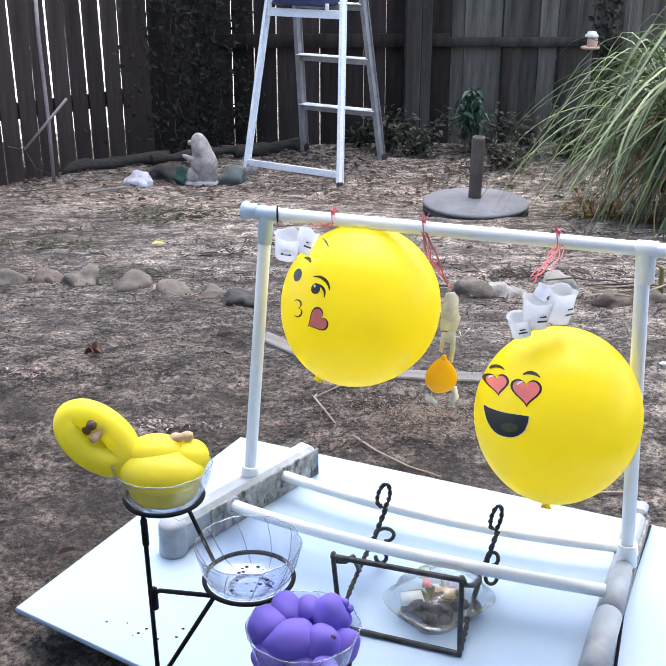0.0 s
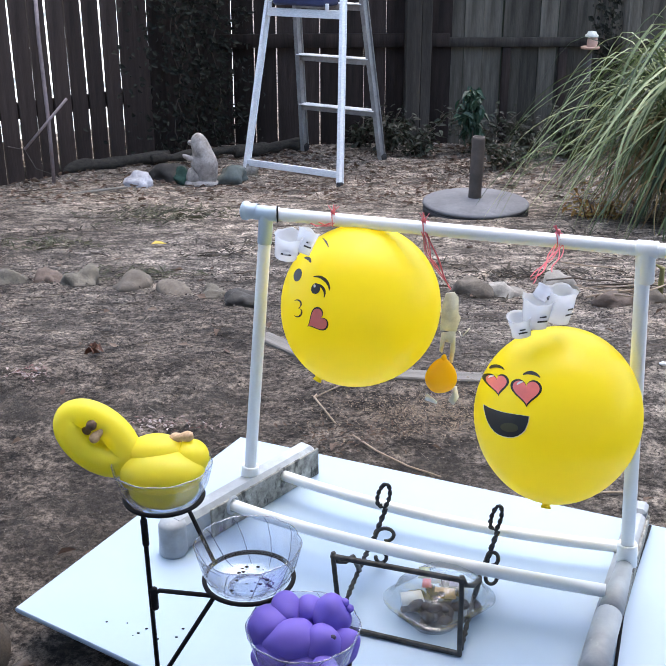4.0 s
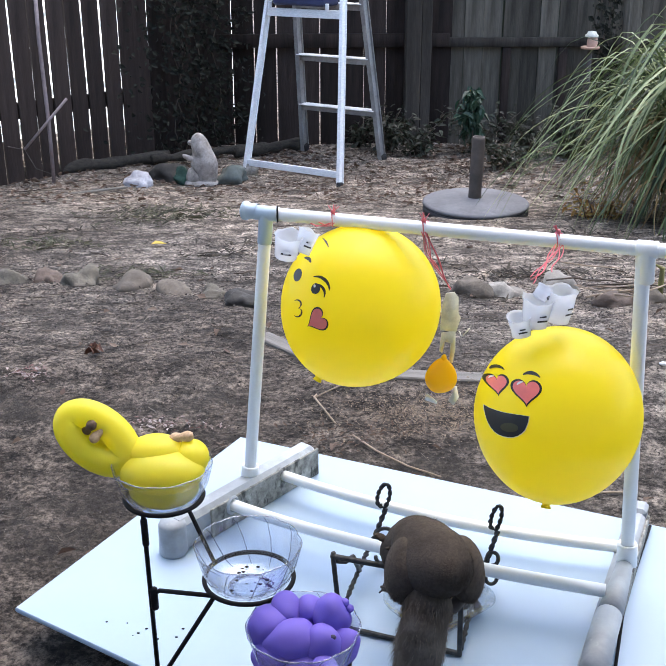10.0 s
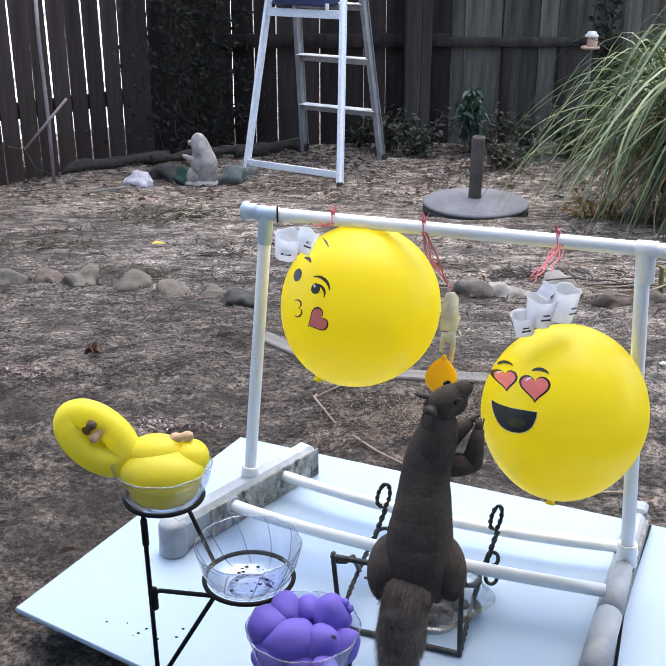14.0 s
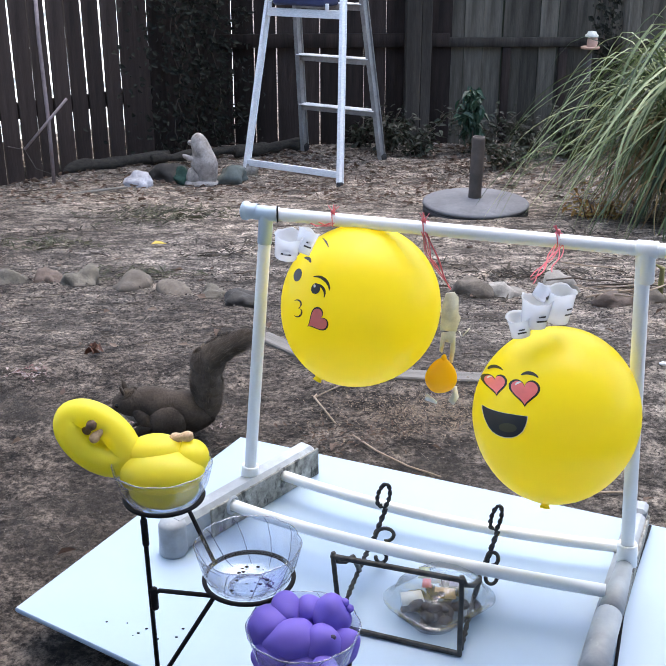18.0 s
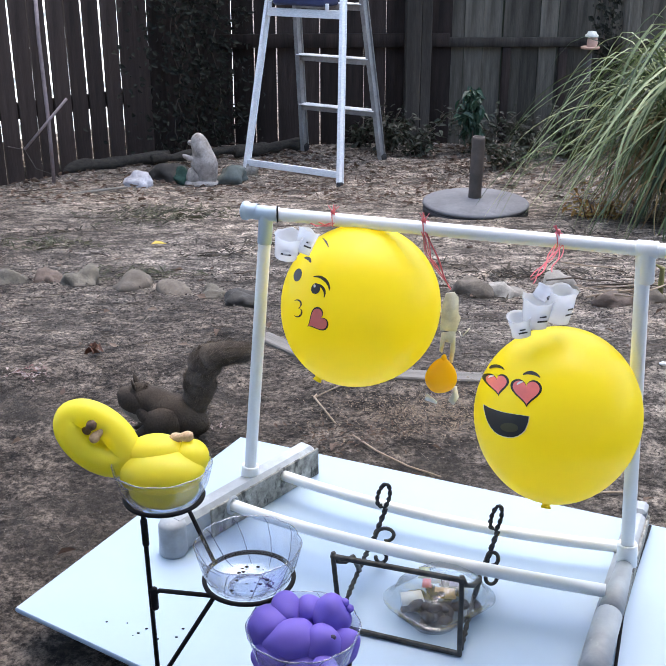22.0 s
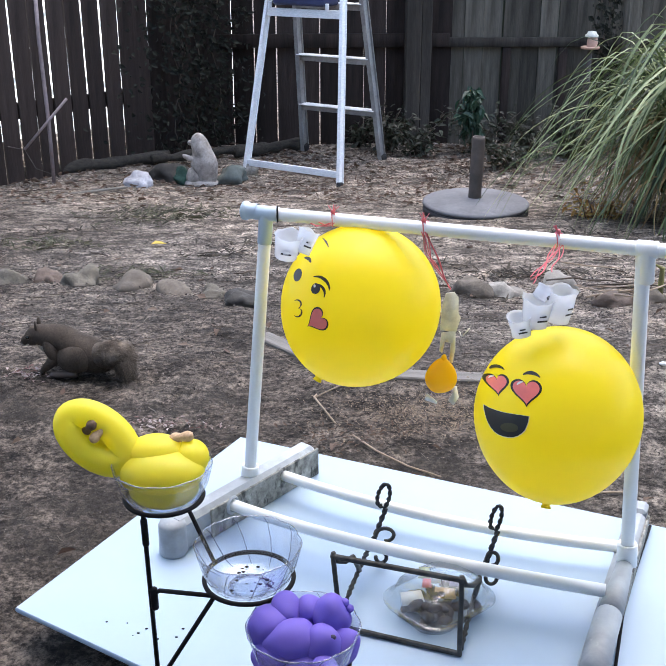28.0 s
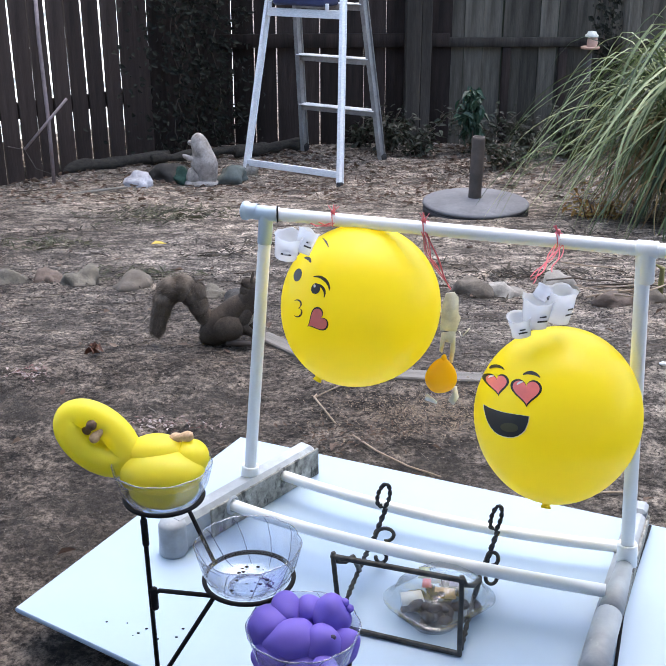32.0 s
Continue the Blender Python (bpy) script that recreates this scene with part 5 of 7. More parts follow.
def glass_bowl(c, size, label, ridges=True):
    """A pressed glass bowl with broad flutes round its wall."""
    o = [(0.0, -0.024), (0.022, -0.024), (0.036, -0.016), (0.047, -0.001), (0.0545, 0.018), (0.059, 0.036), (0.0605, 0.043), (0.0595, 0.0445), (0.0580, 0.043), (0.0565, 0.036), (0.052, 0.019), (0.0445, 0.001), (0.034, -0.0135), (0.021, -0.021), (0.0, -0.021)]
    bowl = thing("glass_bowl", label, "bowl", Matrix.Translation(c), group="bowls in the stand")
    o = [(size * a, size * (b if b > 0 else 0.55 * b)) for a, b in o]
    v, f = lathe(o, 120)

    def flute(q):
        return 1 + 0.034 * abs(math.cos(5 * math.atan2(q.y, q.x))) * min(1.0, max(0.0, (q.z / size + 0.02) / 0.03))
    v = [V(q.x * flute(q), q.y * flute(q), q.z) for q in v]
    b = part("bowl", (v, f), M_GLASS, bowl)
    b.visible_shadow = False
    ring = [V(math.cos(w), math.sin(w), 0) for w in np.linspace(0, 2 * math.pi, 121)[:-1]]
    rim = part("rim", tube([q * (0.0600 * size * (1 + 0.034 * abs(math.cos(5 * math.atan2(q.y, q.x))))) + V(0, 0, 0.0435 * size) for q in ring], 0.0007, 6, closed=True), M_RIM, bowl, "thick glass rim")
    rim.visible_shadow = False
    # dark tinted tubes on the flute edges paint in the glass's refraction lines
    for i in range(10 if ridges else 0):
        w = math.pi * (i + 0.5) / 5
        line = [V(math.cos(w + 0.10 * q) * a * 1.006, math.sin(w + 0.10 * q) * a * 1.006, b2) for q, (a, b2) in enumerate(o[2:7])]
        rib = part("rib", tube(line, [0.0003, 0.0006, 0.0006, 0.0005, 0.0003], 6), M_REFRACTION, bowl)
        rib.visible_shadow = False
    foot = part("base", lathe([(0.018 * size, -0.0155), (0.024 * size, -0.0155), (0.025 * size, -0.0138), (0.018 * size, -0.0136)], 32), M_RIM, bowl)
    foot.visible_shadow = False
    return bowl


glass_bowl(R1 + V(0, 0, 0.002), 0.93, "clear ribbed glass bowl holding a yellow twisted balloon", False)
glass_bowl(R2 + V(0, 0, 0.002), 0.985, "clear ribbed glass bowl holding dark crumbs")
glass_bowl(R3 + V(0, 0, 0.002), 1.0, "clear glass bowl holding a purple twisted balloon")
crumb_rng = random.Random(5)
crumbs = []
for i in range(26):
    a, q = crumb_rng.uniform(0, 6.28), 0.030 * math.sqrt(crumb_rng.random())
    s = crumb_rng.uniform(0.0006, 0.0021)
    crumbs.append((blob(s * 1.5, s, s * 0.7, n=6, m=4), Matrix.Translation(R2 + V(math.cos(a) * q, math.sin(a) * q, -0.0080 + q * 0.1))))
solid("crumbs", scatter(crumbs), M_IRON, "dark crumbs and seed scraps in the bowl", "crumbs", kind="stuff")
bits = []
for i in range(13):
    x, y = crumb_rng.gauss(-0.235, 0.03), crumb_rng.gauss(1.085, 0.014)
    if crumb_rng.random() < 0.35:
        x, y = crumb_rng.uniform(-0.33, 0.42), crumb_rng.uniform(1.05, 1.4)
        if y > 1.55 - 0.42 * (x + 0.13) - 0.1 or x < -0.3 + (1.25 - y) * 0.2 and y > 1.25:
            continue
    s = crumb_rng.uniform(0.0006, 0.0016)
    bits.append((blob(s * 1.6, s, s * 0.7, n=6, m=4), Matrix.Translation((x, y, TOP + s * 0.6))))
solid("crumbs", scatter(bits), M_IRON, "small dark specks on the white board", "crumbs", kind="stuff")

# yellow twisted balloon: a long looped tube standing out of the bowl and rolls lying in it
ty = thing("twisted_balloon", "yellow modelling balloon twisted into loops in the bowl", "balloon", Matrix.Translation(R1))


def long_loop(c, a, b, u2, v2, r, n=40):
    path = [Vector(c) + u2 * (math.cos(w) * a) + v2 * (math.sin(w) * b) for w in np.linspace(0, 2 * math.pi, n + 1)[:-1]]
    return tube(path, r, 18, closed=True)


e1 = (RIGHT * -0.80 + UP * 0.60).normalized()
e2 = (RIGHT * 0.60 + UP * 0.80).normalized()
LC = RIGHT * -0.078 + UP * 0.067
part("loop", long_loop(LC, 0.039, 0.0196, e1, e2, 0.0180), M_LEMON, ty)
part("inner_loop", tube([LC - BACK * 0.009 + e1 * s for s in (-0.04, -0.02, 0.0, 0.02, 0.034)], [0.011, 0.0125, 0.0125, 0.012, 0.008], 14), M_LEMON, ty)
for rx, ry, rz, dx, dy, db, spin in ((0.049, 0.038, 0.0265, -0.001, 0.029, 0.006, 0), (0.041, 0.036, 0.022, 0.0, 0.010, 0.0, 0), (0.033, 0.026, 0.019, -0.011, 0.052, 0.0, -4), (0.021, 0.024, 0.021, 0.031, 0.044, -0.004, 10), (0.018, 0.020, 0.016, -0.032, 0.024, 0.008, 0)):
    part("roll", blob(rx, ry, rz, RIGHT * dx + UP * dy + BACK * db, 24, 15, turn=pose(0, 0, 0, 0, spin, 0)), M_LEMON, ty)


def peanut(at, spin, label="tan peanut in its shell", size=1.0, mat=M_PEANUT):
    prof = [(size * r, size * z) for r, z in [(0, -0.017), (0.005, -0.0155), (0.0075, -0.011), (0.0075, -0.006), (0.0056, 0.0), (0.0072, 0.006), (0.0078, 0.011), (0.0052, 0.016), (0, 0.0175)]]
    solid("peanut", lathe(prof, 14), mat, label, "peanut", Matrix.Translation(at) @ spin, group="peanuts")


peanut(R1 + RIGHT * 0.020 + UP * 0.068 + BACK * 0.002, pose(0, 0, 0, 20, 78, 15), "tan peanut lying on the yellow balloon", 0.85)
peanut(R1 + RIGHT * -0.085 + UP * 0.080 + BACK * 0.011, pose(0, 0, 0, 30, 40, 0), "dark brown peanut stuck in the balloon loop", 0.80, M_DARK_NUT)
peanut(R1 + RIGHT * -0.073 + UP * 0.0735 + BACK * 0.013, pose(0, 0, 0, -30, 50, 0), "tan peanut stuck in the balloon loop", 0.80)

# purple balloon twisted into bubbles
tp = thing("twisted_balloon", "purple modelling balloon twisted into a cluster of bubbles", "balloon", Matrix.Translation(R3))
for dx, dy, db, rx, ry, rz, sp in ((-0.040, 0.040, 0.000, 0.027, 0.024, 0.020, 35), (-0.020, 0.056, -0.010, 0.017, 0.020, 0.018, 30), (0.004, 0.050, -0.014, 0.017, 0.020, 0.022, -25), (0.032, 0.050, -0.002, 0.020, 0.022, 0.027, 25), (-0.012, 0.030, 0.022, 0.031, 0.023, 0.020, 14), (0.022, 0.026, 0.026, 0.021, 0.021, 0.024, -30), (0.024, 0.004, 0.044, 0.015, 0.014, 0.016, 0), (0.045, 0.018, 0.012, 0.018, 0.020, 0.025, -12), (-0.032, 0.008, 0.014, 0.027, 0.024, 0.021, 5), (0.000, 0.002, 0.030, 0.020, 0.018, 0.017, 20), (0.0, 0.0, 0.0, 0.043, 0.04, 0.024, 0)):
    part("bubble", blob(rx, ry, rz, (RIGHT * dx + UP * dy + BACK * db) * 0.95, 24, 16, 0.22, 42, dx * 90 + dy * 40, turn=pose(0, 0, 0, 0, -sp, 0)), M_PURPLE, tp)
part("knot", joined(blob(0.006, 0.005, 0.006, RIGHT * 0.044 + UP * 0.062, 10, 7), blob(0.005, 0.005, 0.005, RIGHT * 0.050 + UP * 0.056, 10, 7)), M_PURPLE, tp)
part("twist", blob(0.0045, 0.004, 0.004, RIGHT * 0.031 + UP * 0.036 + BACK * 0.040, 10, 7, 0.3, 300, 1), M_DARK_KNOT, tp, "dark pinched twist")
part("twist", blob(0.004, 0.004, 0.0035, RIGHT * 0.034 + UP * 0.061 + BACK * 0.006, 10, 7, 0.3, 300, 2), M_DARK_KNOT, tp, "dark pinched twist")

# ---- iron easel and the plastic box behind it ----
es = thing("iron_easel", "worn wrought-iron easel with twisted scroll legs", "easel")
q0, q1, q2, q3 = V(0.000, 1.100, 0.602), V(0.157, 1.046, 0.604), V(0.159, 1.046, 0.494), V(0.010, 1.100, 0.494)
for a, b in ((q0, q1), (q1, q2), (q2, q3), (q3, q0)):
    d = (b - a)
    m = Matrix.Translation((a + b) / 2) @ d.to_track_quat("X", "Z").to_matrix().to_4x4()
    part("frame_bar", box(d.length + 0.006, 0.0058, 0.0062, 0.001), M_WORN_IRON, es, smooth=False, at=m)


def twisted(path, r):
    """Two strands wound about a path."""
    pts = [Vector(p) for p in path]
    dense = []
    for i in range(len(pts) - 1):
        for k in range(8):
            dense.append(pts[i].lerp(pts[i + 1], k / 8))
    dense.append(pts[-1])
    out = []
    for ph in (0, math.pi):
        pp, run = [], 0.0
        for i, p in enumerate(dense):
            if i:
                run += (p - dense[i - 1]).length
            d = (dense[min(i + 1, len(dense) - 1)] - dense[max(0, i - 1)]).normalized()
            o = d.orthogonal().normalized()
            o2 = d.cross(o)
            w = run / (r * 6.5) * 2 * math.pi + ph
            pp.append(p + (o * math.cos(w) + o2 * math.sin(w)) * r * 0.50)
        out.append(tube(pp, r * 0.64, 6))
    return joined(*out)


def scroll(c, rx, rz, turns, a0, lean=0.0):
    pts = []
    for i in range(20):
        s = i / 19
        w = a0 + turns * 2 * math.pi * s
        pts.append(Vector(c) + V(math.cos(w) * rx * (1 - 0.25 * s) + lean * math.sin(w) * rz, 0, math.sin(w) * rz * (1 - 0.25 * s)))
    return pts


for side, (foot, knee, neck, eye_c) in enumerate([((0.0060, 1.1040, 0.4970), (0.0499, 1.2450, 0.5146), (0.0605, 1.2450, 0.5416), (0.0702, 1.2450, 0.6040)), ((0.1610, 1.0500, 0.4970), (0.2039, 1.1900, 0.5125), (0.2139, 1.1900, 0.5443), (0.2198, 1.1900, 0.6023))]):
    foot, knee, neck, eye_c = V(*foot), V(*knee), V(*neck), V(*eye_c)
    part("twisted_leg", twisted([foot, foot.lerp(knee, 0.5) + V(0, 0, 0.004), knee, knee.lerp(neck, 0.5) + V(0.001, 0, 0), neck, eye_c + V(0.004, 0, -0.020)], 0.0038), M_WORN_IRON, es)
    part("scroll", twisted(scroll(eye_c, 0.0094 - 0.0018 * side, 0.0215, 0.97, -1.1, 0.15), 0.0029), M_WORN_IRON, es)
    part("curl", tube(scroll(neck + V(0.014 - 0.009 * side, -0.004, 0.001 - 0.006 * side), 0.0140 - 0.005 * side, 0.0125, -0.80, 3.3), 0.0028, 8), M_WORN_IRON, es)
    part("curl", tube(scroll(neck + V(0.009 - 0.004 * side, -0.006, -0.034), 0.0085, 0.0105, 0.70, 3.0), 0.0028, 8), M_WORN_IRON, es)
    top_c = (q0, q1)[side]
    part("hook", tube([top_c + V(0, 0.002, 0.004), top_c + V(0.006, 0.004, -0.010), top_c + V(0.016, 0.012, -0.016), top_c + V(0.026, 0.026, -0.018), foot.lerp(knee, 0.70) + V(0, -0.003, 0.004)], 0.0034, 8), M_WORN_IRON, es)

bx = thing("plastic_box", "cloudy clear plastic clamshell box with nuts and paper inside", "box", pose(0.142, 1.138, TOP, 0, 0, 38))


def tray(rings):
    """A rounded see-through box from (half length, half width, height) rings."""
    vs, fs, n = [], [], 28
    for a, b2, z in [(1.1 * u3, 1.1 * v3, w3) for u3, v3, w3 in rings]:
        for j in range(n):
            w = 2 * math.pi * j / n
            cw, sw = math.cos(w), math.sin(w)
            vs.append(V(math.copysign(abs(cw) ** 0.55, cw) * a + 0.0015 * math.sin(3 * w + z * 90), math.copysign(abs(sw) ** 0.55, sw) * b2 + 0.0015 * math.cos(5 * w + z * 60), z))
    for i in range(len(rings) - 1):
        fs += [(i * n + j, i * n + (j + 1) % n, (i + 1) * n + (j + 1) % n, (i + 1) * n + j) for j in range(n)]
    fs.append(tuple(range((len(rings) - 1) * n, len(rings) * n)))
    return vs, fs


for nm, rings in (("tray", [(0.044, 0.036, 0.001), (0.048, 0.040, 0.004), (0.053, 0.045, 0.020), (0.062, 0.054, 0.0215), (0.062, 0.054, 0.0230)][::-1]), ("lid", [(0.0615, 0.0535, 0.0240), (0.053, 0.045, 0.0265), (0.047, 0.039, 0.046), (0.040, 0.032, 0.050)])):
    sh = part(nm, tray(rings), M_PLASTIC, bx)
    sh.visible_shadow = False
M_NUTS = surface("mixed_nuts", (0.055, 0.034, 0.028), (0.014, 0.010, 0.010), 60.0, 200.0, 0.7, 0.6, 0.003, random_amount=0.5)
nut_rng = random.Random(12)
for i in range(46):
    nx, ny = nut_rng.uniform(-0.040, 0.040), nut_rng.uniform(-0.034, 0.030)
    part("nut", blob(nut_rng.uniform(0.008, 0.013), 0.007, 0.006, (nx, ny, nut_rng.uniform(0.008, 0.024)), 10, 7, 0.25, 80, i, turn=pose(0, 0, 0, 0, nut_rng.uniform(-25, 25), nut_rng.uniform(0, 180))), M_NUTS, bx)
M_SCRAP_LILAC = plain("lilac_paper", (0.24, 0.22, 0.40), 0.7)
M_SCRAP_GREEN = plain("yellow_green_paper", (0.50, 0.52, 0.24), 0.7)
for px, py, pz, spin, w, h, mat, what in ((-0.034, 0.012, 0.034, -20, 0.034, 0.020, M_PAPER, "white paper scrap"), (0.018, 0.026, 0.036, -24, 0.034, 0.018, M_PAPER, "white paper scrap"), (0.036, 0.000, 0.034, -30, 0.026, 0.014, M_SCRAP_LILAC, "lilac paper scrap"), (-0.006, 0.018, 0.038, -38, 0.013, 0.014, M_RED_INK, "small coral scrap"), (0.004, 0.034, 0.042, -38, 0.016, 0.018, M_SCRAP_GREEN, "yellow-green scrap"), (0.006, -0.006, 0.033, -40, 0.030, 0.016, M_PEANUT, "tan cardboard scrap")):
    part("paper", sheet([(-w / 2, -h / 2), (w / 2, -h / 2 * 0.8), (w / 2 * 0.85, h / 2), (-w / 2 * 0.9, h / 2 * 0.9)], 0.0006, 4.0), mat, bx, what, at=pose(px, py, pz, -62, 8, spin))


# ---- the squirrel, in rigid pieces; +x runs towards the nose, +z to the back ----
def furry(piece, count, length, seed, lean=0.75, width=0.0012, keep=None):
    """The skin with short tufts combed towards -x."""
    r = random.Random(seed)
    vs, fs = list(piece[0]), list(piece[1])
    quads = [f for f in piece[1] if len(f) == 4]
    for i in range(count):
        q = r.choice(quads)
        a, b, c, d = (piece[0][k] for k in q)
        s, t = r.random(), r.random()
        p = (a * (1 - s) + b * s) * (1 - t) + (d * (1 - s) + c * s) * t
        n = (b - a).cross(d - a)
        if n.length < 1e-9:
            continue
        n = n.normalized()
        if n.dot(p - V(0, 0, 0)) < 0:
            n = -n
        way = (n * (1 - lean) + V(-1, 0, 0) * lean + V(r.uniform(-1, 1), r.uniform(-1, 1), r.uniform(-1, 1)) * 0.22).normalized()
        side = way.cross(n)
        side = side.normalized() if side.length > 1e-6 else V(0, 1, 0)
        L = length * r.uniform(0.5, 1.25)
        k = len(vs)
        vs += [p + side * width - n * 0.0006, p - side * width - n * 0.0006, p + way * L]
        fs.append((k, k + 1, k + 2))
    return vs, fs


sq = thing("squirrel", "brown-grey squirrel with a long bushy tail", "squirrel")
BODY = [("rump", 0.031), ("rump", 0.0410), ("rump", 0.0445), ("loin", 0.0425), ("loin", 0.0388), ("torso", 0.0355), ("torso", 0.0335), ("torso", 0.0322), ("chest", 0.0312), ("chest", 0.0296), ("neck", 0.0252), ("neck", 0.0226)]
body = []
for i, (bname, r0) in enumerate(BODY):
    r0 *= 0.92
    half = 0.034 + 0.034 * math.sin(math.pi * (i + 1.2) / 13.5) if i < 10 else 0.023
    body.append(part(bname, furry(blob(half, r0 * 0.98, r0 * 1.04, n=28, m=20), 2600, 0.0028 if i < 4 else 0.0052 if i < 9 else 0.0042, 50 + i, 0.95, 0.0006), M_FUR, sq))
skull = joined(blob(0.030, 0.0210, 0.0220, (-0.005, 0, 0), 24, 16, taper=0.15), blob(0.0200, 0.0145, 0.0145, (0.015, 0, -0.001), 20, 14, taper=0.25), blob(0.0130, 0.0100, 0.0095, (0.0225, 0, -0.004), 18, 12, taper=0.1), blob(0.020, 0.0190, 0.0150, (0.002, 0, -0.007), 18, 12))
head = part("head", furry(moved(skull, Matrix.Scale(0.96, 4)), 2600, 0.0050, 5, 0.93, 0.0006), M_FUR, sq)
for s in (-1, 1):
    ear = lathe([(0.0066, 0.0), (0.0074, 0.005), (0.0070, 0.011), (0.0048, 0.0175), (0.002, 0.0210), (0, 0.0220)], 14)
    ear = moved(ear, Matrix.Diagonal((0.5, 1, 1, 1)))
    e = part("ear", furry(ear, 90, 0.0009, 6, 0.1, 0.0004), M_FUR, head, at=pose(-0.015, s * 0.0125, 0.0135, s * -12, -18, s * 25) @ Matrix.Scale(0.86, 4))
    part("inner_ear", blob(0.0012, 0.004, 0.0075, (0.0026, 0, 0.009), 10, 8), M_SKIN, e, "bare pinkish inner ear")
    part("eye", blob(0.0042, 0.0026, 0.0042, n=12, m=8), M_EYE, head, "glossy black eye", at=pose(0.0100, s * 0.0163, 0.0055))
    part("eye_ring", tube([V(math.cos(w) * 0.0047, 0, math.sin(w) * 0.0047) for w in np.linspace(0, 2 * math.pi, 17)[:-1]], 0.0005, 5, closed=True), M_TAIL_FUR, head, "paler ring round the eye", at=pose(0.0100, s * 0.0160, 0.0055))
part("nose", blob(0.0028, 0.0036, 0.0028, (0.0335, 0, -0.0028), 10, 7), M_EYE, head)
part("muzzle", furry(blob(0.0085, 0.0075, 0.0045, (0.0205, 0, -0.0105), 12, 8), 80, 0.003, 8), M_PALE_FUR, head, "pale chin")
belly = part("belly", furry(blob(0.058, 0.023, 0.024, n=20, m=12), 500, 0.007, 9), M_PALE_FUR, sq, "pale belly fur")
fore, shoulder, hind, foot = [], [], [], []
for s in (0, 1):
    arm = tube([(-0.006, 0, 0), (0.0, 0, 0), (0.014, 0, 0.001), (0.032, 0, 0.0), (0.044, 0, 0)], [0.005, 0.0128, 0.0118, 0.0088, 0.0066], 12)
    f = part("foreleg", furry(arm, 700, 0.006, 10 + s, 0.88, 0.0006), M_FUR, sq)
    part("paw", joined(blob(0.0085, 0.0058, 0.0042, (0.047, 0, -0.001), 12, 8), *[bar((0.050, y, -0.001), (0.0565, y * 1.5, -0.003), 0.0012, 6) for y in (-0.0045, -0.0015, 0.0015, 0.0045)]), M_SKIN, f, "dark paw")
    fore.append(f)
    shoulder.append(part("upper_foreleg", furry(blob(0.030, 0.0155, 0.0180, n=16, m=12, taper=0.2), 1000, 0.004, 14 + s, 0.93, 0.0006), M_FUR, sq))
    hind.append(part("thigh", furry(blob(0.040, 0.024, 0.033, n=22, m=14), 2600, 0.0038, 20 + s, 0.95, 0.0006), M_FUR, sq))
    ft = joined(tube([(-0.028, 0, 0.002), (-0.01, 0, 0.002), (0.015, 0, 0), (0.03, 0, -0.001)], [0.007, 0.0085, 0.008, 0.006], 10), *[bar((0.028, y, -0.001), (0.036, y * 1.4, -0.004), 0.0016, 6) for y in (-0.0055, -0.002, 0.002, 0.0055)])
    foot.append(part("hind_foot", ft, M_SKIN, sq, "dark hind foot"))
SEG = 9
tail = []
for i in range(SEG):
    k = i / (SEG - 1)
    r0 = 0.012 + 0.022 * math.sin(math.pi * (0.10 + 0.74 * k))
    core = blob(0.026, r0, r0 * 0.85, n=14, m=9)
    tp2 = part("tail_piece", furry(core, 3600, (0.010, 0.013, 0.016)[min(i, 2)] if i < SEG - 1 else 0.024, 30 + i, 0.86, 0.00045), M_TAIL_FUR, sq, "grizzled tail fur with pale tips")
    part("fringe", furry(([p * 0.9 for p in core[0]], core[1]), 200, 0.016 + 0.012 * min(1.0, k * 2), 60 + i, 0.80, 0.0003), M_TAIL_TIP, tp2, "long pale tail hairs")
    tail.append(tp2)


def basis(at_p, x, up):
    """A pose at a point with +x along x and +z as near up as can be."""
    x = x.normalized()
    y = Vector(up).cross(x)
    if y.length < 0.05:
        y = V(0, 1, 0) if abs(x.y) < 0.9 else V(1, 0, 0)
    y = y.normalized()
    m = Matrix((x, y, x.cross(y))).transposed().to_4x4()
    m.translation = at_p
    return m


UPS = {"z": V(0, 0, 1), "cam": V(0, -1, 0.35), "right": V(1, -0.15, 0.45), "cz": V(0, -0.55, 0.85)}
tracks = {}


def eased(ob, m):
    """The same aim, rolled to follow on from the last attitude of that piece."""
    x = m.col[0].xyz
    if ob in tracks:
        z = tracks[ob][-1][1].col[2].xyz
        z = z - x * z.dot(x)
        if z.length > 0.3:
            return basis(m.translation, x, z)
    return m


def slerped(rows):
    """The rows with more between them where a piece turns far."""
    out = [rows[0]]
    for (t0, a), (t1, b) in zip(rows, rows[1:]):
        qa, qb = a.to_quaternion(), b.to_quaternion()
        turn = math.degrees(qa.rotation_difference(qb).angle)
        turn = min(turn, 360 - turn)
        n = int(turn // 70)
        for i in range(1, n + 1):
            f = i / (n + 1)
            out.append((t0 + (t1 - t0) * f, Matrix.LocRotScale(a.translation.lerp(b.translation, f), qa.slerp(qb, f), None)))
        out.append((t1, b))
    return out


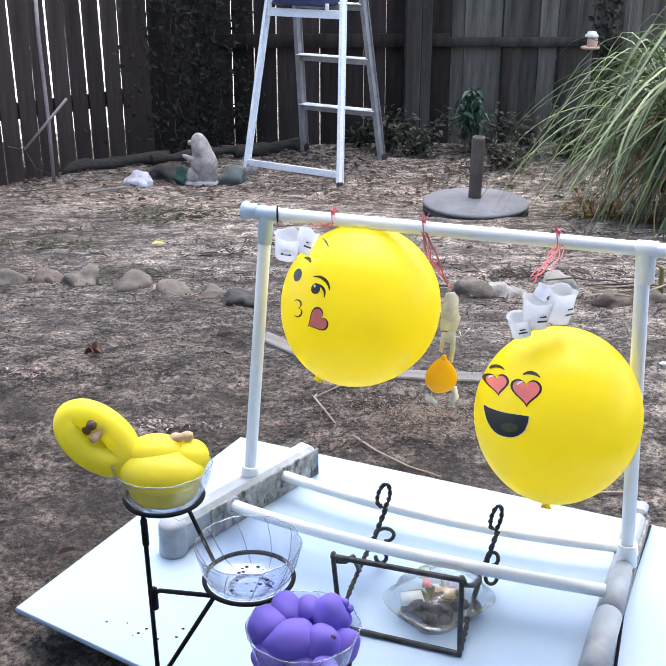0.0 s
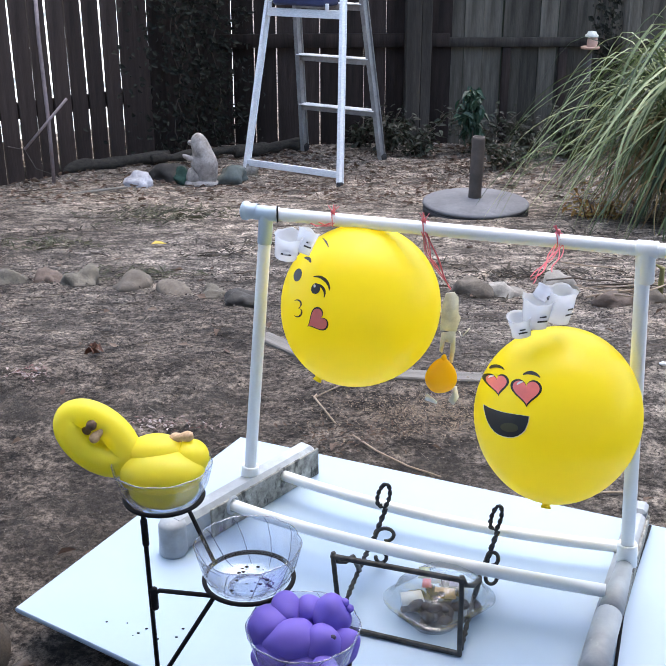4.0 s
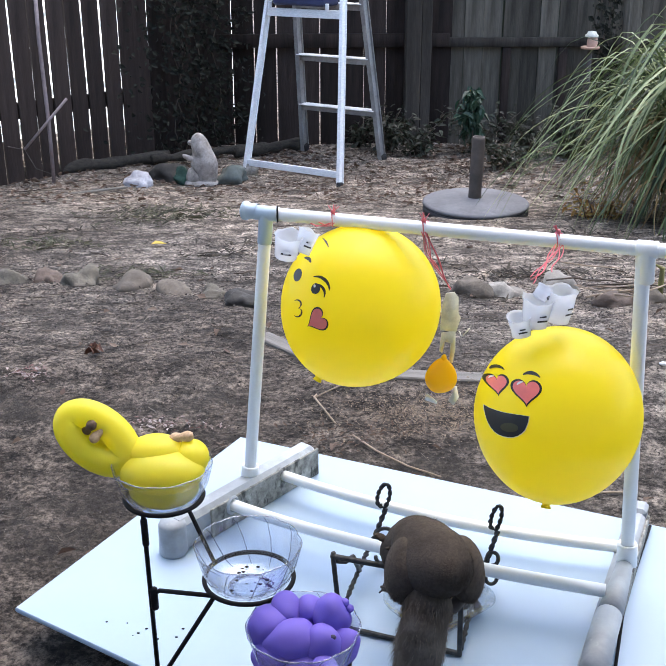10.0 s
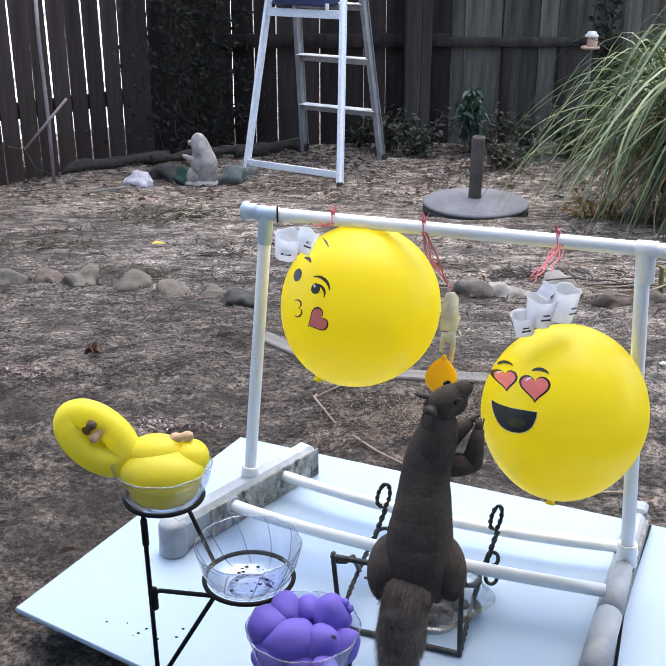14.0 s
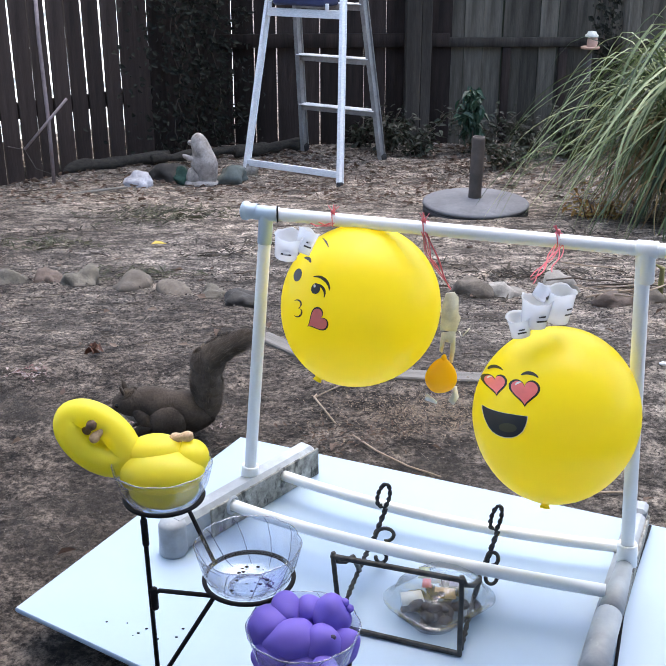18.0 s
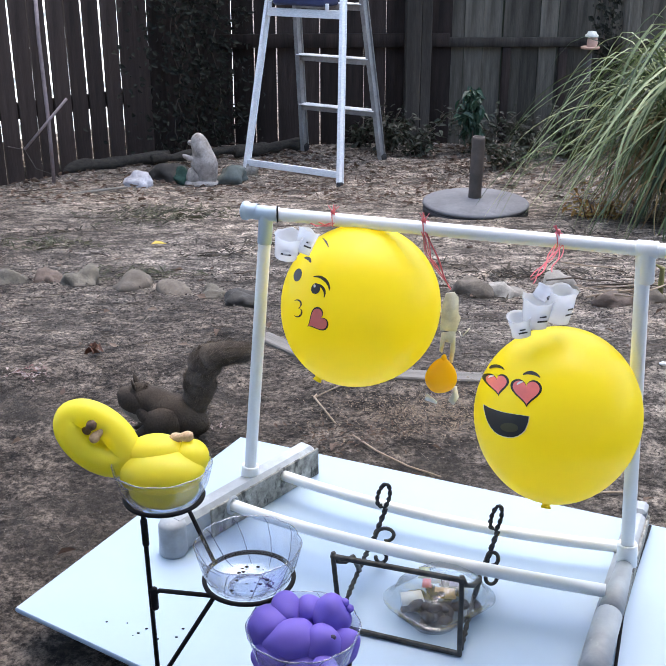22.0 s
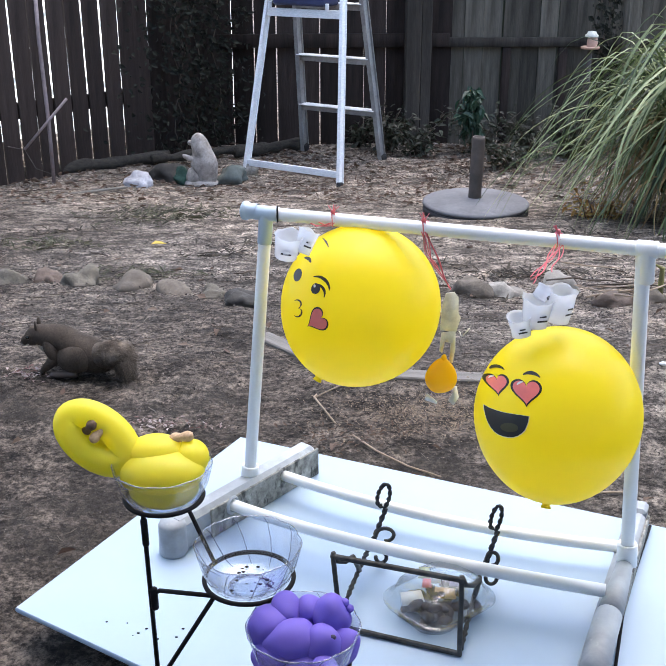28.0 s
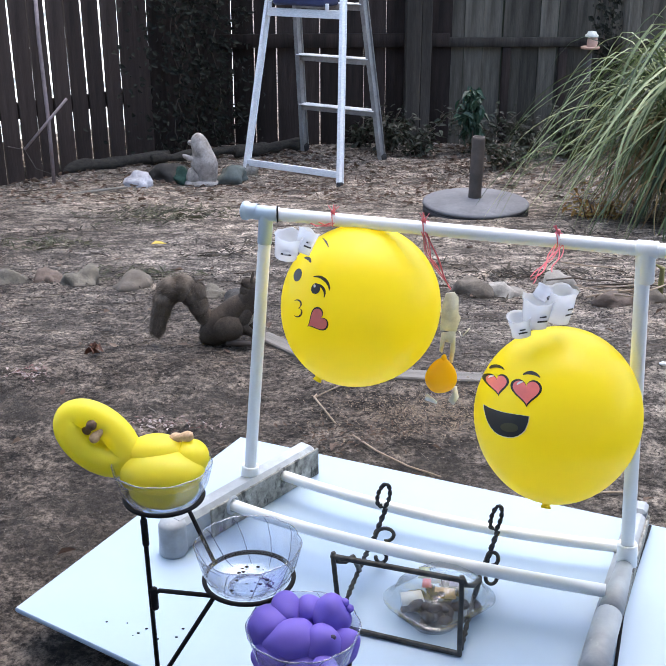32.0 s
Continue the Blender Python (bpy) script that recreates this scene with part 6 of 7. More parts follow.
def along_path(pts, n):
    """n even points on a smooth line through pts, and its direction there."""
    dense = []
    for i in range(len(pts) - 1):
        p0, p1, p2, p3 = pts[max(0, i - 1)], pts[i], pts[i + 1], pts[min(len(pts) - 1, i + 2)]
        for k in range(12):
            t = k / 12
            dense.append(0.5 * (2 * p1 + (p2 - p0) * t + (2 * p0 - 5 * p1 + 4 * p2 - p3) * t * t + (3 * p1 - p0 - 3 * p2 + p3) * t ** 3))
    dense.append(pts[-1])
    run = [0.0]
    for a, b in zip(dense, dense[1:]):
        run.append(run[-1] + (b - a).length)
    out = []
    for i in range(n):
        s = run[-1] * (i + 0.5) / n
        j = max(k for k in range(len(run)) if run[k] <= s)
        j = min(j, len(dense) - 2)
        f = (s - run[j]) / max(1e-9, run[j + 1] - run[j])
        out.append((dense[j].lerp(dense[j + 1], f), (dense[j + 1] - dense[j]).normalized()))
    return out


def step(t, p, c, h, n, tail_pts, up="z", paw=None, paw2=None):
    """One attitude of the squirrel: hips, chest, head, nose and tail in metres."""
    p, c, h, n = V(*p), V(*c), V(*h), V(*n)
    u = UPS[up]
    d = (c - p).normalized()
    d2 = (h - c).normalized()
    base = V(p.x, p.y, p.z - 0.05)
    perched = up in ("cam", "cz") and p.y > 0.96 and p.y < 1.05
    # crouching on the easel the hips are carried higher than on the ground
    tuck = max(0.0, min(1.0, (0.125 - (c - p).length) / 0.04)) if perched else 0.0
    p = p + V(0, 0, 0.014 * tuck)
    d = (c - p).normalized()
    stance = basis(p, d, u)
    side, back = stance.col[1].xyz, stance.col[2].xyz
    put = {}
    spine = along_path([p - d * (0.042 - 0.022 * tuck), p + d * 0.002, (p + c) / 2 + back * 0.004, c, (c + h) / 2, h + ((c - h).normalized() * 0.012 - (n - h).normalized() * 0.014) * min(1.0, ((h - c).length / 0.05) ** 2)], len(body))
    for ob, (q, w) in zip(body, spine):
        put[ob] = basis(q, w, back if abs(w.dot(back)) < 0.9 else -d)
    put[belly] = basis((p + c) / 2 - back * 0.017 + d * 0.012, d, u)
    put[head] = basis(h, n - h, V(0, 0, 1) + u * 0.35)
    flat = V(n.x - p.x, n.y - p.y, 0)
    flat = flat.normalized() if flat.length > 0.01 else V(0, 1, 0)
    if perched:
        flat = V(0, 1, 0)
    across = V(-flat.y, flat.x, 0)
    for s, (f, so, th, ft) in enumerate(zip(fore, shoulder, hind, foot)):
        k = -1 if s == 0 else 1
        sh = c + d * 0.002 + side * (k * 0.020) - back * 0.010
        want = (paw, paw2)[s]
        tip = V(*want) if want else (V(*paw) + side * (0.022) if paw else V(sh.x, sh.y, max(base.z + 0.006, sh.z - 0.066)) + flat * 0.022)
        w = tip - sh
        far = max(0.028, min(0.084, w.length))
        spare = min(0.030, max(0.0, w.length - 0.084))
        w = w.normalized()
        sh = sh + w * spare
        # elbow of a two-piece limb, bent down and back
        a, b = 0.034, 0.052
        e = (a * a - b * b + far * far) / (2 * far)
        pole = V(0, 0, -1) - d * 0.7 + side * (k * 0.25)
        pole = (pole - w * pole.dot(w)).normalized()
        elbow = sh + w * e + pole * math.sqrt(max(0.0, a * a - e * e))
        put[so] = basis((sh + elbow) / 2, elbow - sh, back)
        put[f] = basis(elbow, sh + w * far - elbow, back)
        hip = p + side * (k * 0.026) - back * 0.010 + d * 0.002
        if perched:
            hip = p + across * (k * 0.035) + V(0, 0.004, -0.013)
        put[th] = basis(hip, (V(0, 0.30, 0.95) - across * (k * 0.18)).normalized() if perched else (d * 0.8 - back * 0.35).normalized(), V(0, -1, 0.2) if perched else u)
        if perched:
            put[ft] = basis(V(p.x, p.y, base.z + 0.004) + flat * 0.012 + across * (k * 0.036), flat * 0.86 + across * (k * 0.5), V(0, 0, 1))
        else:
            put[ft] = basis(V(p.x, p.y, base.z + 0.008) + flat * 0.030 + across * (k * 0.036), flat, V(0, 0, 1))
    line = along_path([p + V(0, 0.018, -0.034) if perched else p - d * 0.035] + [V(*q) for q in tail_pts], SEG)
    for ob, (q, w) in zip(tail, line):
        put[ob] = basis(q, -w, back if abs(w.dot(back)) < 0.93 else d)
    tracks.setdefault(sq, []).append((t, Matrix.Translation(base)))
    inv = Matrix.Translation(-base)
    for ob, m in put.items():
        if ob in fore or ob in shoulder or ob in tail or ob in body:
            m2 = eased(ob, inv @ m)
            tracks.setdefault(ob, []).append((t, m2))
            continue
        tracks.setdefault(ob, []).append((t, inv @ m))


def attitudes():
    step(0.0, (-0.609, 1.077, 0.495), (-0.638, 1.077, 0.515), (-0.656, 1.077, 0.535), (-0.678, 1.077, 0.535), [(-0.579, 1.077, 0.508), (-0.544, 1.077, 0.561), (-0.527, 1.077, 0.605)])
    step(2.2, (-0.495, 1.094, 0.495), (-0.511, 1.094, 0.535), (-0.530, 1.094, 0.555), (-0.553, 1.094, 0.548), [(-0.469, 1.094, 0.482), (-0.452, 1.094, 0.522), (-0.458, 1.094, 0.561)])
    step(2.5, (-0.467, 1.094, 0.495), (-0.489, 1.094, 0.535), (-0.508, 1.094, 0.555), (-0.531, 1.094, 0.548), [(-0.442, 1.094, 0.468), (-0.428, 1.094, 0.500), (-0.436, 1.094, 0.530)])
    step(3.0, (-0.459, 1.094, 0.495), (-0.484, 1.094, 0.535), (-0.503, 1.094, 0.555), (-0.525, 1.094, 0.548), [(-0.436, 1.094, 0.451), (-0.418, 1.094, 0.494), (-0.428, 1.094, 0.538)])
    step(3.2, (-0.442, 1.094, 0.495), (-0.473, 1.094, 0.535), (-0.492, 1.094, 0.555), (-0.515, 1.094, 0.548), [(-0.417, 1.094, 0.451), (-0.402, 1.094, 0.498), (-0.414, 1.094, 0.550)])
    step(3.5, (-0.439, 1.094, 0.495), (-0.462, 1.094, 0.535), (-0.475, 1.094, 0.555), (-0.497, 1.094, 0.558), [(-0.417, 1.094, 0.451), (-0.403, 1.094, 0.502), (-0.416, 1.094, 0.558)])
    step(3.8, (-0.467, 1.077, 0.495), (-0.486, 1.107, 0.512), (-0.491, 1.122, 0.528), (-0.489, 1.122, 0.545), [(-0.443, 1.077, 0.465), (-0.424, 1.077, 0.535), (-0.427, 1.077, 0.592)])
    step(4.0, (-0.458, 1.038, 0.500), (-0.457, 1.058, 0.523), (-0.455, 1.068, 0.541), (-0.442, 1.068, 0.557), [(-0.471, 1.038, 0.447), (-0.464, 1.038, 0.420), (-0.462, 1.038, 0.393)])
    step(4.3, (-0.408, 0.928, 0.530), (-0.392, 0.928, 0.577), (-0.379, 0.928, 0.612), (-0.362, 0.928, 0.629), [(-0.437, 0.928, 0.493), (-0.461, 0.928, 0.462), (-0.481, 0.928, 0.430)])
    step(5.4, (-0.365, 0.930, 0.539), (-0.324, 0.945, 0.530), (-0.299, 0.955, 0.530), (-0.275, 0.955, 0.528), [(-0.424, 0.930, 0.514), (-0.478, 0.930, 0.489), (-0.537, 0.930, 0.464)])
    step(5.6, (-0.342, 0.935, 0.555), (-0.295, 0.950, 0.555), (-0.268, 0.960, 0.567), (-0.247, 0.966, 0.560), [(-0.401, 0.935, 0.530), (-0.455, 0.935, 0.505), (-0.514, 0.935, 0.480)])
    step(5.7, (-0.334, 0.940, 0.559), (-0.292, 0.955, 0.574), (-0.263, 0.965, 0.592), (-0.251, 0.983, 0.580), [(-0.393, 0.940, 0.534), (-0.447, 0.940, 0.509), (-0.506, 0.940, 0.484)])
    step(5.8, (-0.313, 0.945, 0.567), (-0.271, 0.960, 0.608), (-0.248, 0.970, 0.639), (-0.234, 0.988, 0.634), [(-0.372, 0.945, 0.542), (-0.426, 0.945, 0.517), (-0.485, 0.945, 0.492)], paw=(-0.220, 0.985, 0.567), paw2=(-0.252, 0.970, 0.562))
    step(5.9, (-0.306, 0.950, 0.567), (-0.263, 0.965, 0.623), (-0.243, 0.975, 0.652), (-0.228, 0.993, 0.648), [(-0.365, 0.950, 0.542), (-0.419, 0.950, 0.517), (-0.478, 0.950, 0.492)], paw=(-0.222, 0.985, 0.564), paw2=(-0.241, 0.970, 0.568))
    step(6.0, (-0.304, 0.950, 0.567), (-0.263, 0.965, 0.623), (-0.243, 0.975, 0.652), (-0.228, 0.993, 0.648), [(-0.363, 0.950, 0.542), (-0.417, 0.950, 0.517), (-0.476, 0.950, 0.492)], paw=(-0.222, 0.985, 0.564), paw2=(-0.241, 0.970, 0.568))
    step(6.1, (-0.295, 0.950, 0.578), (-0.244, 0.965, 0.627), (-0.222, 0.975, 0.635), (-0.199, 0.979, 0.618), [(-0.354, 0.950, 0.553), (-0.408, 0.950, 0.528), (-0.467, 0.950, 0.503)], paw=(-0.219, 0.985, 0.569), paw2=(-0.227, 0.970, 0.570))
    step(6.2, (-0.294, 0.950, 0.581), (-0.243, 0.965, 0.623), (-0.218, 0.975, 0.625), (-0.192, 0.975, 0.617), [(-0.353, 0.950, 0.556), (-0.407, 0.950, 0.531), (-0.466, 0.950, 0.506)], paw=(-0.214, 0.985, 0.572), paw2=(-0.222, 0.970, 0.595))
    step(6.3, (-0.297, 0.950, 0.581), (-0.254, 0.965, 0.620), (-0.227, 0.975, 0.633), (-0.200, 0.971, 0.628), [(-0.356, 0.950, 0.556), (-0.410, 0.950, 0.531), (-0.469, 0.950, 0.506)], paw=(-0.205, 0.985, 0.574), paw2=(-0.232, 0.970, 0.579))
    step(6.4, (-0.303, 0.950, 0.578), (-0.270, 0.965, 0.615), (-0.242, 0.975, 0.633), (-0.213, 0.969, 0.633), [(-0.362, 0.950, 0.553), (-0.416, 0.950, 0.528), (-0.475, 0.950, 0.503)], paw=(-0.219, 0.985, 0.555), paw2=(-0.199, 0.970, 0.584))
    step(6.5, (-0.304, 0.950, 0.583), (-0.275, 0.965, 0.607), (-0.246, 0.975, 0.604), (-0.229, 0.969, 0.578), [(-0.363, 0.950, 0.558), (-0.417, 0.950, 0.533), (-0.476, 0.950, 0.508)], paw=(-0.230, 0.985, 0.542), paw2=(-0.203, 0.970, 0.580))
    step(6.6, (-0.310, 0.950, 0.581), (-0.275, 0.965, 0.596), (-0.247, 0.975, 0.563), (-0.232, 0.971, 0.538), [(-0.369, 0.950, 0.556), (-0.423, 0.950, 0.531), (-0.482, 0.950, 0.506)])
    step(6.8, (-0.308, 0.940, 0.578), (-0.258, 0.955, 0.579), (-0.232, 0.965, 0.554), (-0.217, 0.961, 0.534), [(-0.361, 0.940, 0.578), (-0.408, 0.940, 0.582), (-0.458, 0.940, 0.586)])
    step(6.9, (-0.302, 0.935, 0.576), (-0.247, 0.950, 0.573), (-0.211, 0.960, 0.562), (-0.191, 0.956, 0.550), [(-0.355, 0.935, 0.576), (-0.402, 0.935, 0.580), (-0.452, 0.935, 0.584)])
    step(7.1, (-0.313, 0.925, 0.553), (-0.244, 0.940, 0.549), (-0.206, 0.950, 0.533), (-0.183, 0.950, 0.528), [(-0.366, 0.925, 0.553), (-0.413, 0.925, 0.557), (-0.463, 0.925, 0.561)])
    step(7.2, (-0.181, 0.905, 0.550), (-0.116, 0.875, 0.564), (-0.083, 0.860, 0.572), (-0.061, 0.860, 0.566), [(-0.231, 0.905, 0.579), (-0.284, 0.905, 0.608), (-0.332, 0.905, 0.596)])
    step(7.5, (-0.065, 0.853, 0.550), (-0.011, 0.843, 0.554), (0.016, 0.838, 0.564), (0.034, 0.838, 0.569), [(-0.118, 0.853, 0.567), (-0.171, 0.853, 0.595), (-0.222, 0.853, 0.617)])
    step(7.8, (0.034, 0.841, 0.550), (0.057, 0.871, 0.568), (0.076, 0.886, 0.584), (0.085, 0.886, 0.601), [(-0.002, 0.841, 0.527), (-0.047, 0.841, 0.515), (-0.101, 0.841, 0.515)])
    step(8.0, (0.070, 0.839, 0.540), (0.080, 0.899, 0.549), (0.090, 0.949, 0.575), (0.097, 0.999, 0.563), [(0.052, 0.839, 0.523), (0.025, 0.839, 0.494), (-0.002, 0.839, 0.476)], "cam")
    step(8.2, (0.068, 0.845, 0.540), (0.076, 0.905, 0.553), (0.085, 0.955, 0.584), (0.092, 1.005, 0.570), [(0.053, 0.845, 0.517), (0.030, 0.845, 0.488), (0.007, 0.845, 0.470)], "cam")
    step(8.4, (0.063, 0.843, 0.545), (0.076, 0.903, 0.581), (0.086, 0.943, 0.626), (0.092, 0.993, 0.609), [(0.052, 0.843, 0.525), (0.030, 0.843, 0.490), (0.007, 0.843, 0.472)], "cam")
    step(8.6, (0.069, 0.847, 0.550), (0.081, 0.902, 0.607), (0.094, 0.937, 0.662), (0.101, 0.987, 0.643), [(0.057, 0.847, 0.533), (0.039, 0.847, 0.497), (0.021, 0.847, 0.474)], "cam")
    step(8.8, (0.072, 0.848, 0.555), (0.081, 0.898, 0.636), (0.092, 0.928, 0.696), (0.097, 0.968, 0.682), [(0.061, 0.848, 0.566), (0.048, 0.848, 0.508), (0.030, 0.848, 0.479)], "cam", paw=(0.051, 0.898, 0.724), paw2=(0.102, 0.908, 0.683))
    step(9.0, (0.073, 0.856, 0.550), (0.084, 0.906, 0.660), (0.090, 0.936, 0.717), (0.095, 0.986, 0.693), [(0.066, 0.856, 0.570), (0.058, 0.856, 0.512), (0.045, 0.856, 0.470)], "cam", paw=(0.058, 0.926, 0.713), paw2=(0.130, 0.916, 0.666))
    step(9.2, (0.073, 0.856, 0.550), (0.084, 0.906, 0.660), (0.090, 0.936, 0.719), (0.096, 0.986, 0.694), [(0.066, 0.856, 0.570), (0.058, 0.856, 0.512), (0.045, 0.856, 0.470)], "cam", paw=(0.058, 0.926, 0.714), paw2=(0.130, 0.916, 0.668))
    step(9.5, (0.097, 0.963, 0.620), (0.112, 1.013, 0.669), (0.111, 1.063, 0.663), (0.107, 1.093, 0.632), [(0.084, 0.963, 0.573), (0.070, 0.963, 0.530), (0.059, 0.963, 0.480)], "cz", paw=(0.071, 1.023, 0.654), paw2=(0.139, 1.023, 0.642))
    step(9.8, (0.117, 1.013, 0.640), (0.105, 1.073, 0.642), (0.086, 1.093, 0.613), (0.076, 1.093, 0.584), [(0.109, 0.983, 0.611), (0.108, 0.983, 0.557), (0.103, 0.983, 0.494)], "cz")
    step(10.2, (0.120, 1.013, 0.640), (0.099, 1.063, 0.645), (0.077, 1.083, 0.620), (0.070, 1.083, 0.588), [(0.107, 0.983, 0.605), (0.093, 0.983, 0.551), (0.074, 0.983, 0.494)], "cz", paw=(0.077, 1.063, 0.571))
    step(10.6, (0.115, 1.008, 0.640), (0.091, 1.058, 0.639), (0.072, 1.078, 0.610), (0.070, 1.078, 0.579), [(0.101, 0.978, 0.609), (0.100, 0.978, 0.555), (0.099, 0.978, 0.499)], "cz", paw=(0.063, 1.058, 0.562))
    step(11.0, (0.116, 1.017, 0.640), (0.095, 1.067, 0.641), (0.078, 1.090, 0.638), (0.064, 1.104, 0.620), [(0.107, 0.987, 0.608), (0.101, 0.987, 0.554), (0.095, 0.987, 0.491)], "cz", paw=(0.064, 1.057, 0.578))
    step(11.2, (0.119, 1.026, 0.640), (0.089, 1.066, 0.646), (0.053, 1.076, 0.659), (0.028, 1.066, 0.661), [(0.113, 0.996, 0.601), (0.102, 0.996, 0.546), (0.094, 0.996, 0.483)], paw=(0.064, 1.056, 0.576))
    step(11.4, (0.125, 1.030, 0.640), (0.075, 1.060, 0.653), (0.030, 1.060, 0.656), (0.008, 1.050, 0.638), [(0.126, 1.000, 0.604), (0.112, 1.000, 0.549), (0.091, 1.000, 0.480)], paw=(0.013, 1.050, 0.629), paw2=(0.034, 1.060, 0.616))
    step(11.6, (0.122, 1.030, 0.640), (0.080, 1.060, 0.671), (0.057, 1.070, 0.712), (0.057, 1.110, 0.701), [(0.116, 1.000, 0.604), (0.105, 1.000, 0.549), (0.107, 1.000, 0.480)], "cam", paw=(0.026, 1.050, 0.634))
    step(11.8, (0.120, 1.034, 0.640), (0.081, 1.064, 0.680), (0.066, 1.074, 0.721), (0.068, 1.114, 0.709), [(0.121, 1.004, 0.607), (0.113, 1.004, 0.552), (0.113, 1.004, 0.476)], "cam", paw=(0.033, 1.054, 0.633))
    step(12.0, (0.120, 1.034, 0.640), (0.081, 1.064, 0.682), (0.066, 1.074, 0.723), (0.068, 1.114, 0.709), [(0.122, 1.004, 0.607), (0.114, 1.004, 0.552), (0.114, 1.004, 0.476)], "cam", paw=(0.033, 1.054, 0.633))
    step(12.3, (0.119, 1.034, 0.640), (0.077, 1.064, 0.698), (0.078, 1.074, 0.748), (0.092, 1.084, 0.769), [(0.123, 1.004, 0.607), (0.119, 1.004, 0.552), (0.119, 1.004, 0.476)], "cam", paw=(0.040, 1.054, 0.654))
    step(12.6, (0.117, 1.034, 0.640), (0.074, 1.064, 0.713), (0.080, 1.074, 0.766), (0.089, 1.084, 0.789), [(0.118, 1.004, 0.607), (0.123, 1.004, 0.552), (0.123, 1.004, 0.476)], "cam", paw=(0.044, 1.054, 0.657))
    step(12.8, (0.112, 1.036, 0.640), (0.074, 1.066, 0.712), (0.070, 1.076, 0.766), (0.066, 1.086, 0.790), [(0.113, 1.006, 0.606), (0.120, 1.006, 0.551), (0.123, 1.006, 0.475)], "cam", paw=(0.042, 1.056, 0.650))
    step(13.0, (0.107, 1.036, 0.640), (0.082, 1.066, 0.706), (0.104, 1.076, 0.766), (0.141, 1.076, 0.788), [(0.108, 1.006, 0.606), (0.118, 1.006, 0.551), (0.118, 1.006, 0.475)], "cam", paw=(0.061, 1.076, 0.637))
    step(13.2, (0.104, 1.041, 0.640), (0.090, 1.071, 0.706), (0.106, 1.081, 0.757), (0.129, 1.081, 0.776), [(0.101, 1.011, 0.602), (0.090, 1.011, 0.547), (0.087, 1.011, 0.470)], "cam")
    step(13.4, (0.110, 1.045, 0.645), (0.095, 1.075, 0.738), (0.115, 1.085, 0.804), (0.139, 1.085, 0.826), [(0.094, 1.015, 0.605), (0.083, 1.015, 0.550), (0.079, 1.015, 0.480)], "cam", paw=(0.154, 1.095, 0.771), paw2=(0.162, 1.105, 0.786))
    step(13.5, (0.098, 1.027, 0.645), (0.114, 1.057, 0.760), (0.133, 1.067, 0.835), (0.157, 1.067, 0.856), [(0.082, 0.997, 0.618), (0.079, 0.997, 0.564), (0.075, 0.997, 0.495)], "cam", paw=(0.180, 1.077, 0.838), paw2=(0.178, 1.087, 0.820))
    step(13.6, (0.101, 1.025, 0.645), (0.108, 1.055, 0.755), (0.131, 1.065, 0.829), (0.155, 1.065, 0.852), [(0.087, 0.995, 0.620), (0.080, 0.995, 0.566), (0.076, 0.995, 0.497)], "cam", paw=(0.182, 1.075, 0.835), paw2=(0.178, 1.085, 0.815))
    step(13.8, (0.096, 1.025, 0.645), (0.118, 1.055, 0.761), (0.139, 1.065, 0.843), (0.157, 1.065, 0.862), [(0.083, 0.995, 0.620), (0.081, 0.995, 0.566), (0.076, 0.995, 0.497)], "cam", paw=(0.184, 1.075, 0.784), paw2=(0.177, 1.085, 0.790))
    step(14.0, (0.100, 1.025, 0.645), (0.110, 1.055, 0.755), (0.133, 1.065, 0.837), (0.153, 1.065, 0.857), [(0.086, 0.995, 0.620), (0.081, 0.995, 0.566), (0.076, 0.995, 0.497)], "cam", paw=(0.173, 1.075, 0.803), paw2=(0.168, 1.085, 0.807))
    step(14.1, (0.105, 1.021, 0.640), (0.107, 1.051, 0.723), (0.115, 1.071, 0.792), (0.117, 1.081, 0.812), [(0.099, 0.991, 0.617), (0.088, 0.991, 0.569), (0.085, 0.991, 0.507)], "cam", paw=(0.146, 1.071, 0.763))
    step(14.2, (0.100, 1.008, 0.640), (0.096, 1.048, 0.702), (0.105, 1.068, 0.751), (0.110, 1.088, 0.763), [(0.098, 0.978, 0.620), (0.097, 0.978, 0.579), (0.096, 0.978, 0.524)], "cam")
    step(14.3, (0.094, 1.008, 0.640), (0.102, 1.048, 0.682), (0.112, 1.068, 0.725), (0.119, 1.088, 0.734), [(0.093, 0.978, 0.620), (0.097, 0.978, 0.579), (0.096, 0.978, 0.530)], "cam")
    step(14.4, (0.105, 1.045, 0.660), (0.123, 1.095, 0.703), (0.142, 1.115, 0.734), (0.155, 1.135, 0.741), [(0.089, 1.015, 0.623), (0.082, 1.015, 0.575), (0.081, 1.015, 0.531)], "cz", paw=(0.170, 1.125, 0.680))
    step(14.5, (0.111, 1.044, 0.690), (0.134, 1.104, 0.710), (0.159, 1.134, 0.720), (0.174, 1.154, 0.722), [(0.101, 1.024, 0.647), (0.100, 1.024, 0.599), (0.099, 1.024, 0.543)], "cz", paw=(0.169, 1.124, 0.592))
    step(14.9, (0.164, 1.559, 0.550), (0.192, 1.629, 0.565), (0.211, 1.669, 0.571), (0.226, 1.699, 0.561), [(0.145, 1.499, 0.525), (0.140, 1.499, 0.469), (0.134, 1.499, 0.419)], "cz")
    step(15.1, (0.139, 1.713, 0.520), (0.126, 1.763, 0.541), (0.107, 1.788, 0.547), (0.090, 1.788, 0.547), [(0.164, 1.713, 0.481), (0.181, 1.713, 0.445), (0.198, 1.713, 0.427)])
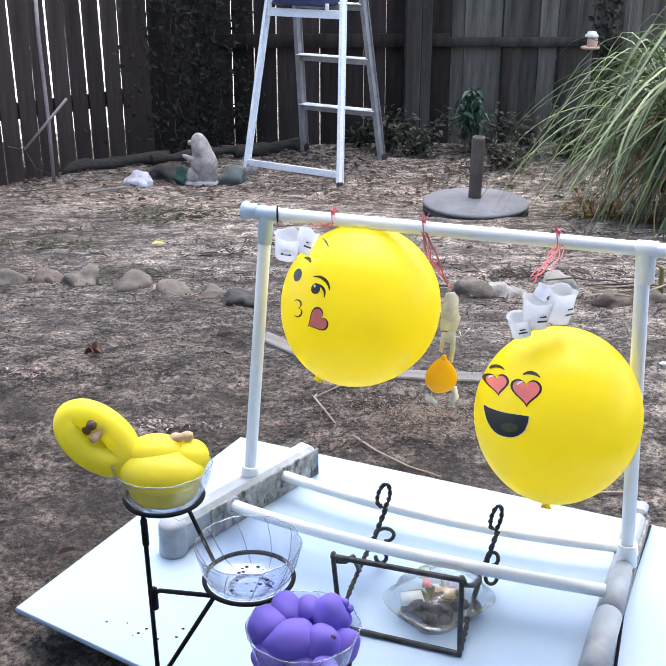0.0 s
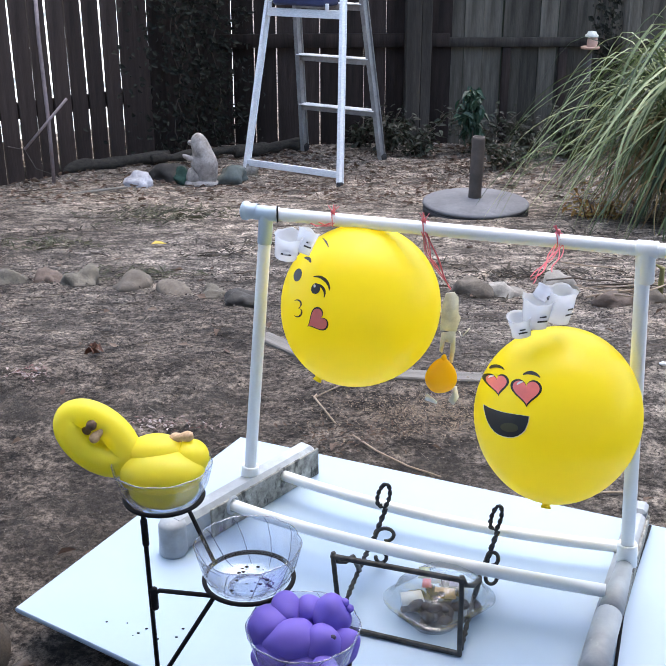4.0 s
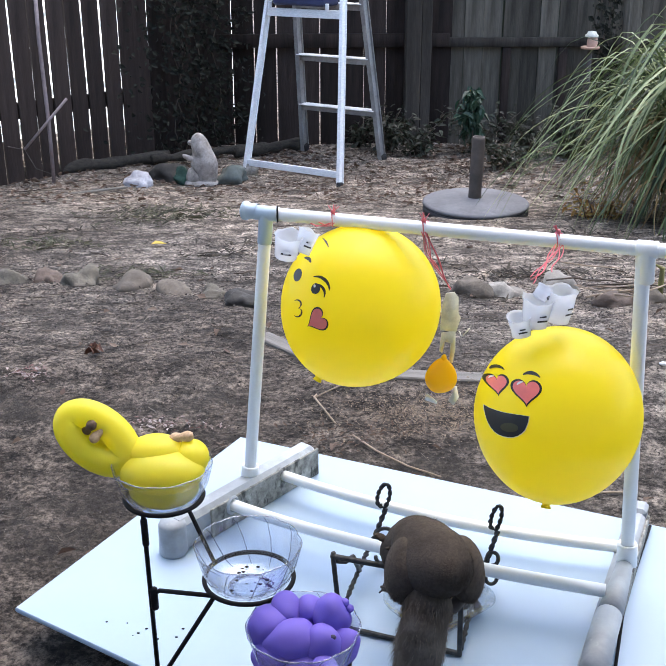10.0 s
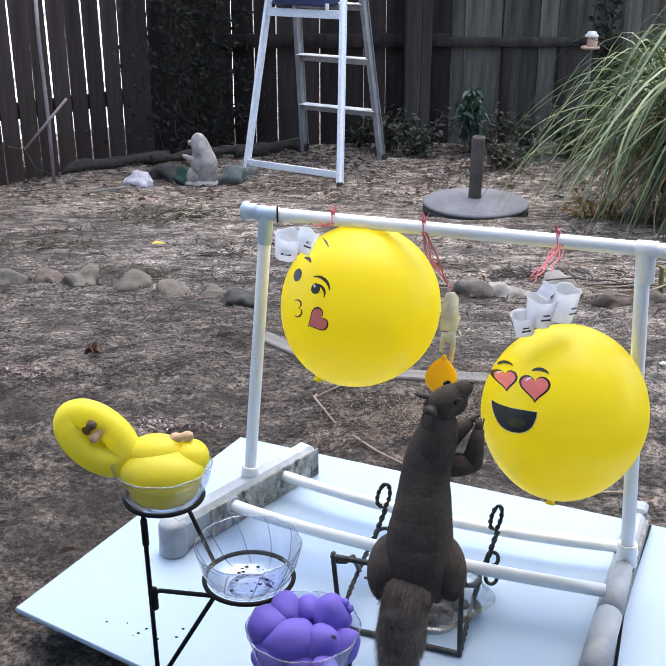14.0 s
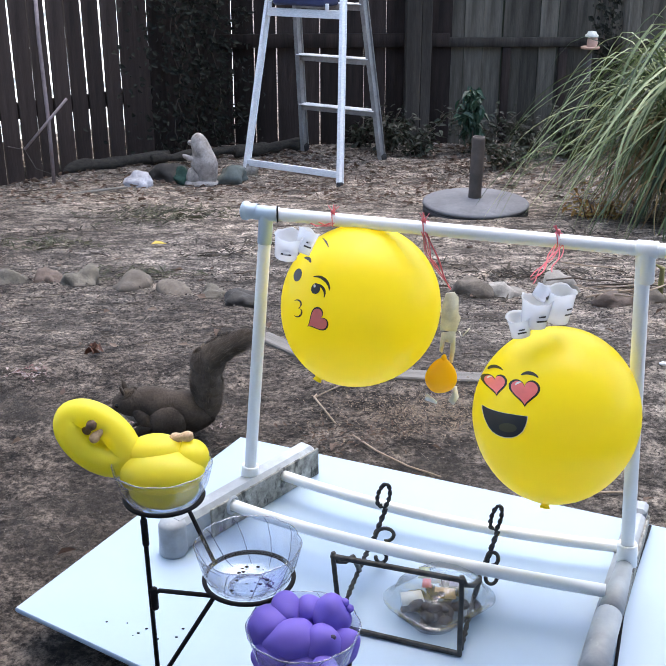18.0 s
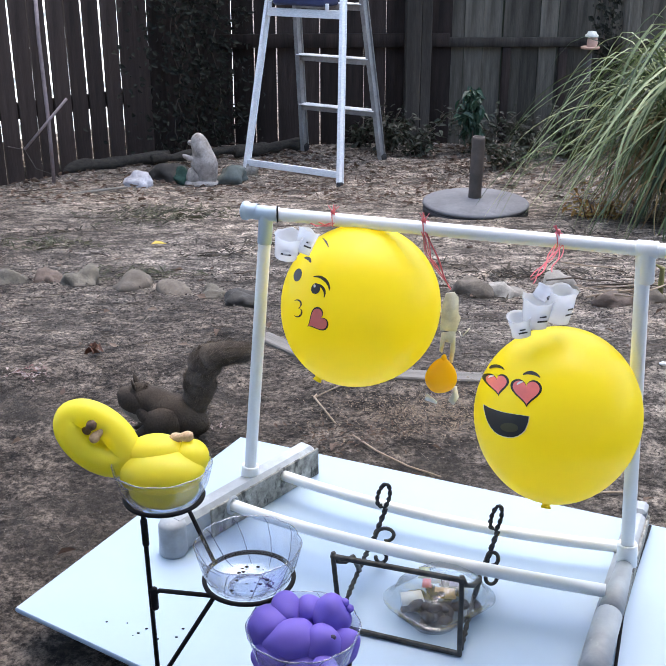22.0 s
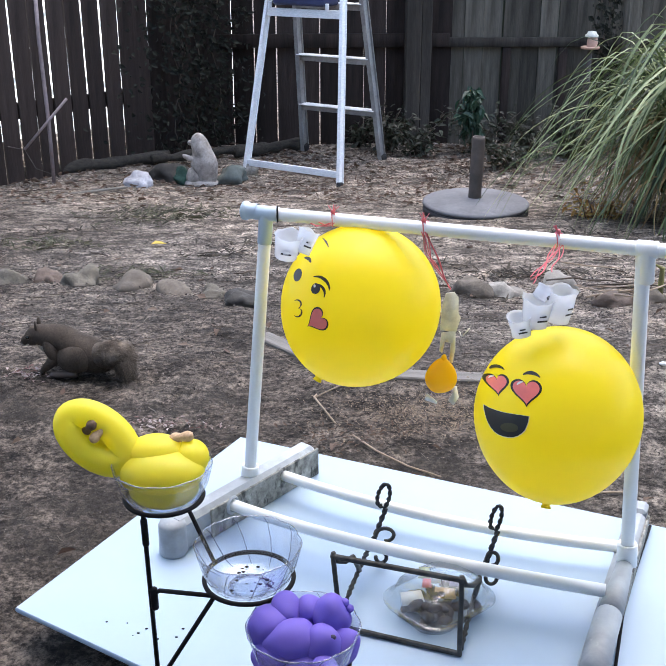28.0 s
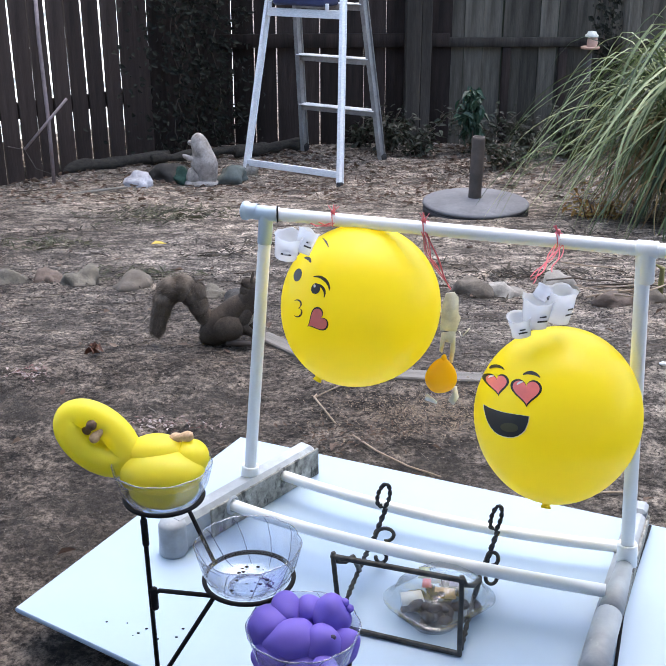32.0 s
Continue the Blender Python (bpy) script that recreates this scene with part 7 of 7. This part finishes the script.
    step(15.3, (0.099, 1.874, 0.495), (0.056, 1.874, 0.514), (0.026, 1.874, 0.523), (0.005, 1.874, 0.514), [(0.142, 1.874, 0.486), (0.193, 1.874, 0.495), (0.243, 1.874, 0.523)])
    step(15.8, (-0.116, 1.895, 0.495), (-0.167, 1.895, 0.514), (-0.197, 1.895, 0.519), (-0.219, 1.895, 0.509), [(-0.073, 1.895, 0.490), (-0.021, 1.895, 0.505), (0.031, 1.895, 0.533)])
    step(16.2, (-0.259, 1.794, 0.495), (-0.320, 1.794, 0.504), (-0.357, 1.794, 0.504), (-0.379, 1.794, 0.491), [(-0.209, 1.794, 0.504), (-0.183, 1.794, 0.540), (-0.166, 1.794, 0.576)])
    step(16.5, (-0.285, 1.747, 0.495), (-0.337, 1.747, 0.508), (-0.369, 1.747, 0.513), (-0.390, 1.747, 0.498), [(-0.228, 1.747, 0.508), (-0.198, 1.747, 0.559), (-0.177, 1.747, 0.604)])
    step(17.0, (-0.289, 1.747, 0.495), (-0.345, 1.747, 0.508), (-0.374, 1.747, 0.513), (-0.397, 1.747, 0.495), [(-0.224, 1.747, 0.511), (-0.190, 1.747, 0.574), (-0.151, 1.747, 0.632)])
    step(17.5, (-0.289, 1.747, 0.495), (-0.345, 1.747, 0.508), (-0.374, 1.747, 0.513), (-0.397, 1.747, 0.495), [(-0.224, 1.747, 0.511), (-0.198, 1.747, 0.570), (-0.156, 1.747, 0.628)])
    step(18.0, (-0.303, 1.747, 0.495), (-0.361, 1.747, 0.507), (-0.395, 1.747, 0.513), (-0.416, 1.747, 0.495), [(-0.237, 1.747, 0.504), (-0.234, 1.747, 0.591), (-0.176, 1.747, 0.634)])
    step(18.5, (-0.300, 1.738, 0.495), (-0.356, 1.738, 0.508), (-0.387, 1.738, 0.514), (-0.409, 1.738, 0.497), [(-0.235, 1.738, 0.508), (-0.239, 1.738, 0.595), (-0.175, 1.738, 0.642)])
    step(19.0, (-0.297, 1.741, 0.495), (-0.348, 1.741, 0.507), (-0.373, 1.741, 0.520), (-0.396, 1.741, 0.507), [(-0.229, 1.741, 0.511), (-0.234, 1.741, 0.590), (-0.187, 1.741, 0.641), (-0.156, 1.741, 0.641)])
    step(19.3, (-0.297, 1.741, 0.495), (-0.348, 1.741, 0.507), (-0.373, 1.741, 0.520), (-0.396, 1.741, 0.507), [(-0.229, 1.741, 0.511), (-0.234, 1.741, 0.590), (-0.187, 1.741, 0.641), (-0.156, 1.741, 0.641)])
    step(19.6, (-0.270, 1.711, 0.499), (-0.323, 1.711, 0.551), (-0.355, 1.711, 0.584), (-0.387, 1.711, 0.575), [(-0.237, 1.711, 0.504), (-0.242, 1.711, 0.571), (-0.267, 1.711, 0.591), (-0.230, 1.711, 0.593)], paw=(-0.368, 1.691, 0.548))
    step(20.0, (-0.272, 1.711, 0.499), (-0.325, 1.711, 0.547), (-0.357, 1.711, 0.584), (-0.389, 1.711, 0.575), [(-0.240, 1.711, 0.508), (-0.239, 1.711, 0.567), (-0.261, 1.711, 0.589), (-0.230, 1.711, 0.593)], paw=(-0.376, 1.691, 0.548))
    step(20.5, (-0.271, 1.716, 0.499), (-0.324, 1.716, 0.545), (-0.357, 1.716, 0.585), (-0.389, 1.716, 0.575), [(-0.239, 1.716, 0.506), (-0.234, 1.716, 0.565), (-0.252, 1.716, 0.593), (-0.230, 1.716, 0.591)], paw=(-0.377, 1.696, 0.546))
    step(21.0, (-0.263, 1.716, 0.499), (-0.324, 1.716, 0.543), (-0.361, 1.716, 0.580), (-0.391, 1.716, 0.569), [(-0.235, 1.716, 0.506), (-0.228, 1.716, 0.556), (-0.244, 1.716, 0.591), (-0.230, 1.716, 0.591)], paw=(-0.377, 1.696, 0.546))
    step(21.3, (-0.268, 1.716, 0.499), (-0.324, 1.716, 0.543), (-0.361, 1.716, 0.578), (-0.392, 1.716, 0.566), [(-0.237, 1.716, 0.506), (-0.230, 1.716, 0.556), (-0.242, 1.716, 0.589), (-0.230, 1.716, 0.591)], paw=(-0.377, 1.696, 0.546))
    step(21.6, (-0.300, 1.734, 0.495), (-0.346, 1.734, 0.519), (-0.365, 1.734, 0.536), (-0.386, 1.734, 0.519), [(-0.241, 1.734, 0.506), (-0.220, 1.734, 0.586), (-0.167, 1.734, 0.633)])
    step(22.0, (-0.310, 1.738, 0.495), (-0.351, 1.738, 0.513), (-0.374, 1.738, 0.530), (-0.393, 1.738, 0.517), [(-0.257, 1.738, 0.517), (-0.233, 1.738, 0.601), (-0.172, 1.738, 0.618)])
    step(22.4, (-0.356, 1.785, 0.495), (-0.386, 1.785, 0.535), (-0.416, 1.785, 0.555), (-0.438, 1.785, 0.544), [(-0.314, 1.785, 0.508), (-0.280, 1.785, 0.535), (-0.231, 1.785, 0.535)])
    step(22.8, (-0.420, 1.906, 0.495), (-0.475, 1.906, 0.514), (-0.512, 1.906, 0.517), (-0.541, 1.906, 0.500), [(-0.369, 1.906, 0.481), (-0.317, 1.906, 0.476), (-0.257, 1.906, 0.457)])
    step(23.0, (-0.456, 1.921, 0.495), (-0.513, 1.921, 0.510), (-0.554, 1.921, 0.498), (-0.584, 1.921, 0.474), [(-0.397, 1.921, 0.488), (-0.339, 1.921, 0.503), (-0.289, 1.921, 0.469)])
    step(23.2, (-0.477, 1.928, 0.495), (-0.515, 1.928, 0.507), (-0.545, 1.928, 0.514), (-0.573, 1.928, 0.495), [(-0.415, 1.928, 0.482), (-0.360, 1.928, 0.476), (-0.308, 1.928, 0.447)])
    step(23.5, (-0.479, 1.906, 0.495), (-0.500, 1.906, 0.519), (-0.513, 1.906, 0.542), (-0.538, 1.906, 0.528), [(-0.434, 1.906, 0.496), (-0.374, 1.906, 0.517), (-0.321, 1.906, 0.490), (-0.313, 1.906, 0.442)], "right")
    step(23.8, (-0.496, 1.906, 0.495), (-0.500, 1.906, 0.523), (-0.490, 1.906, 0.554), (-0.461, 1.876, 0.557), [(-0.449, 1.906, 0.507), (-0.393, 1.906, 0.517), (-0.354, 1.906, 0.476)], "cz")
    step(24.0, (-0.495, 1.906, 0.495), (-0.499, 1.906, 0.526), (-0.487, 1.906, 0.563), (-0.455, 1.891, 0.560), [(-0.449, 1.906, 0.517), (-0.398, 1.906, 0.507), (-0.372, 1.906, 0.466)], "cz")
    step(24.1, (-0.501, 1.939, 0.495), (-0.506, 1.939, 0.538), (-0.501, 1.939, 0.571), (-0.518, 1.939, 0.552), [(-0.458, 1.939, 0.514), (-0.433, 1.939, 0.466), (-0.428, 1.939, 0.412)], "cz")
    step(24.2, (-0.474, 1.956, 0.495), (-0.493, 1.956, 0.564), (-0.516, 1.956, 0.612), (-0.541, 1.956, 0.606), [(-0.446, 1.956, 0.453), (-0.456, 1.956, 0.502), (-0.465, 1.956, 0.554)], "right", paw=(-0.523, 1.956, 0.578))
    step(24.5, (-0.469, 1.943, 0.495), (-0.491, 1.943, 0.574), (-0.513, 1.943, 0.622), (-0.538, 1.943, 0.614), [(-0.440, 1.913, 0.460), (-0.454, 1.913, 0.506), (-0.470, 1.913, 0.558)], "right", paw=(-0.521, 1.943, 0.586))
    step(24.8, (-0.469, 1.943, 0.495), (-0.489, 1.943, 0.574), (-0.514, 1.943, 0.622), (-0.539, 1.943, 0.614), [(-0.440, 1.913, 0.460), (-0.454, 1.913, 0.506), (-0.470, 1.913, 0.558)], "right", paw=(-0.521, 1.943, 0.586))
    step(25.0, (-0.468, 1.939, 0.495), (-0.490, 1.939, 0.575), (-0.515, 1.939, 0.622), (-0.540, 1.939, 0.613), [(-0.437, 1.909, 0.458), (-0.453, 1.909, 0.508), (-0.469, 1.909, 0.557)], "right", paw=(-0.522, 1.939, 0.587))
    step(25.5, (-0.466, 1.939, 0.495), (-0.488, 1.939, 0.571), (-0.515, 1.939, 0.619), (-0.540, 1.939, 0.610), [(-0.434, 1.909, 0.453), (-0.447, 1.909, 0.508), (-0.468, 1.909, 0.555)], "right", paw=(-0.522, 1.939, 0.587))
    step(26.5, (-0.470, 1.939, 0.495), (-0.498, 1.939, 0.561), (-0.525, 1.939, 0.608), (-0.550, 1.939, 0.599), [(-0.434, 1.909, 0.453), (-0.437, 1.909, 0.508), (-0.450, 1.909, 0.545)], "right", paw=(-0.532, 1.939, 0.571))
    step(27.5, (-0.490, 1.956, 0.495), (-0.516, 1.956, 0.540), (-0.542, 1.956, 0.573), (-0.566, 1.956, 0.569), [(-0.460, 1.936, 0.482), (-0.436, 1.936, 0.529), (-0.422, 1.936, 0.443)], paw=(-0.551, 1.956, 0.526))
    step(27.7, (-0.508, 1.983, 0.495), (-0.553, 1.983, 0.519), (-0.589, 1.983, 0.522), (-0.615, 1.983, 0.507), [(-0.464, 1.963, 0.504), (-0.448, 1.963, 0.509), (-0.440, 1.963, 0.425)])
    step(28.0, (-0.547, 2.042, 0.495), (-0.604, 2.042, 0.525), (-0.643, 2.042, 0.530), (-0.671, 2.042, 0.518), [(-0.497, 2.022, 0.493), (-0.456, 2.022, 0.490), (-0.445, 2.022, 0.449)])
    step(28.2, (-0.610, 2.074, 0.495), (-0.664, 2.074, 0.515), (-0.704, 2.074, 0.509), (-0.731, 2.074, 0.497), [(-0.553, 2.074, 0.504), (-0.507, 2.074, 0.502), (-0.468, 2.074, 0.469)])
    step(28.4, (-0.678, 2.084, 0.495), (-0.738, 2.084, 0.508), (-0.775, 2.084, 0.508), (-0.805, 2.084, 0.493), [(-0.616, 2.084, 0.513), (-0.568, 2.084, 0.518), (-0.521, 2.084, 0.491)])
    step(28.6, (-0.695, 2.084, 0.495), (-0.756, 2.084, 0.508), (-0.794, 2.084, 0.508), (-0.824, 2.084, 0.493), [(-0.633, 2.084, 0.521), (-0.582, 2.084, 0.528), (-0.535, 2.084, 0.503)])
    step(28.8, (-0.713, 2.066, 0.495), (-0.774, 2.066, 0.510), (-0.811, 2.066, 0.510), (-0.841, 2.066, 0.495), [(-0.654, 2.066, 0.515), (-0.586, 2.066, 0.577), (-0.530, 2.066, 0.535)])
    step(29.0, (-0.717, 2.074, 0.495), (-0.779, 2.074, 0.507), (-0.816, 2.074, 0.507), (-0.846, 2.074, 0.492), [(-0.652, 2.074, 0.497), (-0.580, 2.074, 0.572), (-0.534, 2.074, 0.532)])
    step(29.2, (-0.726, 2.106, 0.494), (-0.789, 2.106, 0.504), (-0.827, 2.106, 0.504), (-0.857, 2.106, 0.489), [(-0.659, 2.106, 0.514), (-0.588, 2.106, 0.565), (-0.546, 2.106, 0.514)])
    step(29.4, (-0.728, 2.106, 0.494), (-0.789, 2.106, 0.504), (-0.826, 2.106, 0.509), (-0.853, 2.106, 0.504), [(-0.653, 2.106, 0.523), (-0.588, 2.106, 0.565), (-0.545, 2.106, 0.514)])
    step(29.6, (-0.718, 2.124, 0.492), (-0.778, 2.164, 0.497), (-0.812, 2.184, 0.505), (-0.835, 2.184, 0.520), [(-0.658, 2.124, 0.528), (-0.628, 2.124, 0.543), (-0.590, 2.124, 0.487)])
    step(29.7, (-0.689, 2.106, 0.494), (-0.728, 2.176, 0.503), (-0.746, 2.211, 0.516), (-0.739, 2.211, 0.531), [(-0.646, 2.106, 0.504), (-0.607, 2.106, 0.514), (-0.582, 2.106, 0.484)])
    step(29.8, (-0.661, 2.106, 0.494), (-0.652, 2.166, 0.507), (-0.644, 2.196, 0.516), (-0.620, 2.196, 0.516), [(-0.686, 2.106, 0.484), (-0.699, 2.106, 0.494), (-0.707, 2.106, 0.463)])
    step(30.0, (-0.701, 2.212, 0.481), (-0.634, 2.212, 0.505), (-0.586, 2.212, 0.513), (-0.556, 2.212, 0.499), [(-0.758, 2.212, 0.462), (-0.818, 2.212, 0.452), (-0.878, 2.212, 0.452)])
    step(30.2, (-0.639, 2.241, 0.478), (-0.542, 2.241, 0.499), (-0.482, 2.241, 0.502), (-0.452, 2.241, 0.486), [(-0.705, 2.241, 0.470), (-0.767, 2.241, 0.456), (-0.838, 2.241, 0.451)])
    step(30.4, (-0.607, 2.253, 0.476), (-0.515, 2.253, 0.498), (-0.449, 2.253, 0.511), (-0.417, 2.253, 0.498), [(-0.677, 2.253, 0.478), (-0.728, 2.253, 0.478), (-0.780, 2.253, 0.457)])
    step(30.6, (-0.505, 2.270, 0.474), (-0.418, 2.270, 0.488), (-0.358, 2.270, 0.475), (-0.324, 2.270, 0.450), [(-0.578, 2.270, 0.513), (-0.648, 2.270, 0.510), (-0.691, 2.270, 0.463)])
    step(30.8, (-0.439, 2.241, 0.478), (-0.364, 2.241, 0.486), (-0.319, 2.241, 0.474), (-0.293, 2.241, 0.440), [(-0.508, 2.241, 0.523), (-0.588, 2.241, 0.549), (-0.632, 2.241, 0.517)])
    step(31.0, (-0.439, 2.241, 0.478), (-0.354, 2.241, 0.486), (-0.299, 2.241, 0.474), (-0.271, 2.241, 0.440), [(-0.506, 2.241, 0.517), (-0.583, 2.241, 0.553), (-0.619, 2.241, 0.536)])
    step(31.2, (-0.386, 2.241, 0.478), (-0.304, 2.241, 0.488), (-0.239, 2.241, 0.470), (-0.205, 2.241, 0.451), [(-0.463, 2.241, 0.528), (-0.532, 2.241, 0.526), (-0.562, 2.241, 0.481)])
    step(31.4, (-0.352, 2.228, 0.479), (-0.267, 2.228, 0.493), (-0.208, 2.228, 0.483), (-0.174, 2.228, 0.461), [(-0.438, 2.228, 0.532), (-0.492, 2.228, 0.546), (-0.527, 2.228, 0.536)])
    step(31.6, (-0.329, 2.241, 0.478), (-0.248, 2.241, 0.499), (-0.194, 2.241, 0.488), (-0.159, 2.241, 0.467), [(-0.421, 2.241, 0.528), (-0.489, 2.241, 0.541), (-0.538, 2.241, 0.516)])
    step(31.8, (-0.272, 2.241, 0.478), (-0.218, 2.241, 0.510), (-0.184, 2.241, 0.547), (-0.153, 2.241, 0.536), [(-0.342, 2.241, 0.523), (-0.371, 2.241, 0.576), (-0.409, 2.241, 0.526), (-0.409, 2.241, 0.470)])
    step(32.0, (-0.252, 2.253, 0.482), (-0.208, 2.253, 0.519), (-0.182, 2.253, 0.565), (-0.153, 2.253, 0.549), [(-0.309, 2.253, 0.505), (-0.336, 2.253, 0.561), (-0.387, 2.253, 0.553), (-0.415, 2.253, 0.470)])


def motions():
    """All that moves: the squirrel and, a little, the balloon that it pushes."""
    attitudes()
    for ob, rows in tracks.items():
        walk(ob, slerped(rows))
    sway = [(0.0, 0, 0), (13.3, 0, 0), (13.5, 0.001, 0.002), (13.8, 0.006, 0.006), (14.0, 0.010, 0.008), (14.2, 0.001, 0.0), (14.5, -0.002, 0.0), (16.5, -0.0015, 0), (19.0, -0.002, 0), (22.0, 0, 0), (32.0, 0, 0)]
    for ob, spot in ((bal2, B2), (cups2, V(0.262, 1.160, 0.898))):
        k = 1.0 if ob is bal2 else 0.5
        walk(ob, [(t, pose(spot.x + a * k, spot.y + b * k, spot.z, 0, a * 150 * k, 0)) for t, a, b in sway])


motions()
